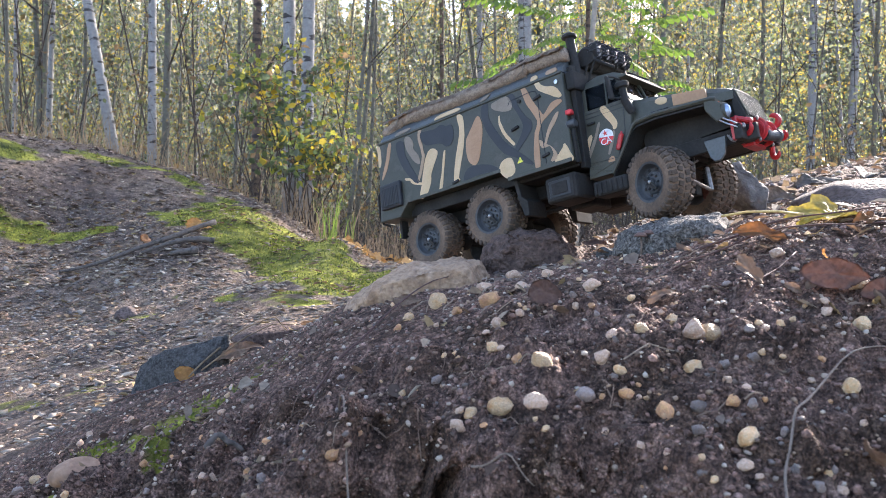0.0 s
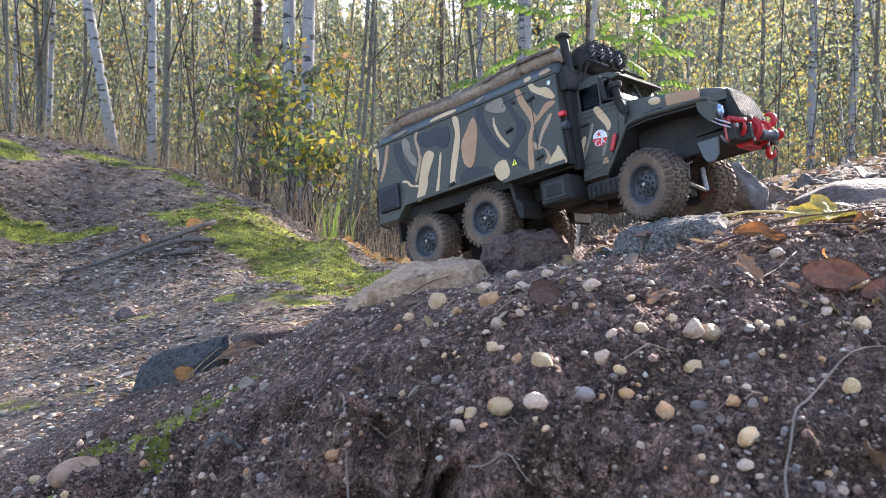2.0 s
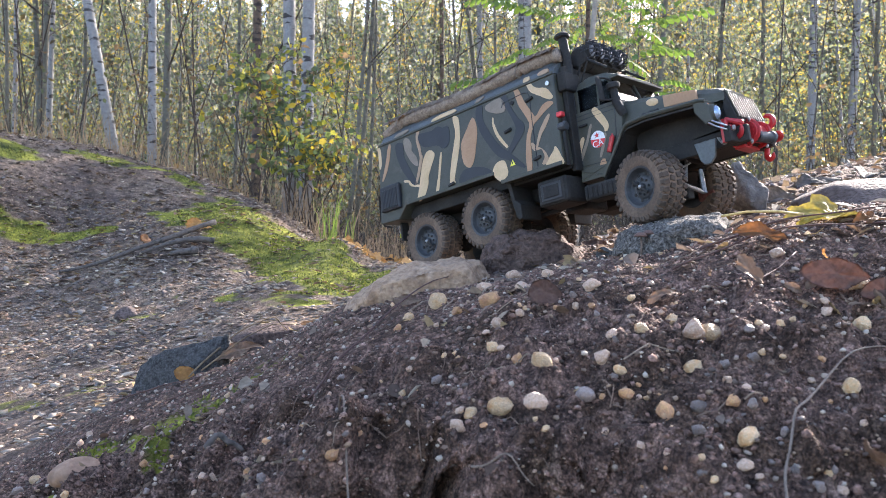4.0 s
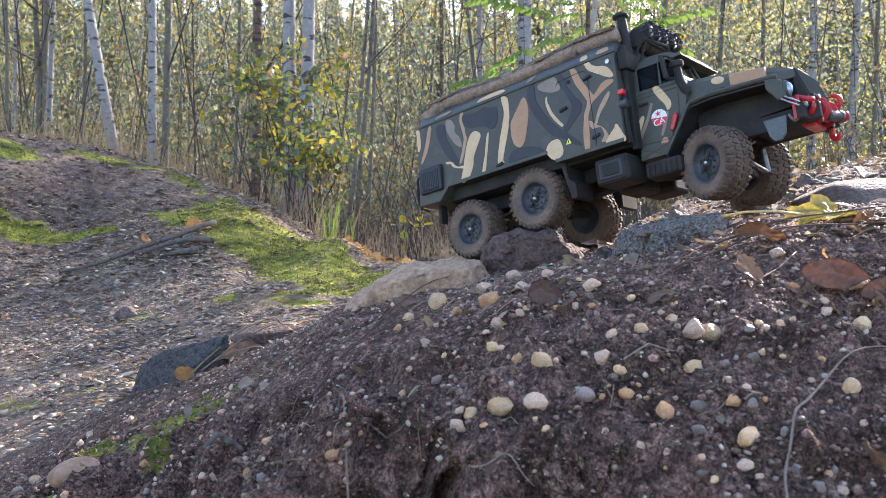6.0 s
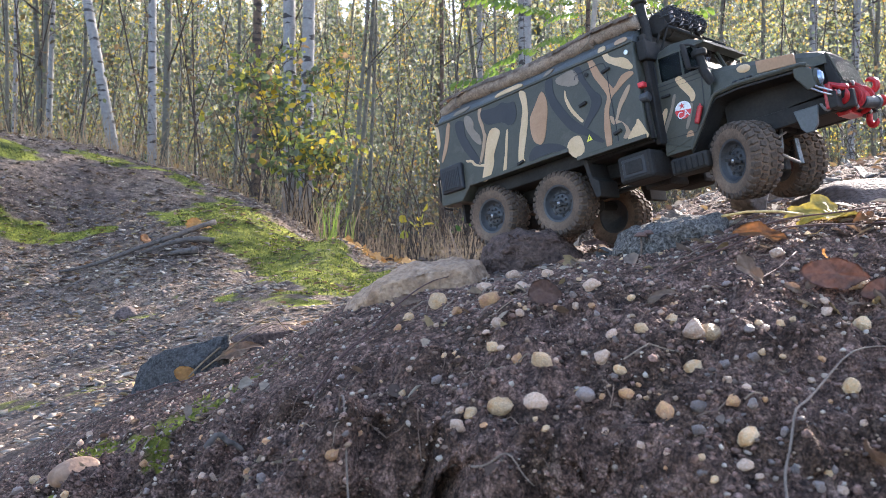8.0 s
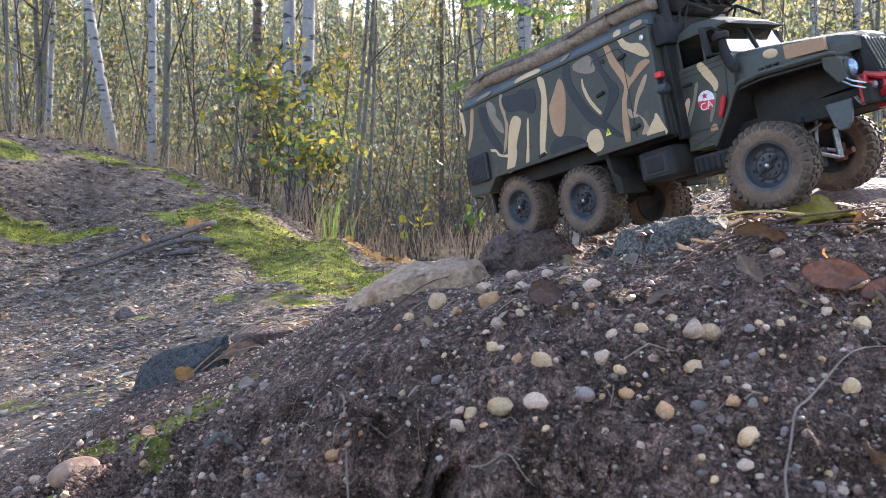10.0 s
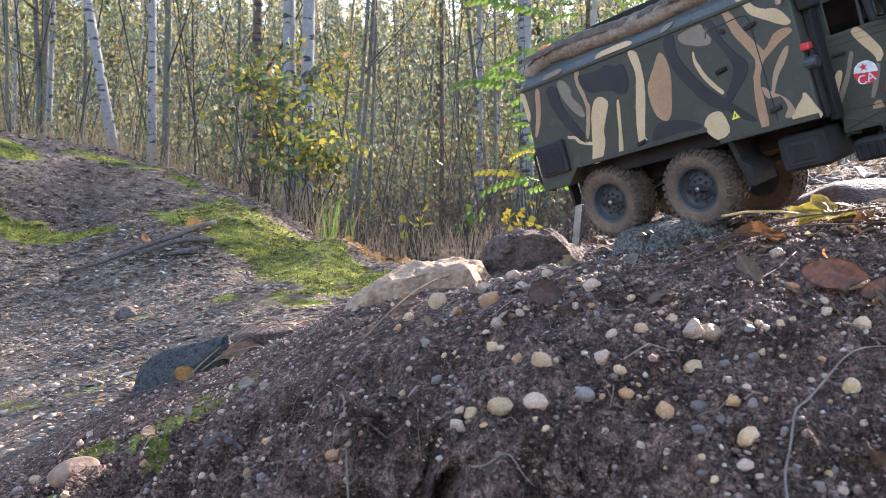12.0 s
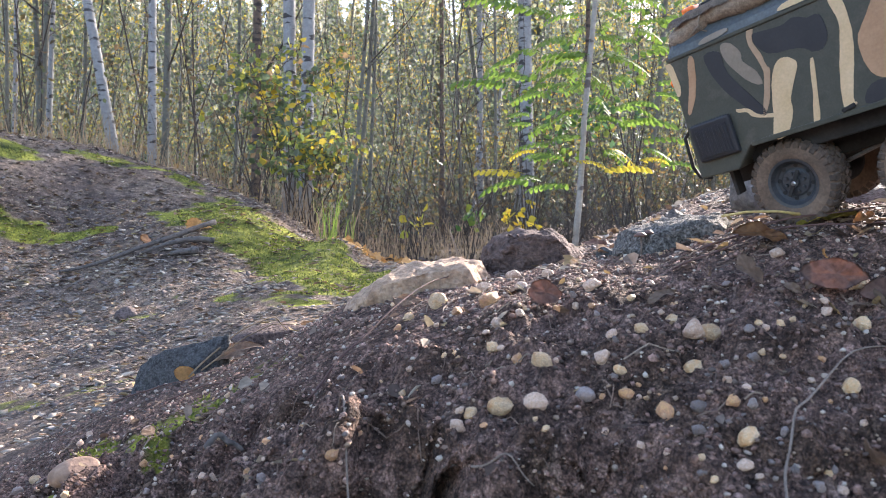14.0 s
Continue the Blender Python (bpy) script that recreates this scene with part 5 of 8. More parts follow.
def chassis():
    bm = bmesh.new()
    for sgn in (-1, 1):
        add_box(bm, (-0.125, sgn * 0.024 - 0.003, -0.038), (0.335, sgn * 0.024 + 0.003, -0.0225), 0.001)
    for x in (-0.12, -0.06, 0.0, 0.06, 0.13, 0.2, 0.26, 0.325):
        add_box(bm, (x - 0.003, -0.024, -0.036), (x + 0.003, 0.024, -0.026), 0.0008, segments=1)
    add_box(bm, (-0.09, -0.058, -0.022), (0.158, 0.058, -0.0065), 0.0015)
    frame_part = part("chassis_frame", bm, CHASSIS, truck, "black ladder frame")
    for sgn in (-1, 1):
        bm = bmesh.new()
        add_slab(bm, [(0.074, -0.018), (0.0795, -0.018), (0.083, -0.038), (0.0905, -0.044), (0.0905, -0.06), (0.084, -0.06), (0.0795, -0.044)], sgn * 0.03, sgn * 0.063, 0.0008)
        part("wheel_guard", bm, CHASSIS, frame_part)
        bm = bmesh.new()
        add_box(bm, (-0.114, sgn * 0.05 - 0.006, -0.044), (-0.1105, sgn * 0.05 + 0.006, -0.021), 0.0008)
        part("mud_flap", bm, CHASSIS, frame_part)
        # locker under the box with a stepped lid
        bm = bmesh.new()
        y0, y1 = sgn * 0.03, sgn * 0.0665
        add_box(bm, (0.117, min(y0, y1), -0.056), (0.157, max(y0, y1), -0.0275), 0.004)
        locker = part("tool_locker", bm, CHASSIS, truck, "black plastic tool locker with a stepped lid")
        for k, inset in enumerate((0.003, 0.0065, 0.010)):
            bm = bmesh.new()
            a0, a1 = sgn * (0.0665 + 0.0008 * k), sgn * (0.0675 + 0.0008 * k)
            add_box(bm, (0.117 + inset, min(a0, a1), -0.056 + inset * 0.8), (0.157 - inset, max(a0, a1), -0.0275 - inset * 0.8), 0.0005, segments=1)
            part("lid_step", bm, CHASSIS if k != 1 else BLACK_PAINT, locker)
    # axles with their differentials, links and shafts
    for x, z in ((-0.062, -0.055), (0.0347, -0.055), (0.2405, -0.06)):
        bm = bmesh.new()
        add_tube(bm, [(x, -0.04, z), (x, 0.04, z)], 0.005, 10)
        bmesh.ops.create_uvsphere(bm, u_segments=14, v_segments=10, radius=0.0105, matrix=Matrix.Translation((x, 0.004, z)))
        part("axle", bm, CHASSIS, truck, "black axle")
    for a, b in (((-0.058, -0.022, -0.05), (0.01, -0.022, -0.035)), ((0.0375, -0.022, -0.055), (-0.01, -0.022, -0.035)), ((0.2415, -0.02, -0.066), (0.175, -0.022, -0.045)), ((0.2415, 0.02, -0.066), (0.175, 0.022, -0.045)), ((0.256, -0.036, -0.064), (0.256, 0.0, -0.060)), ((0.256, 0.036, -0.064), (0.256, 0.004, -0.060)), ((0.262, -0.018, -0.058), (0.262, -0.012, -0.036))):
        bm = bmesh.new()
        add_tube(bm, [a, b], 0.0016, 8)
        part("link_rod", bm, DULL_STEEL, truck, "dull steel rod")
    for y in (-0.028, 0.028):
        bm = bmesh.new()
        add_tube(bm, [(0.252, y, -0.06), (0.258, y, -0.032)], 0.0035, 12)
        for k in range(5):
            add_lathe(bm, [(0.004, -0.0008), (0.0052, 0), (0.004, 0.0008)], "Z", (0.2528 + 0.0011 * k, y, -0.056 + 0.0048 * k), 12)
        part("shock_absorber", bm, CHASSIS, truck)
    for sgn in (-1, 1):
        bm = bmesh.new()
        add_box(bm, (0.245, sgn * 0.036 - 0.004, -0.071), (0.255, sgn * 0.036 + 0.004, -0.055), 0.002)
        add_tube(bm, [(0.25, sgn * 0.033, -0.066), (0.266, sgn * 0.029, -0.064)], 0.0025, 8)
        part("steering_knuckle", bm, MUDDY_RED, truck, "muddy red steering knuckle")
    bm = bmesh.new()
    add_box(bm, (0.252, -0.021, -0.075), (0.264, -0.009, -0.060), 0.0015)
    add_box(bm, (0.254, -0.0225, -0.072), (0.262, -0.0075, -0.0695), 0.0005, segments=1)
    part("servo", bm, CHASSIS, truck, "black steering servo")
    for a, b, r in (((0.266, -0.03, -0.063), (0.27, -0.004, -0.0695), 0.0017), ((0.27, 0.0, -0.07), (0.268, 0.002, -0.046), 0.0026), ((0.262, -0.026, -0.046), (0.266, -0.012, -0.040), 0.0011)):
        bm = bmesh.new()
        add_tube(bm, [a, b], r, 8)
        part("link_rod", bm, DULL_STEEL, truck, "dull steel rod")
    bm = bmesh.new()
    add_tube(bm, [(0.0375, 0, -0.05), (0.13, 0, -0.044), (0.2415, 0.004, -0.06)], 0.003, 8)
    add_box(bm, (0.115, -0.02, -0.058), (0.145, 0.02, -0.036), 0.003)
    part("drive_shaft", bm, CHASSIS, truck)
    bm = bmesh.new()
    add_box(bm, (0.17, -0.058, -0.06), (0.21, -0.035, -0.0435), 0.003)
    for k in range(6):
        add_box(bm, (0.173 + 0.006 * k, -0.0595, -0.058), (0.1755 + 0.006 * k, -0.0575, -0.046), 0.0005, segments=1)
    part("battery_box", bm, CHASSIS, truck)
    # bumper and red winch with hooks
    bm = bmesh.new()
    add_box(bm, (0.3265, -0.054, -0.043), (0.334, 0.054, -0.028), 0.0015)
    add_box(bm, (0.28, -0.028, -0.043), (0.33, 0.028, -0.036), 0.002)
    bumper = part("bumper", bm, CHASSIS, truck, "black front bumper")
    bm = bmesh.new()
    add_box(bm, (0.334, -0.02, -0.046), (0.345, 0.02, -0.0425), 0.001)
    add_box(bm, (0.3335, -0.024, -0.044), (0.337, 0.024, -0.02), 0.001)
    add_lathe(bm, [(0.0, -0.014), (0.0095, -0.014), (0.0095, 0.014), (0.0, 0.014)], "Y", (0.346, 0.002, -0.0315), 24)
    for y, out in ((-0.013, -1), (0.017, 1)):
        add_lathe(bm, [(0.0, 0.0022 * out), (0.0035, 0.0022 * out), (0.004, 0.0012 * out), (0.007, 0.0012 * out), (0.0075, 0.002 * out), (0.0098, 0.002 * out), (0.0104, 0.001 * out), (0.0125, 0.001 * out), (0.0132, 0.0), (0.0125, -0.002 * out), (0.0, -0.002 * out)], "Y", (0.346, y, -0.0315), 28)
    winch = part("winch", bm, RED_PAINT, truck, "red painted winch with hooks")
    # brackets at the bumper's ends
    for y in (-0.047, 0.045):
        bm = bmesh.new()
        add_box(bm, (0.334, y - 0.0035, -0.042), (0.3405, y + 0.0035, -0.02), 0.001)
        add_box(bm, (0.338, y - 0.0055, -0.0335), (0.345, y + 0.0055, -0.0275), 0.001)
        part("bracket", bm, RED_PAINT, winch)
        bm = bmesh.new()
        add_lathe(bm, [(0.0, 0.0), (0.0028, 0.0), (0.0028, 0.0022), (0.0016, 0.003), (0.0, 0.003)], "X", (0.3445, y, -0.0305), 6)
        part("bolt", bm, DULL_STEEL, winch)
    # claws: place, roll about x, pitch, heading, size
    for x, y, z, rx, tilt, head, k in ((0.343, -0.036, -0.0265, 15, 60, -20, 1.15), (0.341, -0.034, -0.021, -70, 20, 35, 0.9), (0.352, 0.022, -0.0225, 10, -35, 0, 0.95), (0.351, 0.03, -0.045, 10, 95, -30, 1.0), (0.352, 0.036, -0.031, 60, 20, 20, 1.0)):
        bm = bmesh.new()
        claw = [(0.0058 * math.cos(a) + 0.004, 0, 0.0058 * math.sin(a)) for a in np.linspace(radians(-115), radians(85), 18)]
        turn = pose(x, y, z, rx, tilt, head) @ Matrix.Scale(k, 4)
        line = [(-0.009, 0, -0.0045)] + claw
        add_tube(bm, [turn @ Vector(p) for p in line], [0.0024] + [0.0027 + 0.0004 * math.sin(j * 0.35) for j in range(14)] + [0.0022, 0.0017, 0.0011, 0.0006], 10)
        part("hook", bm, RED_PAINT, winch, "curved red hook")
    for y, z in ((-0.019, -0.021), (-0.021, -0.0425), (0.021, -0.022), (0.02, -0.043)):
        bm = bmesh.new()
        add_lathe(bm, [(0.0, 0.0), (0.0024, 0.0), (0.0026, 0.0012), (0.0014, 0.002), (0.0, 0.002)], "X", (0.351, y, z), 12)
        part("bolt", bm, DULL_STEEL, winch)
    bm = bmesh.new()
    m = pose(0.356, 0.004, -0.0375, 0, 0, -12)
    add_lathe(bm, [(0.0, -0.013), (0.0045, -0.013), (0.0052, -0.011), (0.0052, 0.009), (0.0062, 0.0095), (0.0062, 0.0135), (0.0, 0.014)], "Y", (0, 0, 0), 18)
    bm.transform(m)
    part("winch_motor", bm, RIM, winch, "dark grey motor")
    # slack loops of cable by the bracket
    for r, dy in ((0.0085, 0.0), (0.0095, 0.002), (0.0078, 0.0035)):
        bm = bmesh.new()
        add_tube(bm, [(0.334 + r * 0.6 * math.sin(a), -0.049 + dy - r * 0.35 * math.cos(a), -0.0315 + r * math.cos(a) * 1.15) for a in np.linspace(radians(-20), radians(250), 20)], 0.0006, 6)
        part("cable", bm, DULL_STEEL, winch, "loop of steel cable")


chassis()


def narrow_front():
    """The cab, bonnet, lamps and winch are narrower than the cargo box and stand close to it."""
    for o in list(truck.children):
        kind = o.name.split(".")[0]
        if kind not in ("cab", "bonnet", "grille", "fender", "lamp_pod", "engine_bay", "air_intake", "lamp_rack", "roof_lamp", "bumper", "winch"):
            continue
        back = 0.011 if kind == "winch" else 0.0
        for q in (o, *o.children_recursive):
            if q.name.startswith("letters"):
                q.location = (q.location.x - 0.0088, q.location.y * 0.74, q.location.z + 0.0054)
                continue
            for v in q.data.vertices:
                x = v.co.x - 0.0088 - back
                v.co = (max(x, 0.162) if kind == "cab" else x, v.co.y * 0.74, v.co.z + 0.0054)


narrow_front()


def wheel_meshes():
    """Tyre with block tread and a pressed rim, turned round y; the outer face looks to -y."""
    bm = bmesh.new()
    add_lathe(bm, [(0.0185, -0.0125), (0.0205, -0.0135), (0.0235, -0.0142), (0.0275, -0.0145), (0.0302, -0.0135), (0.0318, -0.0115), (0.0324, -0.007), (0.0325, 0.0), (0.0324, 0.007), (0.0318, 0.0115), (0.0302, 0.0135), (0.0275, 0.0145), (0.0235, 0.0142), (0.0185, 0.0125)], "Y", (0, 0, 0), 48)
    tyre = part("tyre", bm, SIDEWALL, None, "knobbly tyre caked with dry mud", smooth=True)
    bm = bmesh.new()
    n = 30
    for k in range(n):
        for row, (y, shift, w, l) in enumerate(((-0.0112, 0.0, 0.0060, 0.0044), (-0.0040, 0.5, 0.0054, 0.0047), (0.0040, 0.0, 0.0054, 0.0047), (0.0112, 0.5, 0.0060, 0.0044))):
            a = (k + shift) * math.tau / n
            lean = 14 if row in (0, 2) else -14
            m = Matrix.Rotation(a, 4, "Y") @ Matrix.Translation((0, y, 0.0322 - (0.0007 if row in (0, 3) else 0))) @ Matrix.Rotation(radians(lean), 4, "Z") @ Matrix.Rotation(radians(-16 if row == 3 else (16 if row == 0 else 0)), 4, "X") @ Matrix.Diagonal((l, w, 0.0034, 1))
            bmesh.ops.create_cube(bm, size=1, matrix=m)
        for y in (-0.0138, 0.0138):
            m = Matrix.Rotation((k + (0 if y < 0 else 0.5)) * math.tau / n, 4, "Y") @ Matrix.Translation((0, y, 0.0298)) @ Matrix.Diagonal((0.0042, 0.0018, 0.0045, 1))
            bmesh.ops.create_cube(bm, size=1, matrix=m)
    bmesh.ops.bevel(bm, geom=list(bm.edges), offset=0.0004, segments=1, affect="EDGES")
    tread = part("tread", bm, TYRE, None, "dark block tread")
    bm = bmesh.new()
    add_lathe(bm, [(0.0, -0.0118), (0.0030, -0.0118), (0.0036, -0.0105), (0.0036, -0.0085), (0.0098, -0.0078), (0.0112, -0.0066), (0.0135, -0.0068), (0.0152, -0.0085), (0.0172, -0.0125), (0.0192, -0.0130), (0.0196, -0.0115), (0.0196, 0.0115), (0.0170, 0.0118), (0.0, 0.0)], "Y", (0, 0, 0), 40)
    for k in range(8):
        a = k * math.tau / 8
        add_lathe(bm, [(0.0, -0.0016), (0.0010, -0.0014), (0.0013, 0.0), (0.0013, 0.0012)], "Y", (0.0072 * math.cos(a), -0.0086, 0.0072 * math.sin(a)), 8)
    rim = part("wheel", bm, RIM, None, "dusty dark wheel rim with ten bolts", smooth=False)
    bm = bmesh.new()
    for k in range(8):
        a = (k + 0.5) * math.tau / 8
        add_lathe(bm, [(0.0, -0.0004), (0.0016, -0.0002), (0.0016, 0.0006)], "Y", (0.0127 * math.cos(a), -0.0071, 0.0127 * math.sin(a)), 10)
    add_box(bm, (-0.011, -0.0128, -0.0014), (0.011, -0.0112, 0.0014), 0.0006, turn=Matrix.Rotation(radians(40), 4, "Y"))
    holes = part("hub_cover", bm, CHASSIS, None, "dark pressed hub cover")
    bm = bmesh.new()
    add_lathe(bm, [(0.0, -0.0138), (0.0011, -0.0136), (0.0019, -0.0128), (0.0019, -0.0112)], "Y", (0, 0, 0), 10)
    nut = part("hub_nut", bm, STEEL, None, "bright hub nut")
    for o in (rim, tyre, tread, holes, nut):
        o.data.transform(Matrix.Scale(1.05, 4))
    for o in (tyre, tread, holes, nut):
        o.parent = rim
    rim.parent = truck
    return rim


first_wheel = wheel_meshes()
first_wheel["label"] = "dusty dark wheel with a knobbly tyre"
WHEELS = [(first_wheel, "A", -1)]
for axle, sgn in (("A", 1), ("B", -1), ("B", 1), ("F", -1), ("F", 1)):
    WHEELS.append((copy_thing(first_wheel, Matrix()), axle, sgn))


# ---- the wood ----
def bark_material(name, pale, dark, marks, low=0.0):
    """Bark with dark flecks that run across the stem."""
    m = material(name, [tuple(c * 0.8 for c in pale), pale], 14, 0.85, bump=0.5, bump_scale=60, distance=0.01, fine=0.2)
    nt = m.node_tree
    n, l = nt.nodes, nt.links
    bsdf = n["Principled BSDF"]
    tc = n.new("ShaderNodeTexCoord")
    mp = n.new("ShaderNodeMapping")
    mp.inputs["Scale"].default_value = (9, 9, 30)
    l.new(tc.outputs["Object"], mp.inputs["Vector"])
    fleck = n.new("ShaderNodeTexNoise")
    fleck.inputs["Scale"].default_value, fleck.inputs["Detail"].default_value = 1.0, 3
    l.new(mp.outputs[0], fleck.inputs["Vector"])
    big = n.new("ShaderNodeTexNoise")
    big.inputs["Scale"].default_value = 5
    l.new(tc.outputs["Object"], big.inputs["Vector"])
    add = n.new("ShaderNodeMath")
    add.operation = "MULTIPLY_ADD"
    add.inputs[1].default_value = 0.5
    l.new(big.outputs[0], add.inputs[0])
    l.new(fleck.outputs[0], add.inputs[2])
    cut = n.new("ShaderNodeMapRange")
    cut.inputs["From Min"].default_value, cut.inputs["From Max"].default_value = marks, marks + 0.05
    l.new(add.outputs[0], cut.inputs["Value"])
    mix = n.new("ShaderNodeMix")
    mix.data_type = "RGBA"
    l.new(cut.outputs[0], mix.inputs["Factor"])
    l.new(bsdf.inputs["Base Color"].links[0].from_socket, mix.inputs["A"])
    mix.inputs["B"].default_value = (*dark, 1)
    l.new(mix.outputs["Result"], bsdf.inputs["Base Color"])
    return m


BIRCH = bark_material("birch bark", (0.27, 0.262, 0.255), (0.045, 0.04, 0.038), 0.82)
GREY_BARK = bark_material("grey green bark", (0.14, 0.13, 0.1), (0.07, 0.065, 0.05), 0.85)
BROWN_BARK = bark_material("brown bark", (0.13, 0.09, 0.065), (0.04, 0.03, 0.025), 0.8)
PALE_BARK = bark_material("pale young bark", (0.32, 0.285, 0.245), (0.1, 0.08, 0.07), 0.83)
TWIG = material("twigs", [(0.032, 0.025, 0.02), (0.075, 0.057, 0.045)], 20, 0.9, bump=0)
DRY_GRASS = material("dry grass", [(0.2, 0.14, 0.09), (0.36, 0.27, 0.17)], 10, 0.85, bump=0, through_light=0.3)
GREEN_BLADE = material("green grass blades", [(0.1, 0.16, 0.03), (0.2, 0.27, 0.05)], 10, 0.7, bump=0, through_light=0.4)


def leaf_material(name, colours, through=0.55):
    m = material(name, [(0.8, 0.8, 0.8), (1, 1, 1)], 40, 0.55, bump=0, fine=0.1, through_light=through)
    return spread_colours(m, colours)


LEAVES_FAR = leaf_material("autumn leaves", [(0.16, 0.2, 0.09), (0.25, 0.28, 0.1), (0.13, 0.17, 0.09), (0.4, 0.36, 0.09), (0.15, 0.18, 0.1), (0.2, 0.24, 0.13), (0.4, 0.29, 0.08), (0.13, 0.17, 0.11), (0.2, 0.22, 0.12)], 0.55)
LEAVES_GOLD = leaf_material("golden birch leaves", [(0.56, 0.44, 0.05), (0.46, 0.41, 0.06), (0.6, 0.4, 0.04), (0.36, 0.36, 0.07), (0.54, 0.46, 0.07), (0.5, 0.28, 0.05)], 0.6)
# far leaves are paler and greyer: the wood's haze is put into their colour
LEAVES_DEEP = leaf_material("far leaves with haze tint", [(0.24, 0.26, 0.18), (0.34, 0.33, 0.2), (0.2, 0.23, 0.18), (0.4, 0.34, 0.18), (0.26, 0.26, 0.2), (0.22, 0.24, 0.19)], 0.5)
LEAVES_LOW = leaf_material("brown undergrowth leaves", [(0.14, 0.1, 0.05), (0.2, 0.15, 0.06), (0.1, 0.1, 0.045), (0.17, 0.12, 0.07), (0.24, 0.15, 0.06), (0.12, 0.13, 0.05)], 0.4)
LEAVES_SHRUB = leaf_material("shrub leaves", [(0.12, 0.16, 0.06), (0.2, 0.25, 0.07), (0.4, 0.4, 0.06), (0.13, 0.15, 0.09), (0.58, 0.44, 0.05), (0.1, 0.13, 0.06), (0.16, 0.2, 0.1), (0.3, 0.2, 0.1)])
LEAVES_GREEN = leaf_material("robinia leaves", [(0.09, 0.17, 0.05), (0.15, 0.24, 0.04), (0.07, 0.13, 0.06), (0.26, 0.3, 0.05), (0.1, 0.19, 0.06)])
LEAVES_YELLOW = leaf_material("yellow leaves", [(0.62, 0.5, 0.04), (0.55, 0.45, 0.05), (0.66, 0.46, 0.04), (0.4, 0.42, 0.05)])


def leaf_mesh(centres, sizes, rng, droop=0.3, aspect=0.62):
    """Pointed leaves, one folded blade for each centre."""
    n = len(centres)
    c = np.asarray(centres, float)
    s = np.asarray(sizes, float)[:, None]
    d = rng.normal(size=(n, 3))
    d[:, 2] -= droop
    d /= np.linalg.norm(d, axis=1)[:, None]
    u = np.cross(d, rng.normal(size=(n, 3)))
    u /= np.linalg.norm(u, axis=1)[:, None]
    w = np.cross(d, u)
    half = s * aspect * 0.5
    co = np.stack([c, c + d * s * 0.4 + u * half + w * s * 0.12, c + d * s * 0.75 + u * half * 0.7 + w * s * 0.1, c + d * s, c + d * s * 0.75 - u * half * 0.7 + w * s * 0.1, c + d * s * 0.4 - u * half + w * s * 0.12], 1)
    verts = co.reshape(-1, 3)
    base = np.arange(n)[:, None] * 6
    faces = np.concatenate([base + np.array([[0, 1, 2, 3]]), base + np.array([[0, 3, 4, 5]])])
    return verts, faces


def leaf_cloud(name, centres, sizes, mat, seed, parent=None, droop=0.3, aspect=0.62):
    verts, faces = leaf_mesh(centres, sizes, np.random.default_rng(seed), droop, aspect)
    me = bpy.data.meshes.new(name)
    me.vertices.add(len(verts))
    me.vertices.foreach_set("co", verts.ravel().astype(np.float32))
    me.loops.add(faces.size)
    me.loops.foreach_set("vertex_index", faces.ravel().astype(np.int32))
    me.polygons.add(len(faces))
    me.polygons.foreach_set("loop_start", np.arange(0, faces.size, 4, dtype=np.int32))
    me.update(calc_edges=True)
    me.materials.append(mat)
    ob = new(name, me)
    if parent is not None:
        ob.parent = parent
    return ob


def stem_points(base, lean, height, bend, rng, count=9):
    pts = []
    for k in range(count):
        u = k / (count - 1)
        wob = bend * math.sin(u * 5 + rng.uniform(0, 0.6))
        pts.append(Vector((base[0] + lean[0] * u * height + wob, base[1] + lean[1] * u * height, base[2] - 0.06 + u * height)))
    return pts


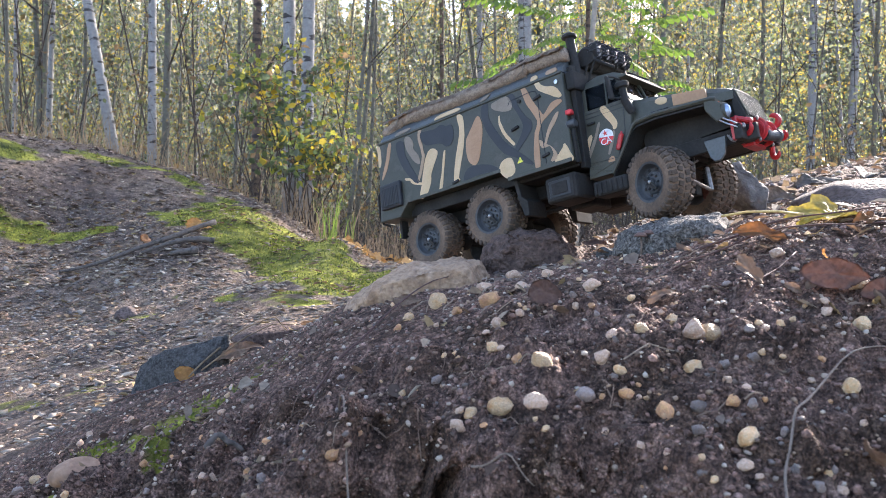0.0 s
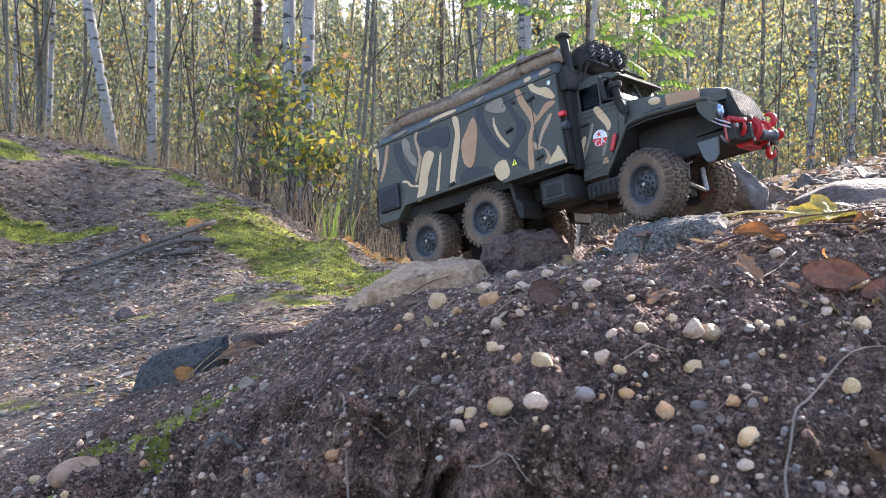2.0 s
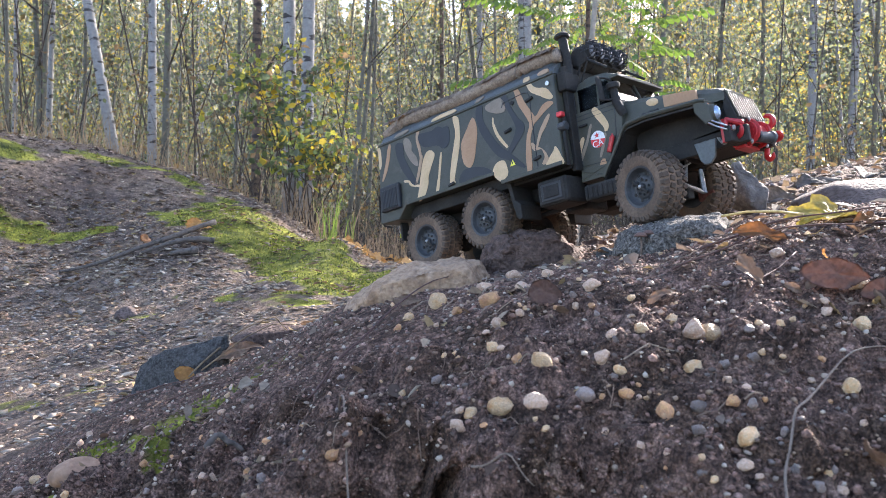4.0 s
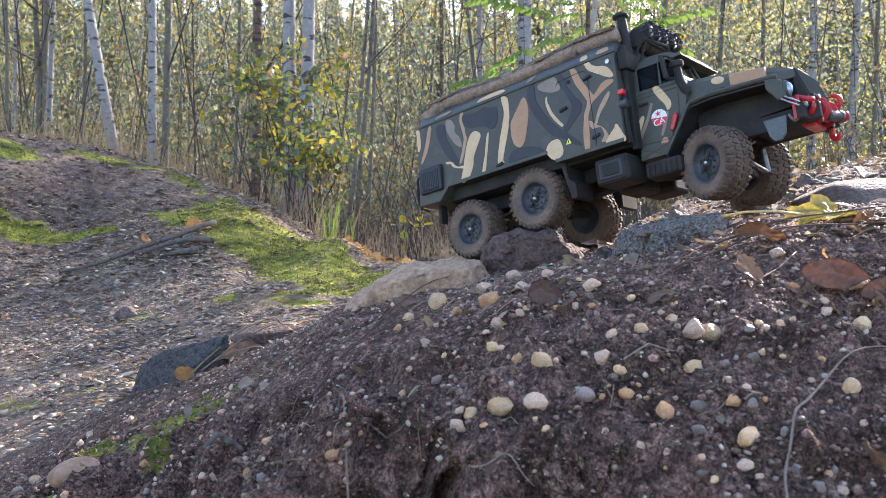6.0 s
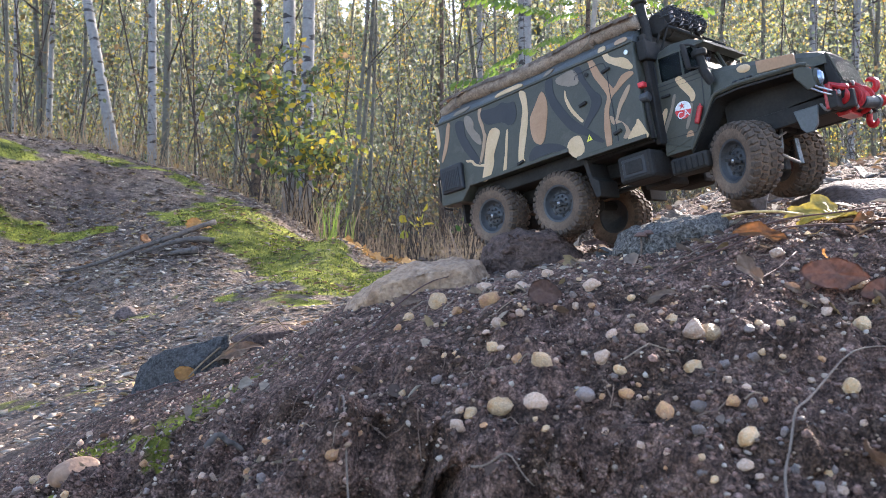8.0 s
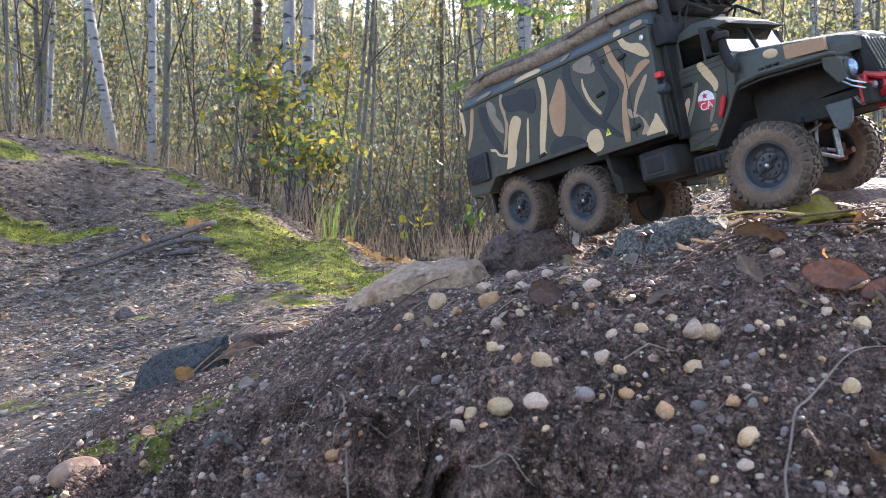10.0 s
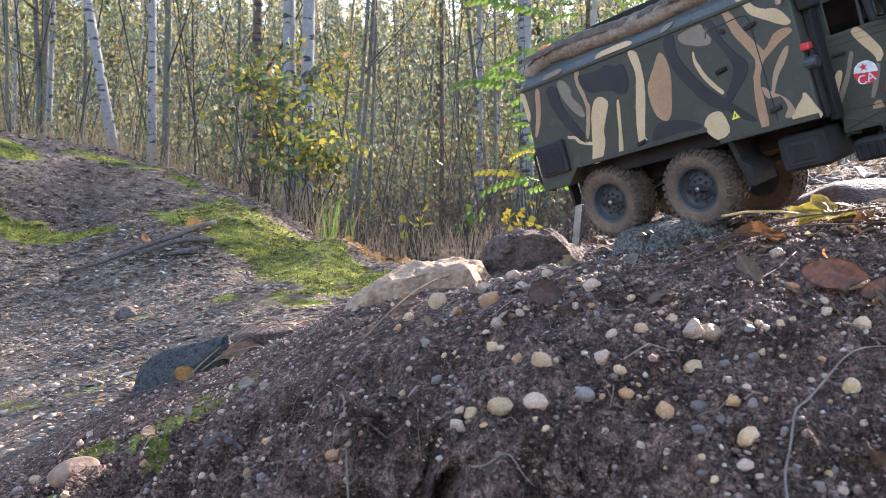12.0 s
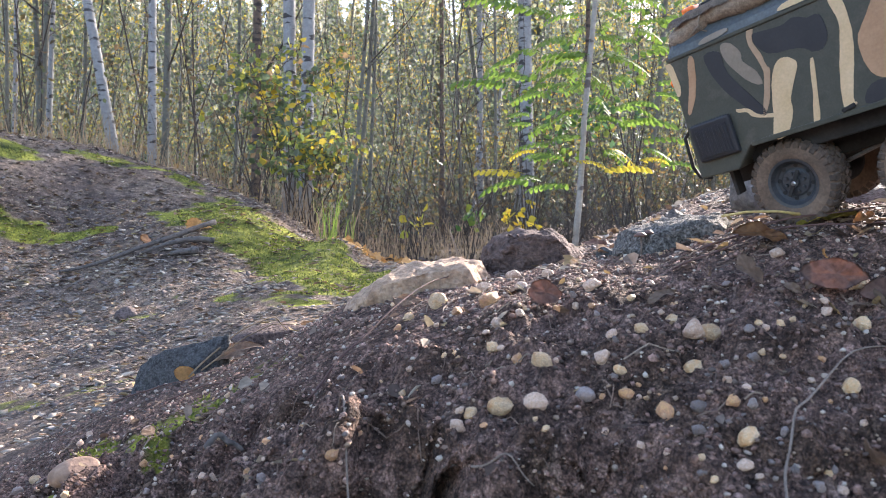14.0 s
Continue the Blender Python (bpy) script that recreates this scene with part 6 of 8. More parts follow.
def tree(name, label, u, d, lean, radius, height, bark, seed, leaves, leaf_mat, first=1.2, limbs=9, bend=0.03, leaf_size=0.05, crown_low=0.8):
    """A slender tree: tapered stem, limbs that fork, and a loose crown of single leaves. u: how far it stands across for each metre ahead."""
    rng = random.Random(seed)
    x, y = u * d, d
    z = rest(x, y)
    thing = tagged(new(name), label, "tree")
    thing.location = (x, y, z)
    pts = stem_points((0, 0, 0), (lean, 0.02), height, bend, rng, 12)
    bm = bmesh.new()
    add_tube(bm, pts, [radius * (1.25 if k == 0 else 1.0 - 0.8 * k / 11) for k in range(12)], 10)
    part("trunk", bm, bark, thing, smooth=True)
    spots = []
    for k in range(limbs):
        h = first + (height - first) * (k + rng.random()) / limbs * 0.95
        i = min(10, int(h / height * 11))
        at = pts[i].lerp(pts[i + 1], h / height * 11 - i)
        a = rng.uniform(0, math.tau)
        reach = rng.uniform(0.4, 0.9) * (1.1 - 0.5 * h / height) * min(1.4, height * 0.16)
        tip = at + Vector((math.cos(a) * reach, math.sin(a) * reach, reach * rng.uniform(0.5, 1.1)))
        mid = at.lerp(tip, 0.5) + Vector((0, 0, -0.06 * reach))
        bm = bmesh.new()
        r0 = radius * 0.32 * (1 - 0.6 * h / height)
        add_tube(bm, [at, mid, tip], [r0, r0 * 0.6, r0 * 0.2], 5)
        for _ in range(4):
            p = at.lerp(tip, rng.uniform(0.35, 0.95))
            q = p + Vector((rng.uniform(-1, 1), rng.uniform(-1, 1), rng.uniform(-0.1, 0.9))) * reach * 0.4
            add_tube(bm, [p, q], [r0 * 0.4, r0 * 0.15], 4)
            spots += [p.lerp(q, rng.random()) for _ in range(3)]
        part("limb", bm, TWIG if bark is not BIRCH else bark, thing)
        spots += [at.lerp(tip, rng.uniform(0.4, 1)) for _ in range(5)]
    spots = [s for s in spots if s.z > crown_low]
    if leaves and spots:
        nrng = np.random.default_rng(seed)
        pick = nrng.integers(0, len(spots), leaves)
        cs = np.array([spots[i] for i in pick]) + nrng.normal(scale=0.09, size=(leaves, 3))
        leaf_cloud("crown", cs, nrng.uniform(0.7, 1.3, leaves) * leaf_size, leaf_mat, seed, thing)
    return thing


# u, distance, lean, radius, height, bark, leaves, first limb
birch_label = "slim white birch with dark flecked bark and thin autumn leaves"
for k, (u, d, lean, r, h) in enumerate([(-0.378, 5.4, -0.19, 0.035, 9), (-0.344, 5.5, -0.012, 0.029, 8), (-0.181, 4.9, -0.014, 0.04, 9), (-0.165, 4.85, 0.012, 0.04, 9), (0.098, 6.2, -0.012, 0.056, 10), (0.043, 8.8, -0.005, 0.034, 9), (-0.47, 7.5, 0.02, 0.03, 8), (-0.508, 8.2, 0.0, 0.026, 8), (0.43, 8.5, 0.03, 0.045, 10), (0.475, 8.8, 0.055, 0.045, 10)]):
    tree("birch", birch_label, u, d, lean, r, h, BIRCH, 100 + k, 760, LEAVES_FAR, first=2.2 if k not in (0, 1) else 3.2, limbs=12, bend=0.015, leaf_size=0.036)
grey_label = "slender grey barked tree with sparse yellow leaves"
for k, (u, d, lean, r, h) in enumerate([(-0.331, 6.2, -0.01, 0.03, 8), (-0.483, 7.0, 0.03, 0.032, 8), (-0.476, 7.0, -0.055, 0.028, 7), (-0.118, 6.5, 0.07, 0.018, 7), (-0.108, 6.6, 0.06, 0.02, 8), (-0.095, 7.0, 0.03, 0.018, 7), (-0.516, 6.2, -0.04, 0.017, 7), (-0.43, 7.8, 0.0, 0.022, 7), (0.02, 7.6, -0.05, 0.016, 7), (0.235, 8.2, 0.08, 0.03, 9), (0.31, 9.0, 0.06, 0.03, 9), (0.37, 9.4, 0.02, 0.03, 9), (0.5, 9.0, 0.04, 0.03, 9), (0.06, 7.2, -0.02, 0.016, 7), (-0.25, 8.0, 0.01, 0.02, 8)]):
    tree("grey_tree", grey_label, u, d, lean, r, h, GREY_BARK, 200 + k, 640, LEAVES_FAR, first=1.0, limbs=12, bend=0.05, leaf_size=0.034)
brown_label = "straight brown barked pine stem with bare lower limbs"
for k, (u, d, lean, r, h) in enumerate([(-0.222, 7.0, 0.0, 0.042, 9), (-0.002, 8.2, -0.005, 0.026, 9), (0.165, 8.5, 0.02, 0.03, 9)]):
    tree("pine_stem", brown_label, u, d, lean, r, h, BROWN_BARK, 300 + k, 400, LEAVES_FAR, first=1.3, limbs=10, bend=0.015, leaf_size=0.034)


def robinia():
    """The young robinia by the mound: a pale ringed stem and feathery fronds."""
    rng = random.Random(77)
    x, y = 0.152 * 3.1, 3.1
    thing = tagged(new("robinia_sapling"), "young robinia with a pale stem and bright green feathered leaves", "tree")
    thing.location = (x, y, rest(x, y))
    bm = bmesh.new()
    pts = [Vector((0.088 * k * 0.3 + 0.004 * math.sin(k * 2.1), 0.01 * k, -0.05 + 0.3 * k)) for k in range(11)]
    add_tube(bm, pts, [0.0128 - 0.0008 * k for k in range(11)], 10)
    part("trunk", bm, PALE_BARK, thing, smooth=True)
    # fronds: across, height, length, heading in degrees, droop
    def frond(p, length, heading, droop, mat):
        stalk = []
        a = radians(heading)
        for k in range(9):
            t = k / 8
            stalk.append(Vector((p[0] + math.cos(a) * length * t, p[1] + math.sin(a) * length * t, p[2] + length * (0.25 * t - droop * t * t))))
        bm = bmesh.new()
        add_tube(bm, stalk, 0.0012, 4)
        ring = list(bm.verts)
        side = Vector((-math.sin(a), math.cos(a), 0))
        for k in range(1, 9):
            for sgn in (-1, 1):
                root = ring[k * 4 + (0 if sgn > 0 else 2)]
                q = stalk[k]
                ahead = (stalk[k] - stalk[k - 1]).normalized()
                out = (side * sgn * 0.6 + ahead * 0.35 + Vector((0, 0, -0.65 + rng.uniform(-0.2, 0.2)))).normalized()
                l = length * rng.uniform(0.16, 0.22)
                w = ahead * l * 0.28
                v = [root, bm.verts.new(q + out * l * 0.35 + w), bm.verts.new(q + out * l * 0.8 + w * 0.8), bm.verts.new(q + out * l), bm.verts.new(q + out * l * 0.8 - w * 0.8), bm.verts.new(q + out * l * 0.35 - w)]
                bm.faces.new(v[:4])
                bm.faces.new([v[0], v[3], v[4], v[5]])
        return part("frond", bm, mat, thing)
    for k in range(105):
        h = rng.uniform(0.3, 1.5)
        i = min(9, int((h + 0.05) / 0.3))
        p = pts[i]
        off = rng.uniform(-0.02, 0.3)
        heading = rng.choice((0, 180)) + rng.gauss(0, 55)
        start = (p.x + off * math.cos(radians(heading)), off * math.sin(radians(heading)), h)
        frond(start, rng.uniform(0.1, 0.2), heading, rng.uniform(0.1, 0.6), LEAVES_YELLOW if h < 0.45 and rng.random() < 0.3 else LEAVES_GREEN)
    return thing


robinia()


def shrub(label, u, d, height, count, leaf, mat, seed, spread=0.35, low=0.3):
    """A many-stemmed young shrub with broad leaves along its twigs."""
    rng = random.Random(seed)
    x, y = u * d, d
    thing = tagged(new("shrub"), label, "shrub")
    thing.location = (x, y, rest(x, y))
    spots = []
    for k in range(6):
        a = rng.uniform(0, math.tau)
        tip = Vector((math.cos(a) * spread * rng.uniform(0.3, 1), math.sin(a) * spread * rng.uniform(0.3, 1), height * rng.uniform(0.55, 1)))
        mid = tip * 0.5 + Vector((rng.uniform(-0.05, 0.05), 0, 0.05))
        bm = bmesh.new()
        add_tube(bm, [Vector((rng.uniform(-0.03, 0.03), 0, -0.03)), mid, tip], [0.004, 0.0028, 0.0012], 5)
        for _ in range(7):
            t = rng.uniform(0.25, 1)
            p = mid.lerp(tip, t)
            q = p + Vector((rng.uniform(-1, 1), rng.uniform(-1, 1), rng.uniform(-0.1, 0.6))) * spread * 0.5
            add_tube(bm, [p, q], [0.002, 0.0008], 4)
            spots += [p.lerp(q, s) for s in (0.3, 0.6, 0.9, 1.0)]
        part("stem", bm, TWIG, thing)
    spots = [s for s in spots if s.z > low]
    nrng = np.random.default_rng(seed)
    pick = nrng.integers(0, len(spots), count)
    cs = np.array([spots[i] for i in pick]) + nrng.normal(scale=0.02, size=(count, 3))
    leaf_cloud("leaves", cs, nrng.uniform(0.45, 1.4, count) * leaf, mat, seed, thing, droop=0.5, aspect=0.75)
    return thing


shrub("young shrub with broad green and yellow leaves under the birches", -0.178, 3.95, 0.82, 760, 0.033, LEAVES_SHRUB, 401, 0.34, 0.02)
shrub("young shrub with broad green and yellow leaves under the birches", -0.165, 4.1, 0.6, 560, 0.03, LEAVES_SHRUB, 402, 0.26, 0.0)
shrub("low leafy shrub at the foot of the birches", -0.16, 3.8, 0.42, 420, 0.032, LEAVES_SHRUB, 409, 0.24, 0.0)
shrub("sparse young shrub with pale green leaves beside the birches", -0.215, 4.2, 0.85, 130, 0.036, LEAVES_SHRUB, 403, 0.36, 0.3)
shrub("low shrub with bright yellow leaves", 0.098, 4.2, 0.32, 34, 0.04, LEAVES_YELLOW, 404, 0.1, 0.12)
shrub("low shrub with green and yellow leaves", 0.03, 4.0, 0.28, 16, 0.05, LEAVES_GREEN, 405, 0.06, 0.15)
shrub("tiny seedling with yellow leaves", -0.033, 3.8, 0.22, 9, 0.045, LEAVES_YELLOW, 406, 0.04, 0.15)
shrub("leafy green shrub beside the robinia", 0.10, 5.2, 1.3, 160, 0.045, LEAVES_GREEN, 407, 0.4)
shrub("leafy green shrub beside the robinia", 0.21, 5.0, 1.5, 240, 0.045, LEAVES_GREEN, 408, 0.5)


def far_woods():
    """The deep wood: stems, twigs and foliage that nobody could count."""
    rng = np.random.default_rng(5)
    verts, faces = [], []

    def stem(p, top, r0, r1, sides=5):
        base = len(verts)
        for q, r in ((p, r0), ((p + top) / 2 + rng.normal(scale=0.04, size=3) * np.linalg.norm(top - p), (r0 + r1) / 2), (top, r1)):
            for k in range(sides):
                a = k * math.tau / sides
                verts.append((q[0] + r * math.cos(a), q[1] + r * math.sin(a), q[2]))
        for ring in range(2):
            for k in range(sides):
                a = base + ring * sides + k
                b = base + ring * sides + (k + 1) % sides
                faces.append((a, b, b + sides, a + sides))

    def place(lo, hi, wide):
        y = rng.uniform(lo, hi)
        x = rng.uniform(-wide, wide) * y
        return x, y

    groups = []
    for name, mat, count, lo, hi, rad in (("far_birch_stems", BIRCH, 50, 11, 30, 0.034), ("far_dark_stems", GREY_BARK, 90, 9, 32, 0.03), ("thin_saplings", TWIG, 420, 5.6, 15, 0.007)):
        verts, faces = [], []
        for _ in range(count):
            x, y = place(lo, hi, 0.85)
            h = rng.uniform(6, 12) if rad > 0.02 else rng.uniform(1.2, 4.5)
            r = rad * rng.uniform(0.5, 1.2)
            z = rest(x, y) - 0.1
            top = np.array([x + rng.normal(scale=0.07 if rad > 0.02 else 0.22) * h, y + rng.normal(scale=0.03) * h, z + h])
            p = np.array([x, y, z])
            stem(p, top, r, r * 0.25)
            for _ in range(8):
                t = rng.uniform(0.2, 0.95)
                q = p + (top - p) * t
                reach = rng.uniform(0.3, 0.8) * (1 if rad > 0.02 else 0.5)
                a = rng.uniform(0, math.tau)
                stem(q, q + np.array([math.cos(a), math.sin(a), rng.uniform(0.3, 1.2)]) * reach, r * 0.3, r * 0.1, 3)
        ob = mesh_from(name, verts, faces, mat, smooth=True)
        tagged(ob, "crowded thin stems of the deep birch wood", "woods", kind="stuff")
    # undergrowth twigs
    verts, faces = [], []
    for _ in range(6500):
        x, y = place(4.6, 13, 0.75)
        if y < 5.5 and x < -0.3:
            continue
        z = rest(x, y)
        h = rng.uniform(0.12, 0.95)
        a = rng.uniform(0, math.tau)
        stem(np.array([x, y, z - 0.02]), np.array([x + math.cos(a) * h * rng.uniform(0.2, 1.5), y + math.sin(a) * h * 0.5, z + h * rng.uniform(0.3, 1)]), 0.0032, 0.001, 3)
    tagged(mesh_from("undergrowth_twigs", verts, faces, TWIG), "tangle of bare brown undergrowth twigs", "undergrowth", kind="stuff")

    def cloud(name, label, clumps, each, lo, hi, zlo, zhi, size, spread, mat, seed, wide=0.85):
        r = np.random.default_rng(seed)
        y = r.uniform(lo, hi, clumps)
        x = r.uniform(-wide, wide, clumps) * y
        z0 = ground_base(x, y)
        z = z0 + r.uniform(zlo, zhi, clumps)
        c = np.repeat(np.stack([x, y, z], 1), each, axis=0)
        c = c + r.normal(size=c.shape) * spread * np.array([1, 1, 0.7])
        s = size * r.uniform(0.6, 1.4, len(c)) * (1 + c[:, 1] / 30)
        keep = c[:, 2] > 0.0
        tagged(leaf_cloud(name, c[keep], s[keep], mat, seed), label, "foliage", kind="stuff")

    cloud("wood_foliage", "loose olive autumn foliage of the wood", 1400, 84, 7.0, 20, 0.75, 6.5, 0.027, 0.42, LEAVES_FAR, 11, 0.65)
    cloud("golden_foliage", "golden yellow birch foliage hanging in the wood", 420, 100, 8.0, 20, 0.9, 6.5, 0.024, 0.32, LEAVES_GOLD, 15, 0.65)
    cloud("deep_foliage", "olive foliage deep in the wood, haze in its colour", 1500, 46, 22, 44, -0.5, 15.5, 0.08, 0.9, LEAVES_DEEP, 12, 0.62)
    # canopy mostly above the view, added to shade and dapple the ground
    cloud("high_foliage", "mostly unseen high leaves added to dapple the sunlight", 420, 40, 5, 24, 5.5, 12, 0.075, 0.6, LEAVES_FAR, 13, 1.3)
    cloud("undergrowth_leaves", "brown and olive undergrowth leaves", 620, 40, 5.2, 15, 0.05, 0.9, 0.03, 0.28, LEAVES_LOW, 14)


far_woods()


def backdrop():
    """The far side of the wood: a rough curtain of distant thicket with an uneven top."""
    rng = random.Random(9)
    # pale grey olive tones carry the haze of the distance in the colour
    m = material("distant thicket in haze tones", [(0.15, 0.15, 0.125), (0.28, 0.265, 0.2), (0.2, 0.21, 0.17), (0.34, 0.29, 0.2)], 0.9, 0.95, bump=0.0, detail=14, fine=0.5, bump_scale=6)
    verts, faces = [], []
    cols = 240
    for k in range(cols + 1):
        a = radians(-75 + 150 * k / cols)
        r = 50 + 1.5 * math.sin(k * 1.7)
        x, y = r * math.sin(a), r * math.cos(a)
        top = 14.3 + 2.6 * noise.noise(Vector((k * 0.11, 0, 0))) + 3.2 * noise.noise(Vector((k * 0.7, 4, 0))) + rng.uniform(-1.2, 1.2)
        for q in (0, 0.35, 0.7, 1.0):
            verts.append((x + rng.uniform(-0.3, 0.3), y + rng.uniform(-0.5, 0.5), 0.3 + top * q))
    for k in range(cols):
        for q in range(3):
            i = k * 4 + q
            faces.append((i, i + 4, i + 5, i + 1))
    tagged(mesh_from("backdrop", verts, faces, m), "distant olive brown thicket closing the wood", "backdrop", kind="structure")


backdrop()


# ---- stones in the bank ----
PEBBLE_CREAM = material("cream quartz pebble", [(0.58, 0.24, 0.07), (0.7, 0.43, 0.21), (0.74, 0.52, 0.31), (0.44, 0.24, 0.12)], 0.9, 0.5, bump=0.5, bump_scale=9, distance=0.05, vary=0.2)
PEBBLE_OCHRE = material("ochre pebble", [(0.38, 0.19, 0.1), (0.62, 0.35, 0.15), (0.5, 0.25, 0.13), (0.64, 0.45, 0.27)], 0.9, 0.5, bump=0.5, bump_scale=9, distance=0.05, vary=0.25)
PEBBLE_WHITE = material("milky quartz pebble", [(0.38, 0.22, 0.14), (0.68, 0.49, 0.36), (0.56, 0.35, 0.23), (0.74, 0.57, 0.43)], 0.9, 0.5, bump=0.5, bump_scale=9, distance=0.05, vary=0.2)
PEBBLE_BLUE = material("blue grey pebble", [(0.13, 0.105, 0.1), (0.27, 0.22, 0.2), (0.22, 0.16, 0.13), (0.34, 0.24, 0.19)], 0.9, 0.6, bump=0.5, bump_scale=9, distance=0.05, vary=0.3)
CRUMB = material("soil crumbs", SOIL, 60, 0.97, bump=0.8, bump_scale=400, distance=0.003, fine=0.6, vary=0.3, island=True, spec=0.25)


def slope_at(x, y):
    e = 0.006
    z = ground_base(np.array([x - e, x + e, x, x]), np.array([y, y, y - e, y + e]))
    return Vector((-(z[1] - z[0]) / (2 * e), -(z[3] - z[2]) / (2 * e), 1)).normalized()


PEBBLE_SHAPES = [rock_mesh("pebble", (1.0, rng_w, rng_h), 500 + k, 8 + k % 4, 0.09, 3) for k, (rng_w, rng_h) in enumerate(((0.8, 0.7), (0.75, 0.8), (0.9, 0.65), (0.7, 0.6), (0.85, 0.85), (0.65, 0.7)))]


def set_pebbles(spots, mat, label, seed):
    """Single stones bedded in the face: x, y in metres and half their length in millimetres."""
    rng = random.Random(seed)
    shapes = []
    for me in PEBBLE_SHAPES:
        me = me.copy()
        me.materials.append(mat)
        shapes.append(me)
    for x, y, r in spots:
        n = slope_at(x, y)
        size = r / 1000
        ob = new("pebble", rng.choice(shapes))
        p = Vector((x, y + float(ground_shift(x, y)[0]), rest(x, y))) + n * size * 0.2
        ob.matrix_world = Matrix.Translation(p) @ n.to_track_quat("Z", "Y").to_matrix().to_4x4() @ pose(0, 0, 0, rng.uniform(-20, 20), rng.uniform(-25, 25), rng.uniform(-60, 60)) @ Matrix.Scale(size, 4)
        tagged(ob, label, "pebble", "pebbles in the bank")


CREAM_SPOTS = [(-0.004, 0.697, 10.2), (-0.028, 0.684, 5.9), (0.058, 0.592, 2.8), (0.032, 0.547, 5.8), (0.001, 0.554, 2.6), (0.010, 0.547, 2.2), (0.058, 0.505, 8.0), (-0.026, 0.548, 2.9), (-0.041, 0.563, 1.5), (0.016, 0.485, 5.2), (0.034, 0.479, 8.4), (0.055, 0.452, 3.0), (0.103, 0.492, 4.3), (0.132, 0.594, 3.6), (0.121, 0.516, 5.5), (0.149, 0.541, 5.1), (0.164, 0.520, 8.3), (0.146, 0.496, 6.6), (0.190, 0.515, 2.7), (0.203, 0.518, 3.4), (0.210, 0.516, 2.7), (0.184, 0.492, 2.9), (0.270, 0.557, 7.0), (0.258, 0.518, 6.3), (0.223, 0.468, 5.9), (0.157, 0.437, 7.0), (0.114, 0.472, 2.2), (0.126, 0.408, 2.5), (0.130, 0.398, 2.7), (-0.190, 0.749, 4.0), (-0.367, 0.762, 6.6), (-0.275, 0.632, 3.7)]
OCHRE_SPOTS = [(0.036, 0.659, 11.9), (0.011, 0.652, 6.5), (-0.036, 0.674, 4.9), (0.078, 0.587, 3.1), (0.023, 0.466, 2.8), (0.089, 0.475, 2.2), (0.121, 0.462, 7.4), (0.154, 0.568, 2.3), (0.216, 0.484, 2.9), (0.210, 0.461, 1.8), (0.112, 0.480, 1.9), (0.112, 0.409, 1.4), (-0.121, 0.578, 3.9), (-0.062, 0.487, 5.2), (-0.232, 0.655, 3.9), (-0.214, 0.667, 2.7), (-0.132, 0.576, 3.4), (-0.049, 0.491, 3.0), (-0.490, 1.036, 4.1), (0.103, 0.473, 4.8), (0.046, 0.523, 4.5), (0.157, 0.462, 4.6), (0.100, 0.566, 3.0), (-0.190, 0.667, 2.7)]
WHITE_SPOTS = [(0.035, 0.712, 8.1), (0.064, 0.685, 6.9), (0.064, 0.774, 9.3), (0.052, 0.568, 4.6), (0.086, 0.696, 6.0), (0.090, 0.571, 3.8), (-0.005, 0.636, 3.0), (0.029, 0.565, 3.0), (0.037, 0.541, 2.9), (0.067, 0.503, 2.4), (-0.022, 0.554, 3.0), (-0.036, 0.556, 1.9), (-0.040, 0.544, 1.5), (0.008, 0.478, 6.0), (0.052, 0.474, 7.3), (-0.001, 0.475, 2.6), (0.095, 0.508, 6.4), (0.152, 0.520, 8.3), (0.103, 0.516, 4.1), (0.151, 0.614, 3.3), (0.142, 0.556, 2.9), (0.194, 0.517, 3.1), (0.239, 0.535, 3.5), (0.238, 0.530, 4.6), (0.239, 0.607, 6.5), (0.208, 0.475, 3.2), (0.103, 0.438, 3.2), (0.113, 0.414, 2.3), (0.088, 0.452, 2.8), (0.149, 0.413, 5.0), (0.152, 0.408, 2.7), (0.167, 0.472, 2.8), (0.220, 0.443, 2.7)]
WHITE_LOW_SPOTS = [(0.192, 0.408, 3.8), (0.055, 0.428, 1.8), (0.049, 0.431, 1.5), (0.073, 0.420, 1.5), (-0.058, 0.484, 1.6), (-0.298, 0.808, 4.8), (-0.258, 0.744, 6.0), (-0.341, 0.818, 4.4), (-0.344, 0.804, 4.3), (-0.234, 0.661, 2.6), (-0.198, 0.649, 2.2), (-0.182, 0.700, 4.2), (-0.196, 0.788, 3.7), (-0.169, 0.594, 3.6), (-0.158, 0.580, 3.9), (-0.174, 0.590, 3.2), (-0.263, 0.698, 2.3), (-0.065, 0.492, 1.9), (-0.112, 0.592, 2.4), (-0.160, 0.872, 4.7), (-0.133, 0.739, 2.0), (0.157, 0.470, 3.4), (-0.226, 0.802, 3.2), (0.010, 0.492, 3.3), (0.108, 0.616, 8.2), (0.037, 0.580, 5.0)]
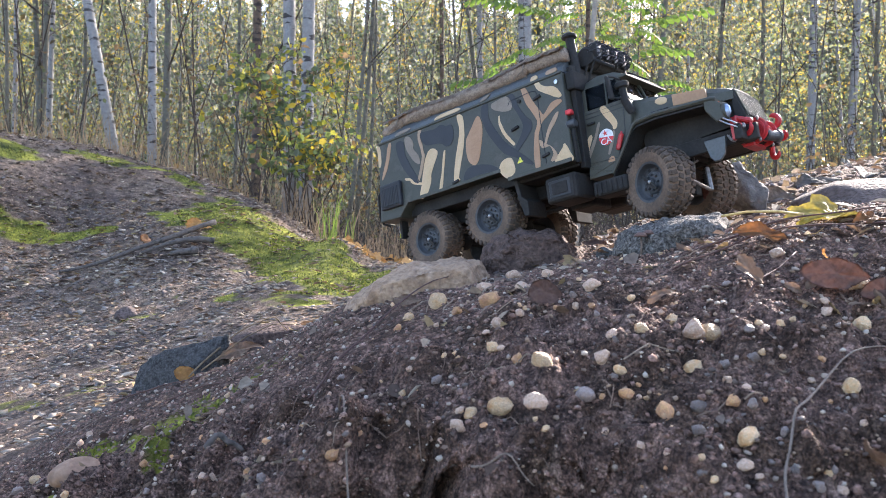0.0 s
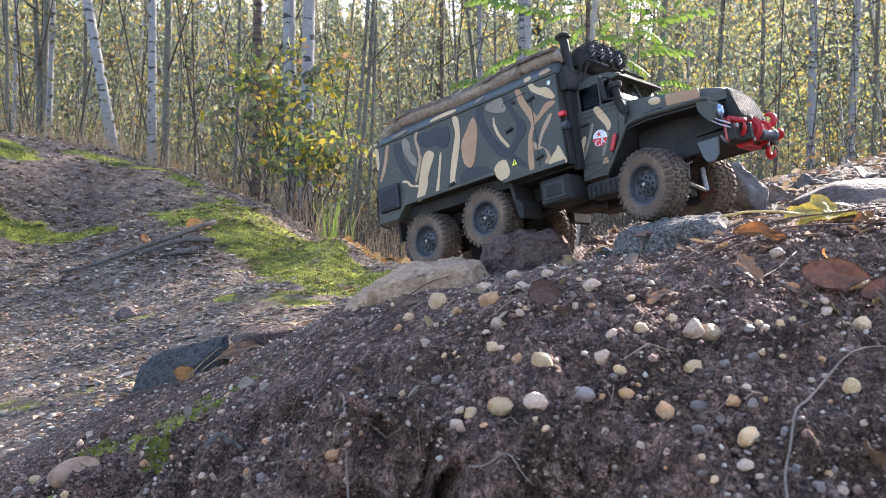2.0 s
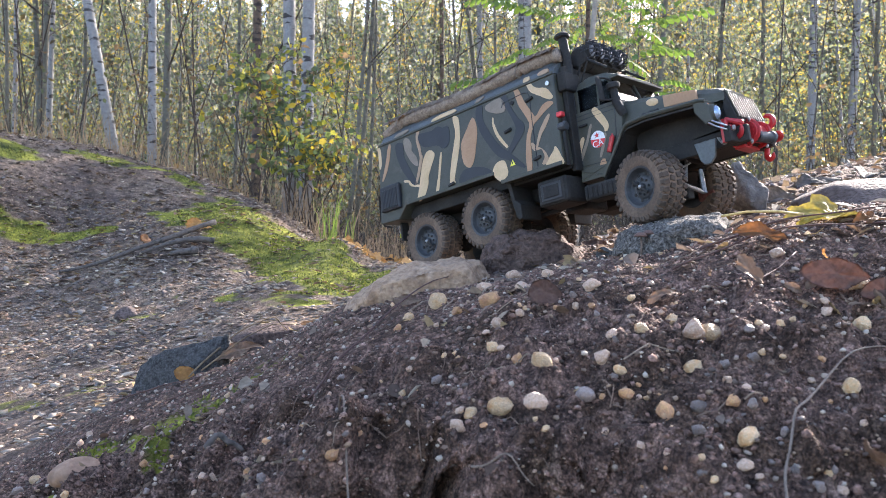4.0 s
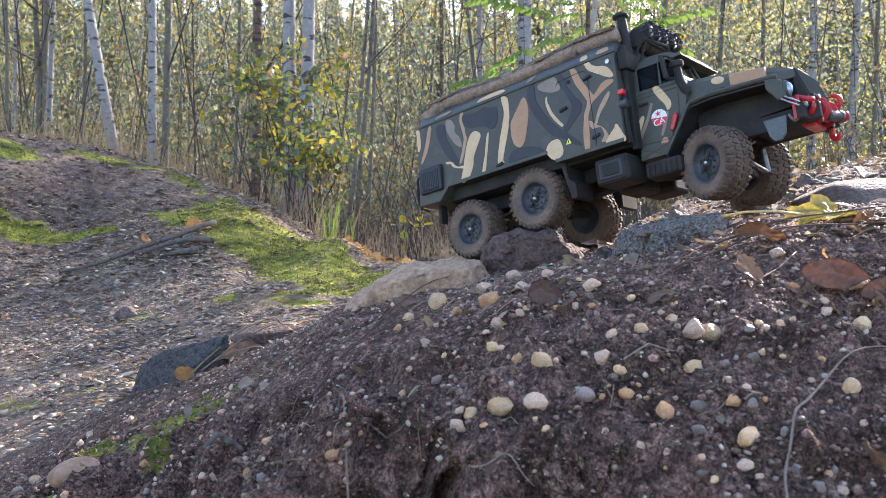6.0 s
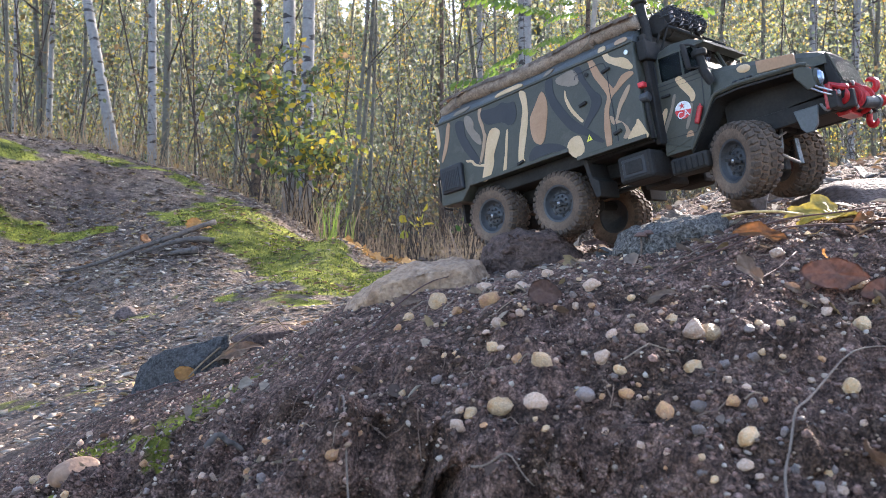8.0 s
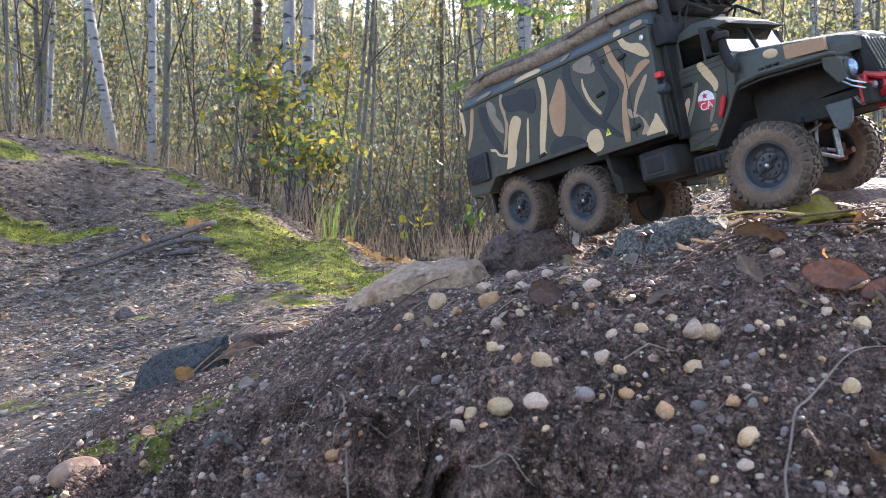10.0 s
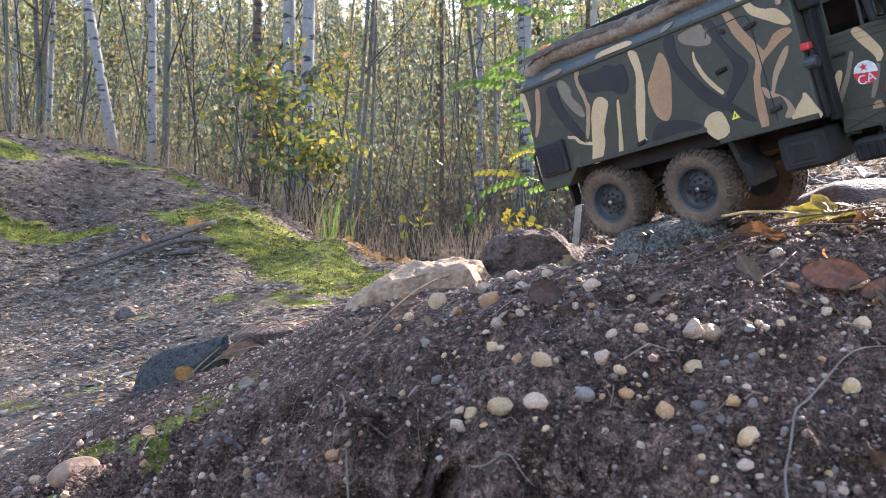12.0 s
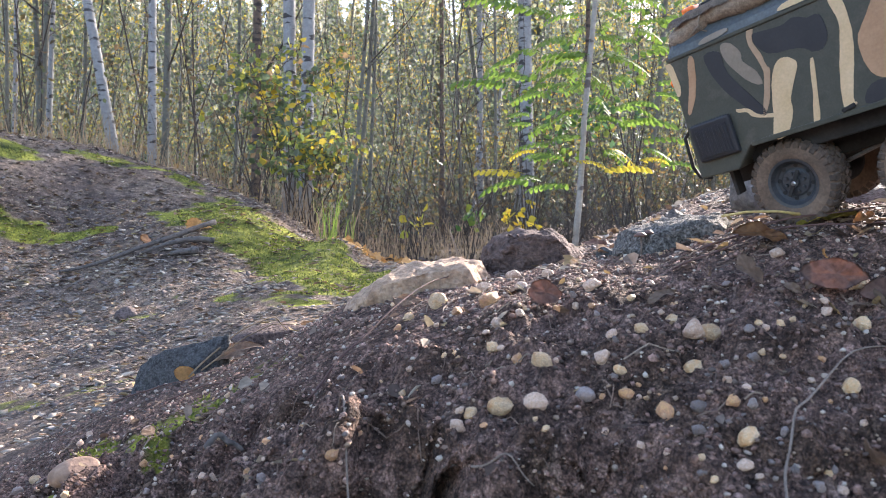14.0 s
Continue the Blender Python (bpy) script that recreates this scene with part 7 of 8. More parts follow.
BLUE_SPOTS = [(0.089, 0.578, 3.5), (-0.004, 0.542, 4.4), (0.080, 0.480, 6.4), (0.164, 0.497, 4.6), (0.182, 0.505, 4.0), (0.179, 0.491, 4.6), (0.196, 0.587, 3.9), (0.233, 0.500, 2.3), (0.166, 0.458, 3.9), (0.140, 0.464, 5.5), (0.132, 0.438, 4.7), (0.176, 0.439, 3.8), (0.174, 0.424, 3.6), (0.192, 0.420, 2.8), (0.179, 0.407, 4.0), (0.125, 0.400, 2.5), (-0.072, 0.602, 3.6), (-0.068, 0.554, 2.5), (-0.110, 0.509, 3.8), (-0.372, 0.738, 5.9), (-0.210, 0.604, 3.2), (0.012, 0.608, 3.7), (-0.004, 0.514, 1.7), (0.149, 0.445, 2.1), (0.102, 0.562, 3.0)]

set_pebbles(CREAM_SPOTS, PEBBLE_CREAM, "cream coloured quartz pebble bedded in soil", 1)
set_pebbles(OCHRE_SPOTS, PEBBLE_OCHRE, "ochre yellow pebble bedded in dark soil", 2)
set_pebbles(WHITE_SPOTS + WHITE_LOW_SPOTS, PEBBLE_WHITE, "milky white quartz pebble in the soil", 3)
set_pebbles(BLUE_SPOTS, PEBBLE_BLUE, "blue grey rounded pebble in the soil", 4)


def random_spots(count, seed, lo, hi, x0, x1, y0, y1):
    rng = random.Random(seed)
    out = []
    while len(out) < count:
        x, y = rng.uniform(x0, x1), rng.uniform(y0, y1)
        if abs(x) > 0.56 * y:
            continue
        out.append((x, y, lo + (hi - lo) * rng.random() ** 2.2))
    return out


set_pebbles(random_spots(60, 11, 1.0, 2.9, -0.2, 0.36, 0.4, 0.75), PEBBLE_CREAM, "cream coloured quartz pebble bedded in soil", 11)
set_pebbles(random_spots(60, 12, 1.0, 3.0, -0.3, 0.36, 0.4, 0.85), PEBBLE_WHITE, "milky white quartz pebble in the soil", 12)
set_pebbles(random_spots(30, 13, 1.0, 2.6, -0.3, 0.36, 0.4, 0.85), PEBBLE_OCHRE, "ochre yellow pebble bedded in dark soil", 13)
set_pebbles(random_spots(45, 14, 1.2, 3.6, -0.3, 0.36, 0.4, 0.85), PEBBLE_BLUE, "blue grey rounded pebble in the soil", 14)


def stone_field(name, label, x, y, size, mat, seed, flat=0.7, sink=0.2, rag=0.22):
    """Many small stones as one loose layer on the ground."""
    rng = np.random.default_rng(seed)
    bm = bmesh.new()
    bmesh.ops.create_icosphere(bm, subdivisions=1, radius=1.0)
    unit = np.array([v.co[:] for v in bm.verts])
    tri = np.array([[v.index for v in f.verts] for f in bm.faces])
    bm.free()
    n = len(x)
    z = ground_height(x, y)
    y = y + ground_shift(x, y)
    a = rng.uniform(0, math.tau, n)
    shape = np.stack([rng.uniform(0.7, 1.3, n), rng.uniform(0.5, 1.0, n), rng.uniform(0.6, 1.1, n) * flat], 1) * size[:, None]
    v = unit[None] * (1 + rng.uniform(-rag, rag, (n, len(unit), 1))) * shape[:, None]
    tilt = rng.uniform(-0.5, 0.5, n)[:, None]
    vx, vy, vz = v[..., 0], v[..., 1], v[..., 2]
    vx, vz = vx * np.cos(tilt) - vz * np.sin(tilt), vx * np.sin(tilt) + vz * np.cos(tilt)
    c, s = np.cos(a)[:, None], np.sin(a)[:, None]
    co = np.stack([x[:, None] + vx * c - vy * s, y[:, None] + vx * s + vy * c, (z + size * sink)[:, None] + vz], 2).reshape(-1, 3)
    faces = (tri[None] + (np.arange(n) * len(unit))[:, None, None]).reshape(-1, 3)
    me = bpy.data.meshes.new(name)
    me.vertices.add(len(co))
    me.vertices.foreach_set("co", co.ravel().astype(np.float32))
    me.loops.add(faces.size)
    me.loops.foreach_set("vertex_index", faces.ravel().astype(np.int32))
    me.polygons.add(len(faces))
    me.polygons.foreach_set("loop_start", np.arange(0, faces.size, 3, dtype=np.int32))
    me.update(calc_edges=True)
    me.materials.append(mat)
    return tagged(new(name, me), label, "gravel", kind="stuff")


def in_view(rng, n, x0, x1, y0, y1, power=1.0):
    y = y0 + (y1 - y0) * rng.random(n) ** power
    x = rng.uniform(x0, x1, n)
    keep = np.abs(x) < 0.6 * y + 0.03
    return x[keep], y[keep]


def off_moss(x, y):
    keep = moss_sun_share(x, y) < 0.3
    return x[keep], y[keep]


g_rng = np.random.default_rng(21)
gx, gy = in_view(g_rng, 22000, -0.45, 0.5, 0.38, 0.95)
stone_field("soil_crumbs", "crumbled dark soil on the bank", gx, gy, 0.0005 + 0.0026 * g_rng.random(len(gx)) ** 2.8, CRUMB, 22, 0.8, 0.05, 0.42)
gx, gy = in_view(g_rng, 17000, -0.45, 0.5, 0.38, 1.0)
stone_field("fine_gravel", "fine mixed gravel in the bank", gx, gy, 0.0005 + 0.0022 * g_rng.random(len(gx)) ** 2.6, GRAVEL, 23)
gx, gy = off_moss(*in_view(g_rng, 30000, -2.2, -0.05, 0.95, 3.2, 0.8))
stone_field("path_gravel", "loose grey gravel on the hollow path", gx, gy, (0.0015 + 0.0075 * g_rng.random(len(gx)) ** 2.4) * (0.5 + 0.22 * gy), FLAKES, 24, 0.22, 0.06, 0.4)
gx, gy = off_moss(*in_view(g_rng, 10000, -2.6, -0.3, 2.4, 4.3))
stone_field("hump_gravel", "loose grey gravel on the hump", gx, gy, 0.003 + 0.013 * g_rng.random(len(gx)) ** 3.2, GRAVEL, 25, 0.22, 0.1, 0.34)
gx, gy = off_moss(*in_view(g_rng, 4200, -1.6, -0.15, 0.98, 2.7))
stone_field("path_flakes", "flat pale stone chips strewn over the path", gx, gy, (0.004 + 0.008 * g_rng.random(len(gx)) ** 2) * (0.6 + 0.25 * gy), FLAKES, 27, 0.22, 0.12, 0.4)
gx, gy = in_view(g_rng, 6000, 0.0, 0.95, 0.75, 1.75)
stone_field("mound_gravel", "loose gravel and grit on the mound", gx, gy, 0.0012 + 0.005 * g_rng.random(len(gx)) ** 2.6, GRAVEL, 26, 0.6)


# ---- fallen leaves ----
def flat_leaves(name, label, x, y, size, mat, seed, lift=0.3, category="leaves"):
    """Curled leaves lying about on the ground."""
    rng = np.random.default_rng(seed)
    n = len(x)
    a = rng.uniform(0, math.tau, n)
    d = np.stack([np.cos(a), np.sin(a), rng.normal(scale=lift, size=n)], 1)
    u = np.stack([-np.sin(a), np.cos(a), rng.normal(scale=lift, size=n)], 1)
    w = np.array([0, 0, 1.0])
    c = np.stack([x, y, ground_height(x, y) + size * 0.1 + 0.001], 1)
    s = size[:, None]
    h = s * rng.uniform(0.25, 0.4, n)[:, None]
    curl = rng.uniform(0.0, 0.3, n)[:, None]
    co = np.stack([c - d * s * 0.5, c - d * s * 0.15 + u * h + w * s * curl, c + d * s * 0.25 + u * h * 0.8 + w * s * curl, c + d * s * 0.5 + w * s * curl * 0.6, c + d * s * 0.25 - u * h * 0.8 + w * s * curl, c - d * s * 0.15 - u * h + w * s * curl], 1).reshape(-1, 3)
    base = np.arange(n)[:, None] * 6
    faces = np.concatenate([base + np.array([[0, 1, 2, 3]]), base + np.array([[0, 3, 4, 5]])])
    me = bpy.data.meshes.new(name)
    me.from_pydata(co.tolist(), [], faces.tolist())
    me.materials.append(mat)
    return tagged(new(name, me), label, category, kind="stuff")


l_rng = np.random.default_rng(31)
gx, gy = in_view(l_rng, 3400, -2.2, -0.05, 0.95, 3.2)
flat_leaves("path_litter", "scattered pale and brown fallen leaves", gx, gy, l_rng.uniform(0.006, 0.022, len(gx)) * (0.7 + 0.2 * gy), LITTER, 32, 0.1)
gx, gy = in_view(l_rng, 800, -2.6, -0.5, 2.4, 4.2)
flat_leaves("hump_litter", "pale and brown leaves scattered over the hump", gx, gy, l_rng.uniform(0.014, 0.036, len(gx)), PALE_LITTER, 37, 0.03)
gx, gy = in_view(l_rng, 700, 0.08, 0.9, 0.62, 1.7)
flat_leaves("mound_litter", "dry brown leaf scraps on the mound", gx, gy, l_rng.uniform(0.006, 0.02, len(gx)), LITTER, 33, 0.35)
gx, gy = in_view(l_rng, 150, -0.35, 0.4, 0.42, 0.8)
flat_leaves("bank_litter", "small dry leaf scraps on the bank", gx, gy, l_rng.uniform(0.006, 0.014, len(gx)), LITTER, 34, 0.5)
gx, gy = in_view(l_rng, 9000, -4, 4.5, 3.2, 9)
wooded = (gy > 4.6) | (gx > -0.25)
gx, gy = gx[wooded], gy[wooded]
flat_leaves("wood_litter", "deep brown and yellow leaf litter of the wood floor", gx, gy, l_rng.uniform(0.02, 0.05, len(gx)), DARK_LITTER, 35)

w_rng = np.random.default_rng(81)
gx, gy = w_rng.uniform(-7, 7, 9000), w_rng.uniform(-5, 6, 9000)
far_off = np.abs(gx) > 0.6 * np.maximum(gy, 0) + 0.1
flat_leaves("clearing_litter", "brown leaf litter round the clearing", gx[far_off], gy[far_off], w_rng.uniform(0.02, 0.06, int(far_off.sum())), LITTER, 38, 0.2)

LEAF_RED = material("red brown leaf", [(0.11, 0.066, 0.052), (0.21, 0.13, 0.104), (0.15, 0.09, 0.07)], 60, 0.8, bump=0.5, bump_scale=300, distance=0.001, spec=0.2)
LEAF_BROWN = material("dry brown leaf", [(0.2, 0.13, 0.09), (0.34, 0.24, 0.17)], 60, 0.75, bump=0.5, bump_scale=300, distance=0.001, through_light=0.15)
LEAF_ORANGE = material("orange leaf", [(0.5, 0.27, 0.1), (0.62, 0.36, 0.13)], 60, 0.7, bump=0.4, bump_scale=300, distance=0.001, through_light=0.25)
LEAF_RUST = material("rust leaf", [(0.16, 0.07, 0.03), (0.32, 0.16, 0.06)], 60, 0.7, bump=0.5, bump_scale=300, distance=0.001, through_light=0.2)
LEAF_YELLOW = material("yellow maple leaf", [(0.26, 0.16, 0.07), (0.5, 0.4, 0.07), (0.4, 0.33, 0.1), (0.52, 0.43, 0.12)], 60, 0.6, bump=0.5, bump_scale=300, distance=0.001, through_light=0.3)
STALK = material("leaf stalk", [(0.5, 0.35, 0.12), (0.58, 0.42, 0.16)], 60, 0.6, bump=0.2)


def big_leaf(label, place, size, turn, mat, seed, lobes=0, curl=0.25, width=0.6, stalk=None):
    """One leaf with a bent blade, uneven rim and a raised midrib."""
    rng = random.Random(seed)
    bm = bmesh.new()
    rings, spokes = 9, 56
    grid = []
    for i in range(1, rings + 1):
        ring = []
        for k in range(spokes):
            a = k * math.tau / spokes
            r = 1.0
            if lobes:
                r = 0.62 + 0.38 * abs(math.cos(a * lobes / 2)) ** 0.8 + 0.06 * math.sin(a * 17)
            else:
                b = (a + math.pi) % math.tau - math.pi
                r = 0.94 - 0.1 * abs(math.sin(a)) + 0.22 * math.exp(-(b / 0.22) ** 2) - 0.12 * math.cos(a) + 0.025 * math.sin(a * 25 + seed) + 0.09 * noise.noise(Vector((math.cos(a) * 2, math.sin(a) * 2, seed * 3.3)))
            q = i / rings
            x, y = math.cos(a) * r * q * 0.5, math.sin(a) * r * q * 0.5 * width
            z = curl * (y * y * 2.2 - 0.25 * x * x * 2) + 0.05 * noise.noise(Vector((x * 4, y * 4, seed))) + 0.02 * noise.noise(Vector((x * 14, y * 14, seed)))
            z += 0.10 * q * q * noise.noise(Vector((math.cos(a) * 1.6, math.sin(a) * 1.6, seed * 1.7))) - 0.02 * math.exp(-(y / 0.025) ** 2) - 0.007 * abs(math.sin((x * 0.7 - abs(y)) * 26))
            ring.append(bm.verts.new((x * size, y * size, z * size)))
        grid.append(ring)
    mid = bm.verts.new((0, 0, -0.012 * size))
    for k in range(spokes):
        bm.faces.new((mid, grid[0][k], grid[0][(k + 1) % spokes]))
        for r, s in zip(grid, grid[1:]):
            bm.faces.new((r[k], s[k], s[(k + 1) % spokes], r[(k + 1) % spokes]))
    bmesh.ops.solidify(bm, geom=list(bm.faces), thickness=0.0003)
    ob = part("fallen_leaf", bm, mat, None, smooth=True)
    ob.matrix_world = pose(*place, *turn)
    tagged(ob, label, "leaf", "large fallen leaves")
    if stalk:
        bm = bmesh.new()
        add_tube(bm, stalk, [0.0011] * (len(stalk) - 1) + [0.0016], 6)
        part("stalk", bm, STALK, ob, "thin yellow stalk", smooth=True)
    return ob


def lay(x, y, lift=0.002):
    return (x, y, rest(x, y) + lift)


big_leaf("red brown round leaf standing in the pebbles", (0.071, 0.583, -0.0299), 0.025, (68, 6, 12), LEAF_RED, 1, 0, 0.2, 0.85)
big_leaf("large reddish brown leaf with curled edges", (0.255, 0.548, -0.0161), 0.041, (74, 4, -8), LEAF_RED, 2, 0, 0.3, 0.6)
big_leaf("large reddish brown leaf with curled edges", (0.281, 0.541, -0.0256), 0.029, (66, -10, 15), LEAF_RED, 3, 0, 0.35, 0.6)
big_leaf("torn dry brown leaf on the soil", (0.200, 0.553, -0.0136), 0.030, (58, 28, 20), LEAF_BROWN, 4, 3, 0.5, 0.7)
big_leaf("orange leaf tip sticking up", (0.262, 0.582, -0.0031), 0.013, (70, 0, 80), LEAF_ORANGE, 5, 0, 0.3, 0.6)
big_leaf("grey brown curled leaf on the bank", (0.152, 0.580, -0.0305), 0.026, (24, -14, 12), LEAF_BROWN, 6, 0, 0.7, 0.45)
big_leaf("small pale dry leaf curled among the soil", (0.229, 0.553, -0.0254), 0.013, (50, 30, -30), LEAF_BROWN, 17, 0, 0.7, 0.6)
big_leaf("small pale dry leaf curled among the soil", (0.241, 0.552, -0.0217), 0.016, (40, -20, 40), LEAF_BROWN, 18, 0, 0.6, 0.5)
big_leaf("grey brown curled leaf on the bank", (0.268, 0.535, -0.0346), 0.025, (20, 8, 5), LEAF_BROWN, 19, 0, 0.6, 0.35)
big_leaf("rust coloured leaf scrap under the tan rock", (0.186, 0.591, -0.0154), 0.013, (70, 30, 70), LEAF_BROWN, 20, 0, 0.5, 0.5)
big_leaf("orange birch leaf against the slate block", lay(-0.277, 0.918, 0.006), 0.028, (62, 25, 15), LEAF_ORANGE, 7, 0, 0.3, 0.8)
big_leaf("yellow brown leaf beside the slate block", lay(-0.226, 0.935, 0.012), 0.05, (40, -18, 20), LEAF_BROWN, 8, 0, 0.5, 0.5)
big_leaf("rust coloured curled leaf under the yellow one", (0.236, 0.625, 0.0121), 0.038, (48, 10, -6), LEAF_RUST, 9, 0, 0.7, 0.5)
big_leaf("rust coloured curled leaf under the yellow one", (0.319, 0.629, 0.0235), 0.034, (30, -6, 25), LEAF_RUST, 10, 0, 0.5, 0.5)
big_leaf("dark red leaf scrap behind the granite", (0.166, 0.900, 0.0054), 0.036, (30, 10, 15), LEAF_RED, 21, 0, 0.5, 0.5)
big_leaf("yellow maple leaf with a long stalk", (0.305, 0.675, 0.0285), 0.066, (20, -4, 10), LEAF_YELLOW, 11, 5, 0.35, 0.7, [(-0.088, 0.004, 0.002), (-0.068, 0.003, 0.0045), (-0.042, 0.001, 0.004), (-0.02, 0, 0.0)])
big_leaf("orange leaf lying by the stick", lay(-0.80, 2.76, 0.015), 0.09, (40, 0, 20), LEAF_ORANGE, 12, 3, 0.4, 0.7)
big_leaf("orange leaf lying by the stick", lay(-0.94, 2.70, 0.012), 0.07, (40, 0, 80), LEAF_RUST, 13, 3, 0.4, 0.7)
big_leaf("dry brown leaf curled in the corner of the bank", lay(0.214, 0.418, 0.006), 0.03, (30, 30, 70), LEAF_BROWN, 14, 3, 0.6, 0.6)
big_leaf("brown leaf tucked under the tan rock", lay(-0.03, 0.735, 0.006), 0.026, (35, 0, 10), LEAF_BROWN, 15, 0, 0.3, 0.6)
big_leaf("dry brown leaf curled in the corner of the bank", lay(-0.24, 0.70, 0.005), 0.024, (40, 10, 70), LEAF_BROWN, 16, 0, 0.4, 0.5)
rock("rock", (0.412, 0.83, 0.038), (0.09, 0.07, 0.03), ROCK_VIOLET, 61, "flat reddish brown stone with leaves on it", (4, -5, 20), 5, 0.05)
rock("rock", (-0.73, 1.97, -0.155), (0.032, 0.03, 0.022), ROCK_VIOLET, 62, "pale broken stone lying on the path", (10, 5, 30), 9, 0.05)

BARK_GREY = material("weathered grey bark", [(0.075, 0.066, 0.06), (0.19, 0.168, 0.15)], 90, 0.8, bump=0.8, bump_scale=260, distance=0.002)
for k, (x, y, size, tx, tz) in enumerate([(0.375, 0.99, 0.075, 40, -30), (0.47, 1.05, 0.08, 18, 20), (0.55, 1.1, 0.07, 14, 60), (0.5, 0.93, 0.06, 16, -10), (0.3, 1.08, 0.05, 25, 40)]):
    big_leaf("piece of weathered grey bark lying on the mound", lay(x, y, 0.012), size, (tx, -8, tz), BARK_GREY, 40 + k, 0, 0.5, 0.55)

hull_stone([(0.327, 0.965, 0.1), (0.34, 0.97, 0.103), (0.334, 0.985, 0.098), (0.367, 0.955, 0.065), (0.371, 0.975, 0.05), (0.345, 0.95, 0.054), (0.335, 0.98, 0.04), (0.365, 0.96, 0.03), (0.352, 0.99, 0.08)], BARK_GREY, 71, "splintered piece of weathered grey wood", 0.005)

# ---- sticks, roots and stalks ----
WOOD = material("weathered stick", [(0.03, 0.025, 0.023), (0.12, 0.1, 0.088), (0.06, 0.05, 0.045)], 60, 0.9, bump=0.6, bump_scale=120, distance=0.004)
ROOT = material("pale root", [(0.14, 0.1, 0.075), (0.24, 0.18, 0.138)], 80, 0.8, bump=0.3, bump_scale=500, distance=0.0005)
DARK_TWIG = material("dark twig", [(0.07, 0.035, 0.03), (0.13, 0.07, 0.055)], 80, 0.8, bump=0.3, bump_scale=500, distance=0.0005)


def strand(name, label, points, radius, mat, category, wander=0.0, seed=0, lift=0.0):
    """A stick or root that follows the ground through a few places: (x, y) and how high it lies above the soil."""
    rng = random.Random(seed)
    pts = []
    for (x0, y0, h0), (x1, y1, h1) in zip(points, points[1:]):
        for k in range(6):
            t = k / 6
            x, y = x0 + (x1 - x0) * t + rng.uniform(-wander, wander), y0 + (y1 - y0) * t
            pts.append((x, y, rest(x, y) + h0 + (h1 - h0) * t + lift))
    x, y, h = points[-1]
    pts.append((x, y, rest(x, y) + h + lift))
    for _ in range(2):
        pts = [pts[0]] + [tuple((a[i] + b[i] * 2 + c[i]) / 4 for i in range(3)) for a, b, c in zip(pts, pts[1:], pts[2:])] + [pts[-1]]
    bm = bmesh.new()
    n = len(pts)
    add_tube(bm, pts, [radius * (1.0 - 0.55 * k / n) * (1 + 0.12 * rng.uniform(-1, 1)) for k in range(n)], 8)
    return tagged(part(name, bm, mat, None, smooth=True), label, category)


strand("stick", "weathered grey stick lying on the path", [(-0.735, 2.74, 0.03), (-0.85, 2.6, 0.02), (-1.0, 2.54, 0.015), (-1.14, 2.52, 0.008)], 0.0095, WOOD, "stick", 0.004, 1)
strand("stick", "short broken stick beside the longer one", [(-0.70, 2.58, 0.02), (-0.80, 2.56, 0.025), (-0.9, 2.53, 0.015)], 0.0095, WOOD, "stick", 0.004, 2)
strand("stick", "dark rotten stick end on the path", [(-0.72, 2.5, 0.012), (-0.8, 2.49, 0.014)], 0.012, WOOD, "stick", 0.003, 3)
strand("root", "pale root hanging from the bank", [(-0.066, 0.535, 0.006), (-0.060, 0.505, 0.009), (-0.052, 0.47, 0.008), (-0.043, 0.435, 0.006), (-0.04, 0.41, 0.004)], 0.0008, ROOT, "root", 0.0008, 4)
strand("stalk", "long bent grass stalk on the bank", [(0.157, 0.385, 0.004), (0.165, 0.41, 0.006), (0.186, 0.444, 0.008), (0.232, 0.483, 0.008), (0.29, 0.50, 0.006)], 0.0009, ROOT, "stalk", 0.0006, 5)
strand("twig", "thin red brown twig lying across the bank", [(-0.10, 0.625, 0.002), (-0.07, 0.665, 0.004), (-0.04, 0.713, 0.008), (-0.012, 0.76, 0.012), (0.012, 0.80, 0.01)], 0.0009, DARK_TWIG, "twig", 0.0006, 6)
strand("root", "thin pale root fibre in the soil", [(0.015, 0.443, 0.005), (0.03, 0.436, 0.007), (0.046, 0.427, 0.004)], 0.0007, ROOT, "root", 0.0008, 7)
strand("twig", "broken piece of wood in the moss", [(-0.172, 0.618, 0.003), (-0.158, 0.617, 0.007), (-0.146, 0.62, 0.008)], 0.003, WOOD, "twig", 0.001, 8)
strand("stalk", "dry curved stalk over the slate block", [(-0.27, 0.90, 0.004), (-0.235, 0.95, 0.03), (-0.20, 1.0, 0.035), (-0.19, 1.03, 0.01)], 0.001, DRY_GRASS, "stalk", 0.0006, 9)
strand("stalk", "dry curved stalk over the slate block", [(-0.26, 0.91, 0.004), (-0.23, 0.93, 0.02), (-0.19, 0.94, 0.022), (-0.165, 0.95, 0.01)], 0.0009, DRY_GRASS, "stalk", 0.0006, 10)
strand("twig", "dark thin twig among the leaves", [(0.17, 0.63, 0.004), (0.23, 0.635, 0.009), (0.29, 0.625, 0.011), (0.35, 0.62, 0.006)], 0.0009, DARK_TWIG, "twig", 0.0008, 11)
strand("twig", "dark thin twig among the leaves", [(0.2, 0.66, 0.004), (0.27, 0.665, 0.008), (0.35, 0.65, 0.008)], 0.0011, DARK_TWIG, "twig", 0.0008, 12)
strand("twig", "dark thin twig among the leaves", [(0.19, 0.54, 0.003), (0.215, 0.565, 0.006), (0.25, 0.6, 0.006)], 0.0008, DARK_TWIG, "twig", 0.0008, 13)
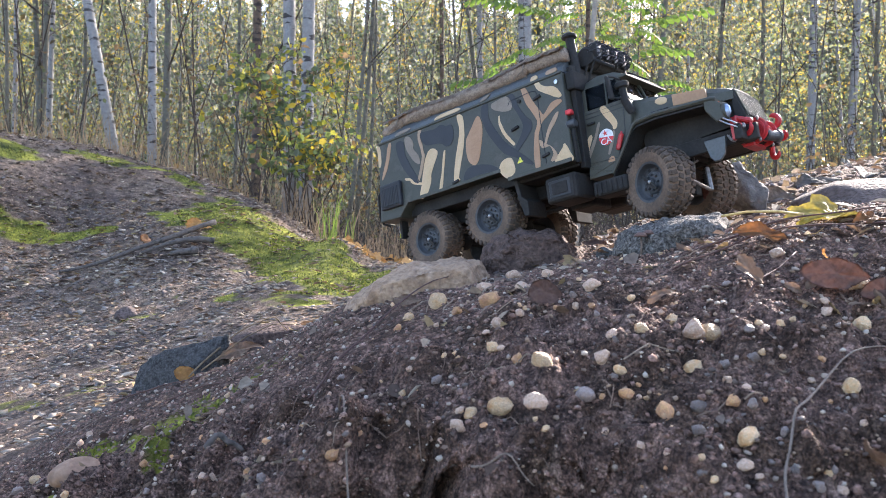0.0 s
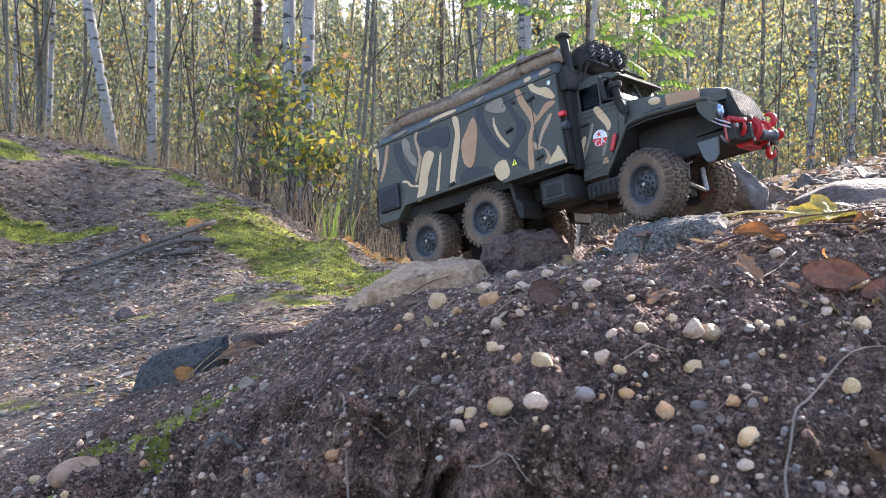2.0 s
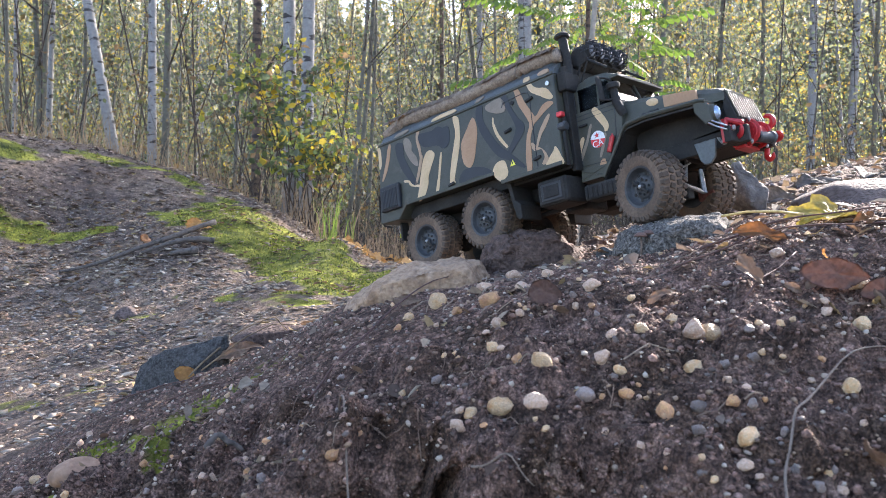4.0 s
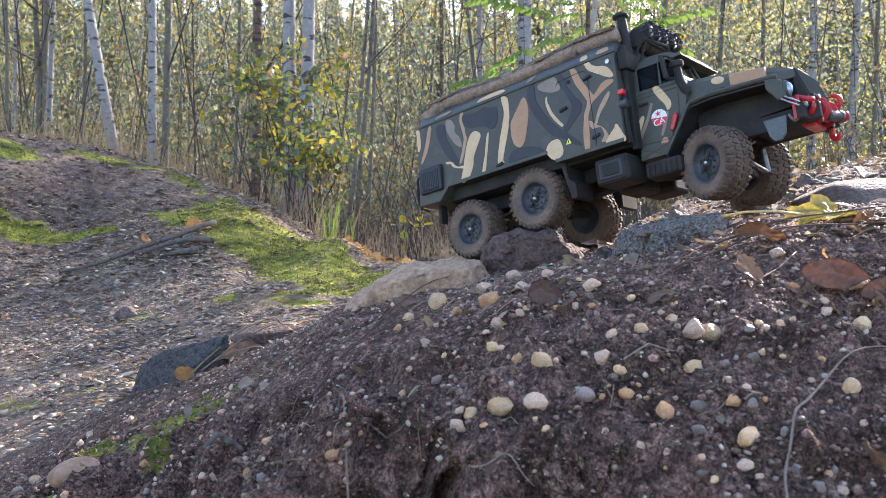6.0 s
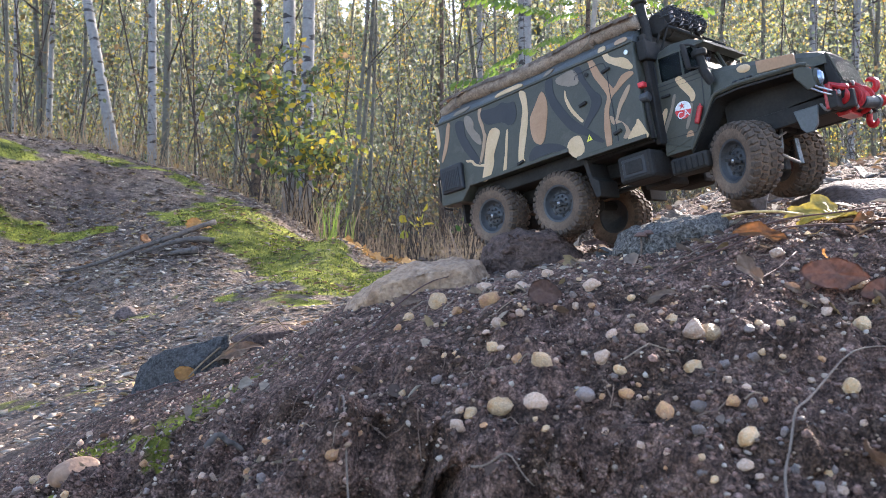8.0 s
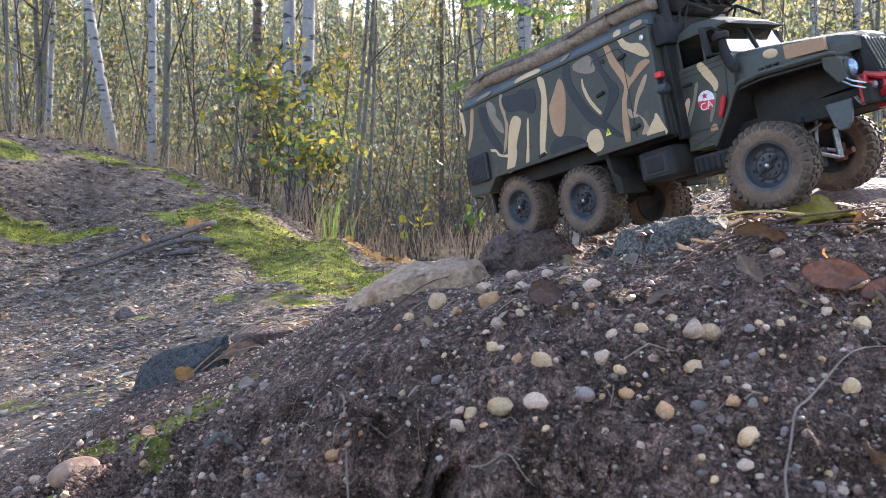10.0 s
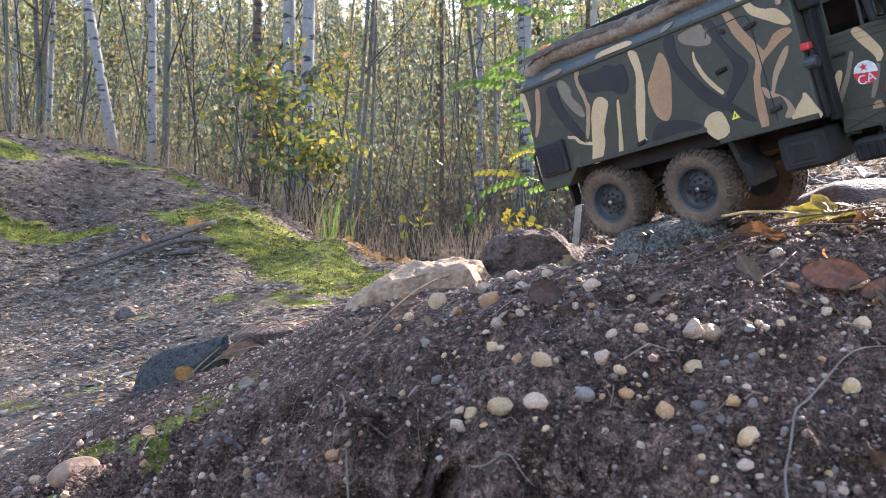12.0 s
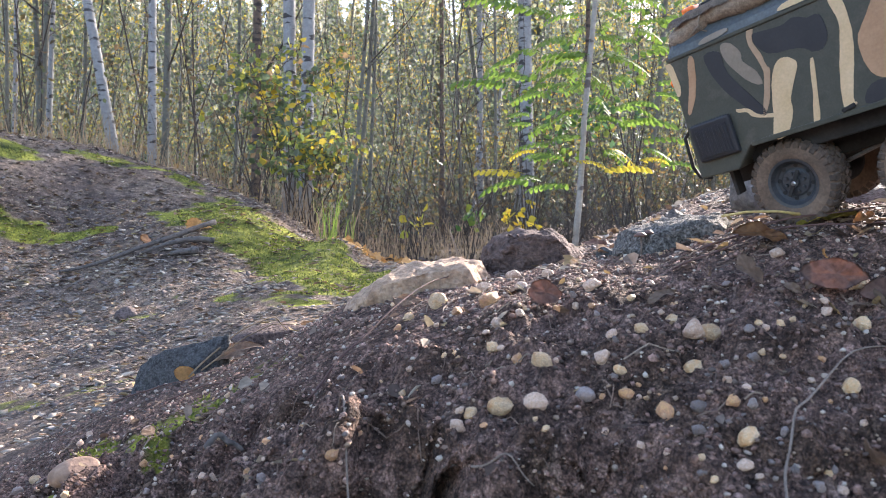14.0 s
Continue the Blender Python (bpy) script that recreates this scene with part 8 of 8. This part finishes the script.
strand("twig", "thin twig in the moss", [(-0.27, 0.83, 0.003), (-0.22, 0.79, 0.01), (-0.18, 0.76, 0.006)], 0.0008, DARK_TWIG, "twig", 0.0008, 14)
strand("twig", "thin twig in the moss", [(-0.36, 0.92, 0.003), (-0.29, 0.88, 0.01), (-0.24, 0.86, 0.006)], 0.0009, DARK_TWIG, "twig", 0.0008, 15)
strand("stick", "pale dead sapling stem", [(0.085, 4.2, 0.0), (0.06, 4.25, 0.06), (0.035, 4.3, 0.14)], 0.008, ROOT, "stick", 0.003, 16)


def fine_roots():
    """Hair roots, straws and needles caught in the crumbling soil."""
    rng = random.Random(91)
    paths = []
    while len(paths) < 200:
        x, y = rng.uniform(-0.4, 0.34), rng.uniform(0.42, 0.9)
        if abs(x) > 0.56 * y or y > 0.7 - 0.6 * min(x, 0):
            continue
        a, length = rng.uniform(0, math.tau), rng.uniform(0.008, 0.035)
        line = []
        for k in range(5):
            a += rng.uniform(-0.5, 0.5)
            line.append((x, y))
            x, y = x + math.cos(a) * length / 4, y + math.sin(a) * length / 4
        paths.append(line)
    xy = np.array(paths).reshape(-1, 2)
    z = ground_height(xy[:, 0], xy[:, 1]) + 0.002
    pts = np.stack([xy[:, 0], xy[:, 1] + ground_shift(xy[:, 0], xy[:, 1]), z], 1).reshape(-1, 5, 3)
    bm = bmesh.new()
    for line in pts:
        add_tube(bm, line.tolist(), rng.uniform(0.00025, 0.0006), 4)
    tagged(part("fine_roots", bm, spread_colours(material("hair roots", [(0.7, 0.7, 0.7), (1, 1, 1)], 60, 0.85, bump=0), [(0.09, 0.055, 0.04), (0.3, 0.22, 0.16), (0.14, 0.09, 0.065), (0.2, 0.13, 0.09)]), None), "hair roots and straws caught in the soil", "roots", kind="stuff")


fine_roots()


def mushrooms():
    CAP = material("brown mushroom cap", [(0.1, 0.055, 0.04), (0.16, 0.09, 0.07)], 120, 0.6, bump=0.3, bump_scale=600, distance=0.0004)
    for x, y, r, h in ((0.173, 0.742, 0.0058, 0.017), (0.181, 0.748, 0.0052, 0.0155)):
        z = rest(x, y)
        bm = bmesh.new()
        add_tube(bm, [(0, 0, -0.004), (0.0008, 0, h * 0.5), (0, 0, h)], 0.0009, 8)
        stem = part("mushroom", bm, ROOT, None, smooth=True)
        stem.location = (x, y, z)
        tagged(stem, "tiny brown mushroom on a thin stem", "mushroom", "tiny mushrooms")
        bm = bmesh.new()
        add_lathe(bm, [(0.0, 0.0035), (r * 0.5, 0.003), (r * 0.9, 0.0012), (r, -0.0008), (r * 0.7, -0.0002), (0.0, 0.0004)], "Z", (0, 0, h), 18)
        part("cap", bm, CAP, stem, smooth=True)


mushrooms()


# ---- moss tufts and grass ----
def moss_tufts():
    rng = np.random.default_rng(51)
    MOSS = leaf_material("moss tufts", [(0.1, 0.13, 0.022), (0.22, 0.25, 0.035), (0.3, 0.31, 0.05), (0.13, 0.16, 0.028), (0.07, 0.09, 0.02)], 0.45)
    for name, n, x0, x1, y0, y1, size in (("moss_tufts", 60000, -2.3, 0.0, 1.9, 4.3, 0.008), ("moss_crumbs", 14000, -0.4, -0.1, 0.62, 1.45, 0.005)):
        x, y = rng.uniform(x0, x1, n), rng.uniform(y0, y1, n)
        keep = moss_sun_share(x, y) > 0.35 + 0.4 * rng.random(n)
        x, y = x[keep], y[keep]
        c = np.stack([x, y, ground_height(x, y) - 0.001], 1)
        ob = leaf_cloud(name, c, size * rng.uniform(0.5, 1.2, len(x)), MOSS, 52, droop=-1.6, aspect=0.45)
        tagged(ob, "bright green moss tufts on the slope", "moss", kind="stuff")


moss_tufts()


def grass_stalks(name, label, n, x0, x1, y0, y1, h0, h1, mat, seed, width=0.002):
    rng = np.random.default_rng(seed)
    x, y = rng.uniform(x0, x1, n), rng.uniform(y0, y1, n)
    z = ground_height(x, y)
    verts, faces = [], []
    for px, py, pz in zip(x, y, z):
        h = rng.uniform(h0, h1)
        a, b = rng.uniform(0, math.tau), rng.uniform(0.1, 0.6) * h
        w = width * rng.uniform(0.6, 1.4)
        k = len(verts)
        verts += [(px - w, py, pz - 0.01), (px + w, py, pz - 0.01), (px + math.cos(a) * b * 0.4 + w * 0.8, py + math.sin(a) * b * 0.4, pz + h * 0.6), (px + math.cos(a) * b * 0.4 - w * 0.8, py + math.sin(a) * b * 0.4, pz + h * 0.6), (px + math.cos(a) * b, py + math.sin(a) * b, pz + h)]
        faces += [(k, k + 1, k + 2, k + 3), (k + 3, k + 2, k + 4)]
    return tagged(mesh_from(name, verts, faces, mat), label, "grass", kind="stuff")


grass_stalks("dry_grass", "dry straw coloured grass at the wood's edge", 520, -0.75, 0.35, 3.3, 4.6, 0.04, 0.28, DRY_GRASS, 61, 0.0011)
grass_stalks("crest_grass", "dry grass along the crest of the hump", 500, -2.6, -1.0, 4.1, 5.0, 0.06, 0.25, DRY_GRASS, 62, 0.002)
grass_stalks("green_blades", "tall green grass blades by the birches", 22, -0.5, -0.36, 3.2, 3.5, 0.1, 0.26, GREEN_BLADE, 63, 0.0017)
gx, gy = in_view(l_rng, 110, -0.42, -0.1, 2.95, 3.5)
flat_leaves("edge_leaves", "orange and yellow leaves at the wood's edge", gx, gy, l_rng.uniform(0.015, 0.04, len(gx)), LEAF_ORANGE, 36, 0.6)


# ---- what moves ----
def motions():
    rows = [
        (0.0, pose(0.0639, 1.0359, 0.0748, -3.14, -11.25, -41.91)),
        (0.5, pose(0.0641, 1.0333, 0.0743, -2.92, -11.23, -42.23)),
        (1.0, pose(0.0644, 1.0308, 0.0744, -2.72, -11.06, -42.53)),
        (1.5, pose(0.0613, 1.0315, 0.0728, -2.20, -11.15, -43.32)),
        (2.0, pose(0.0609, 1.0295, 0.0730, -2.04, -11.29, -43.86)),
        (2.5, pose(0.0606, 1.0300, 0.0732, -2.07, -11.17, -44.64)),
        (3.0, pose(0.0621, 1.0265, 0.0728, -2.02, -10.77, -45.56)),
        (3.2, pose(0.0621, 1.0265, 0.0728, -2.02, -10.77, -45.56)),
        (4.4, pose(0.0621, 1.0265, 0.0728, -2.02, -10.77, -45.56)),
        (5.3, pose(0.0869, 1.0300, 0.0850, -4.31, -9.70, -39.70)),
        (5.5, pose(0.0960, 1.0263, 0.0887, -3.89, -9.88, -39.43)),
        (6.0, pose(0.1137, 1.0154, 0.0914, -4.27, -11.06, -41.95)),
        (6.5, pose(0.1362, 0.9768, 0.0953, 1.20, -10.49, -46.27)),
        (7.0, pose(0.1369, 0.9842, 0.0951, -1.39, -11.41, -45.66)),
        (7.5, pose(0.1375, 0.9807, 0.0959, 0.18, -10.95, -46.16)),
        (8.0, pose(0.1375, 0.9813, 0.0959, 0.21, -11.02, -46.12)),
        (8.2, pose(0.1374, 0.9818, 0.0964, 0.34, -10.96, -46.05)),
        (9.3, pose(0.1374, 0.9818, 0.0964, 0.34, -10.96, -46.05)),
        (10.3, pose(0.1758, 0.8863, 0.1097, 12.78, -4.85, -57.99)),
        (10.5, pose(0.1837, 0.8781, 0.1083, 15.54, -2.89, -57.11)),
        (11.0, pose(0.2009, 0.8436, 0.1073, 17.68, -4.20, -55.59)),
        (11.5, pose(0.2254, 0.8085, 0.1122, 16.45, -7.11, -53.65)),
        (12.0, pose(0.2289, 0.7934, 0.1147, 16.07, -7.42, -52.18)),
        (12.5, pose(0.2429, 0.7713, 0.1187, 14.36, -7.13, -51.50)),
        (13.0, pose(0.2760, 0.7292, 0.1216, 13.01, -8.56, -49.17)),
        (13.5, pose(0.3076, 0.6935, 0.1211, 14.52, -10.10, -48.55)),
        (14.0, pose(0.3427, 0.6612, 0.1249, 17.73, -11.15, -49.19)),
    ]
    walk(truck, rows)
    # way rolled by the wheels, and how far each axle springs: seconds, metres
    way_t = [0, 1, 1.5, 3.2, 4.4, 5.3, 5.5, 6.0, 6.5, 8.2, 9.2, 10.3, 10.5, 11, 11.5, 12, 12.5, 13, 13.5, 14]
    way_s = [0.003, 0.003, 0.0, 0.0, 0.0, 0.022, 0.033, 0.053, 0.094, 0.094, 0.094, 0.196, 0.207, 0.245, 0.288, 0.303, 0.329, 0.382, 0.429, 0.477]
    lift_t = [0, 1.5, 3.0, 4.4, 5.3, 5.5, 6, 6.5, 8, 9.2, 10.3, 10.5, 11, 11.5, 12, 12.5, 13, 14]
    lift = {"A": [-0.0555, -0.0548, -0.0546, -0.0550, -0.064, -0.069, -0.0618, -0.0475, -0.0465, -0.0465, -0.045, -0.047, -0.0586, -0.0525, -0.0475, -0.0436, -0.0448, -0.0456],
            "B": [-0.0486, -0.0483, -0.0480, -0.0480, -0.0485, -0.0485, -0.0477, -0.0525, -0.0545, -0.0545, -0.057, -0.055, -0.0427, -0.048, -0.053, -0.0576, -0.0567, -0.0584],
            "F": [-0.0603, -0.0612, -0.0610, -0.0613, -0.0615, -0.0608, -0.0605, -0.062, -0.0622, -0.0622, -0.068, -0.066, -0.064, -0.063, -0.063, -0.063, -0.063, -0.063]}
    # the far wheel of a swinging axle sits lower or higher than the near one
    swing = {"A": -0.004, "B": -0.012, "F": 0.006}
    steer_t = [0, 1.5, 3.0, 5.3, 6.5, 8.2, 9.3, 10.3, 11, 14]
    steer = [-20, -15, -9, -20, -27, -28, -20, 24, 24, 10]
    for wheel, axle, sgn in WHEELS:
        x = {"A": -0.062, "B": 0.0347, "F": 0.2405}[axle]
        keys = []
        for k in range(57):
            t = k * 0.25
            spin = math.degrees(np.interp(t, way_t, way_s) / 0.034)
            turn = float(np.interp(t, steer_t, steer)) if axle == "F" else 0.0
            z = float(np.interp(t, lift_t, lift[axle])) + (swing[axle] if sgn > 0 else 0.0)
            keys.append((t, pose(x, sgn * 0.0495, z, 0, -sgn * spin, turn + (180 if sgn > 0 else 0))))
        walk(wheel, keys)


motions()
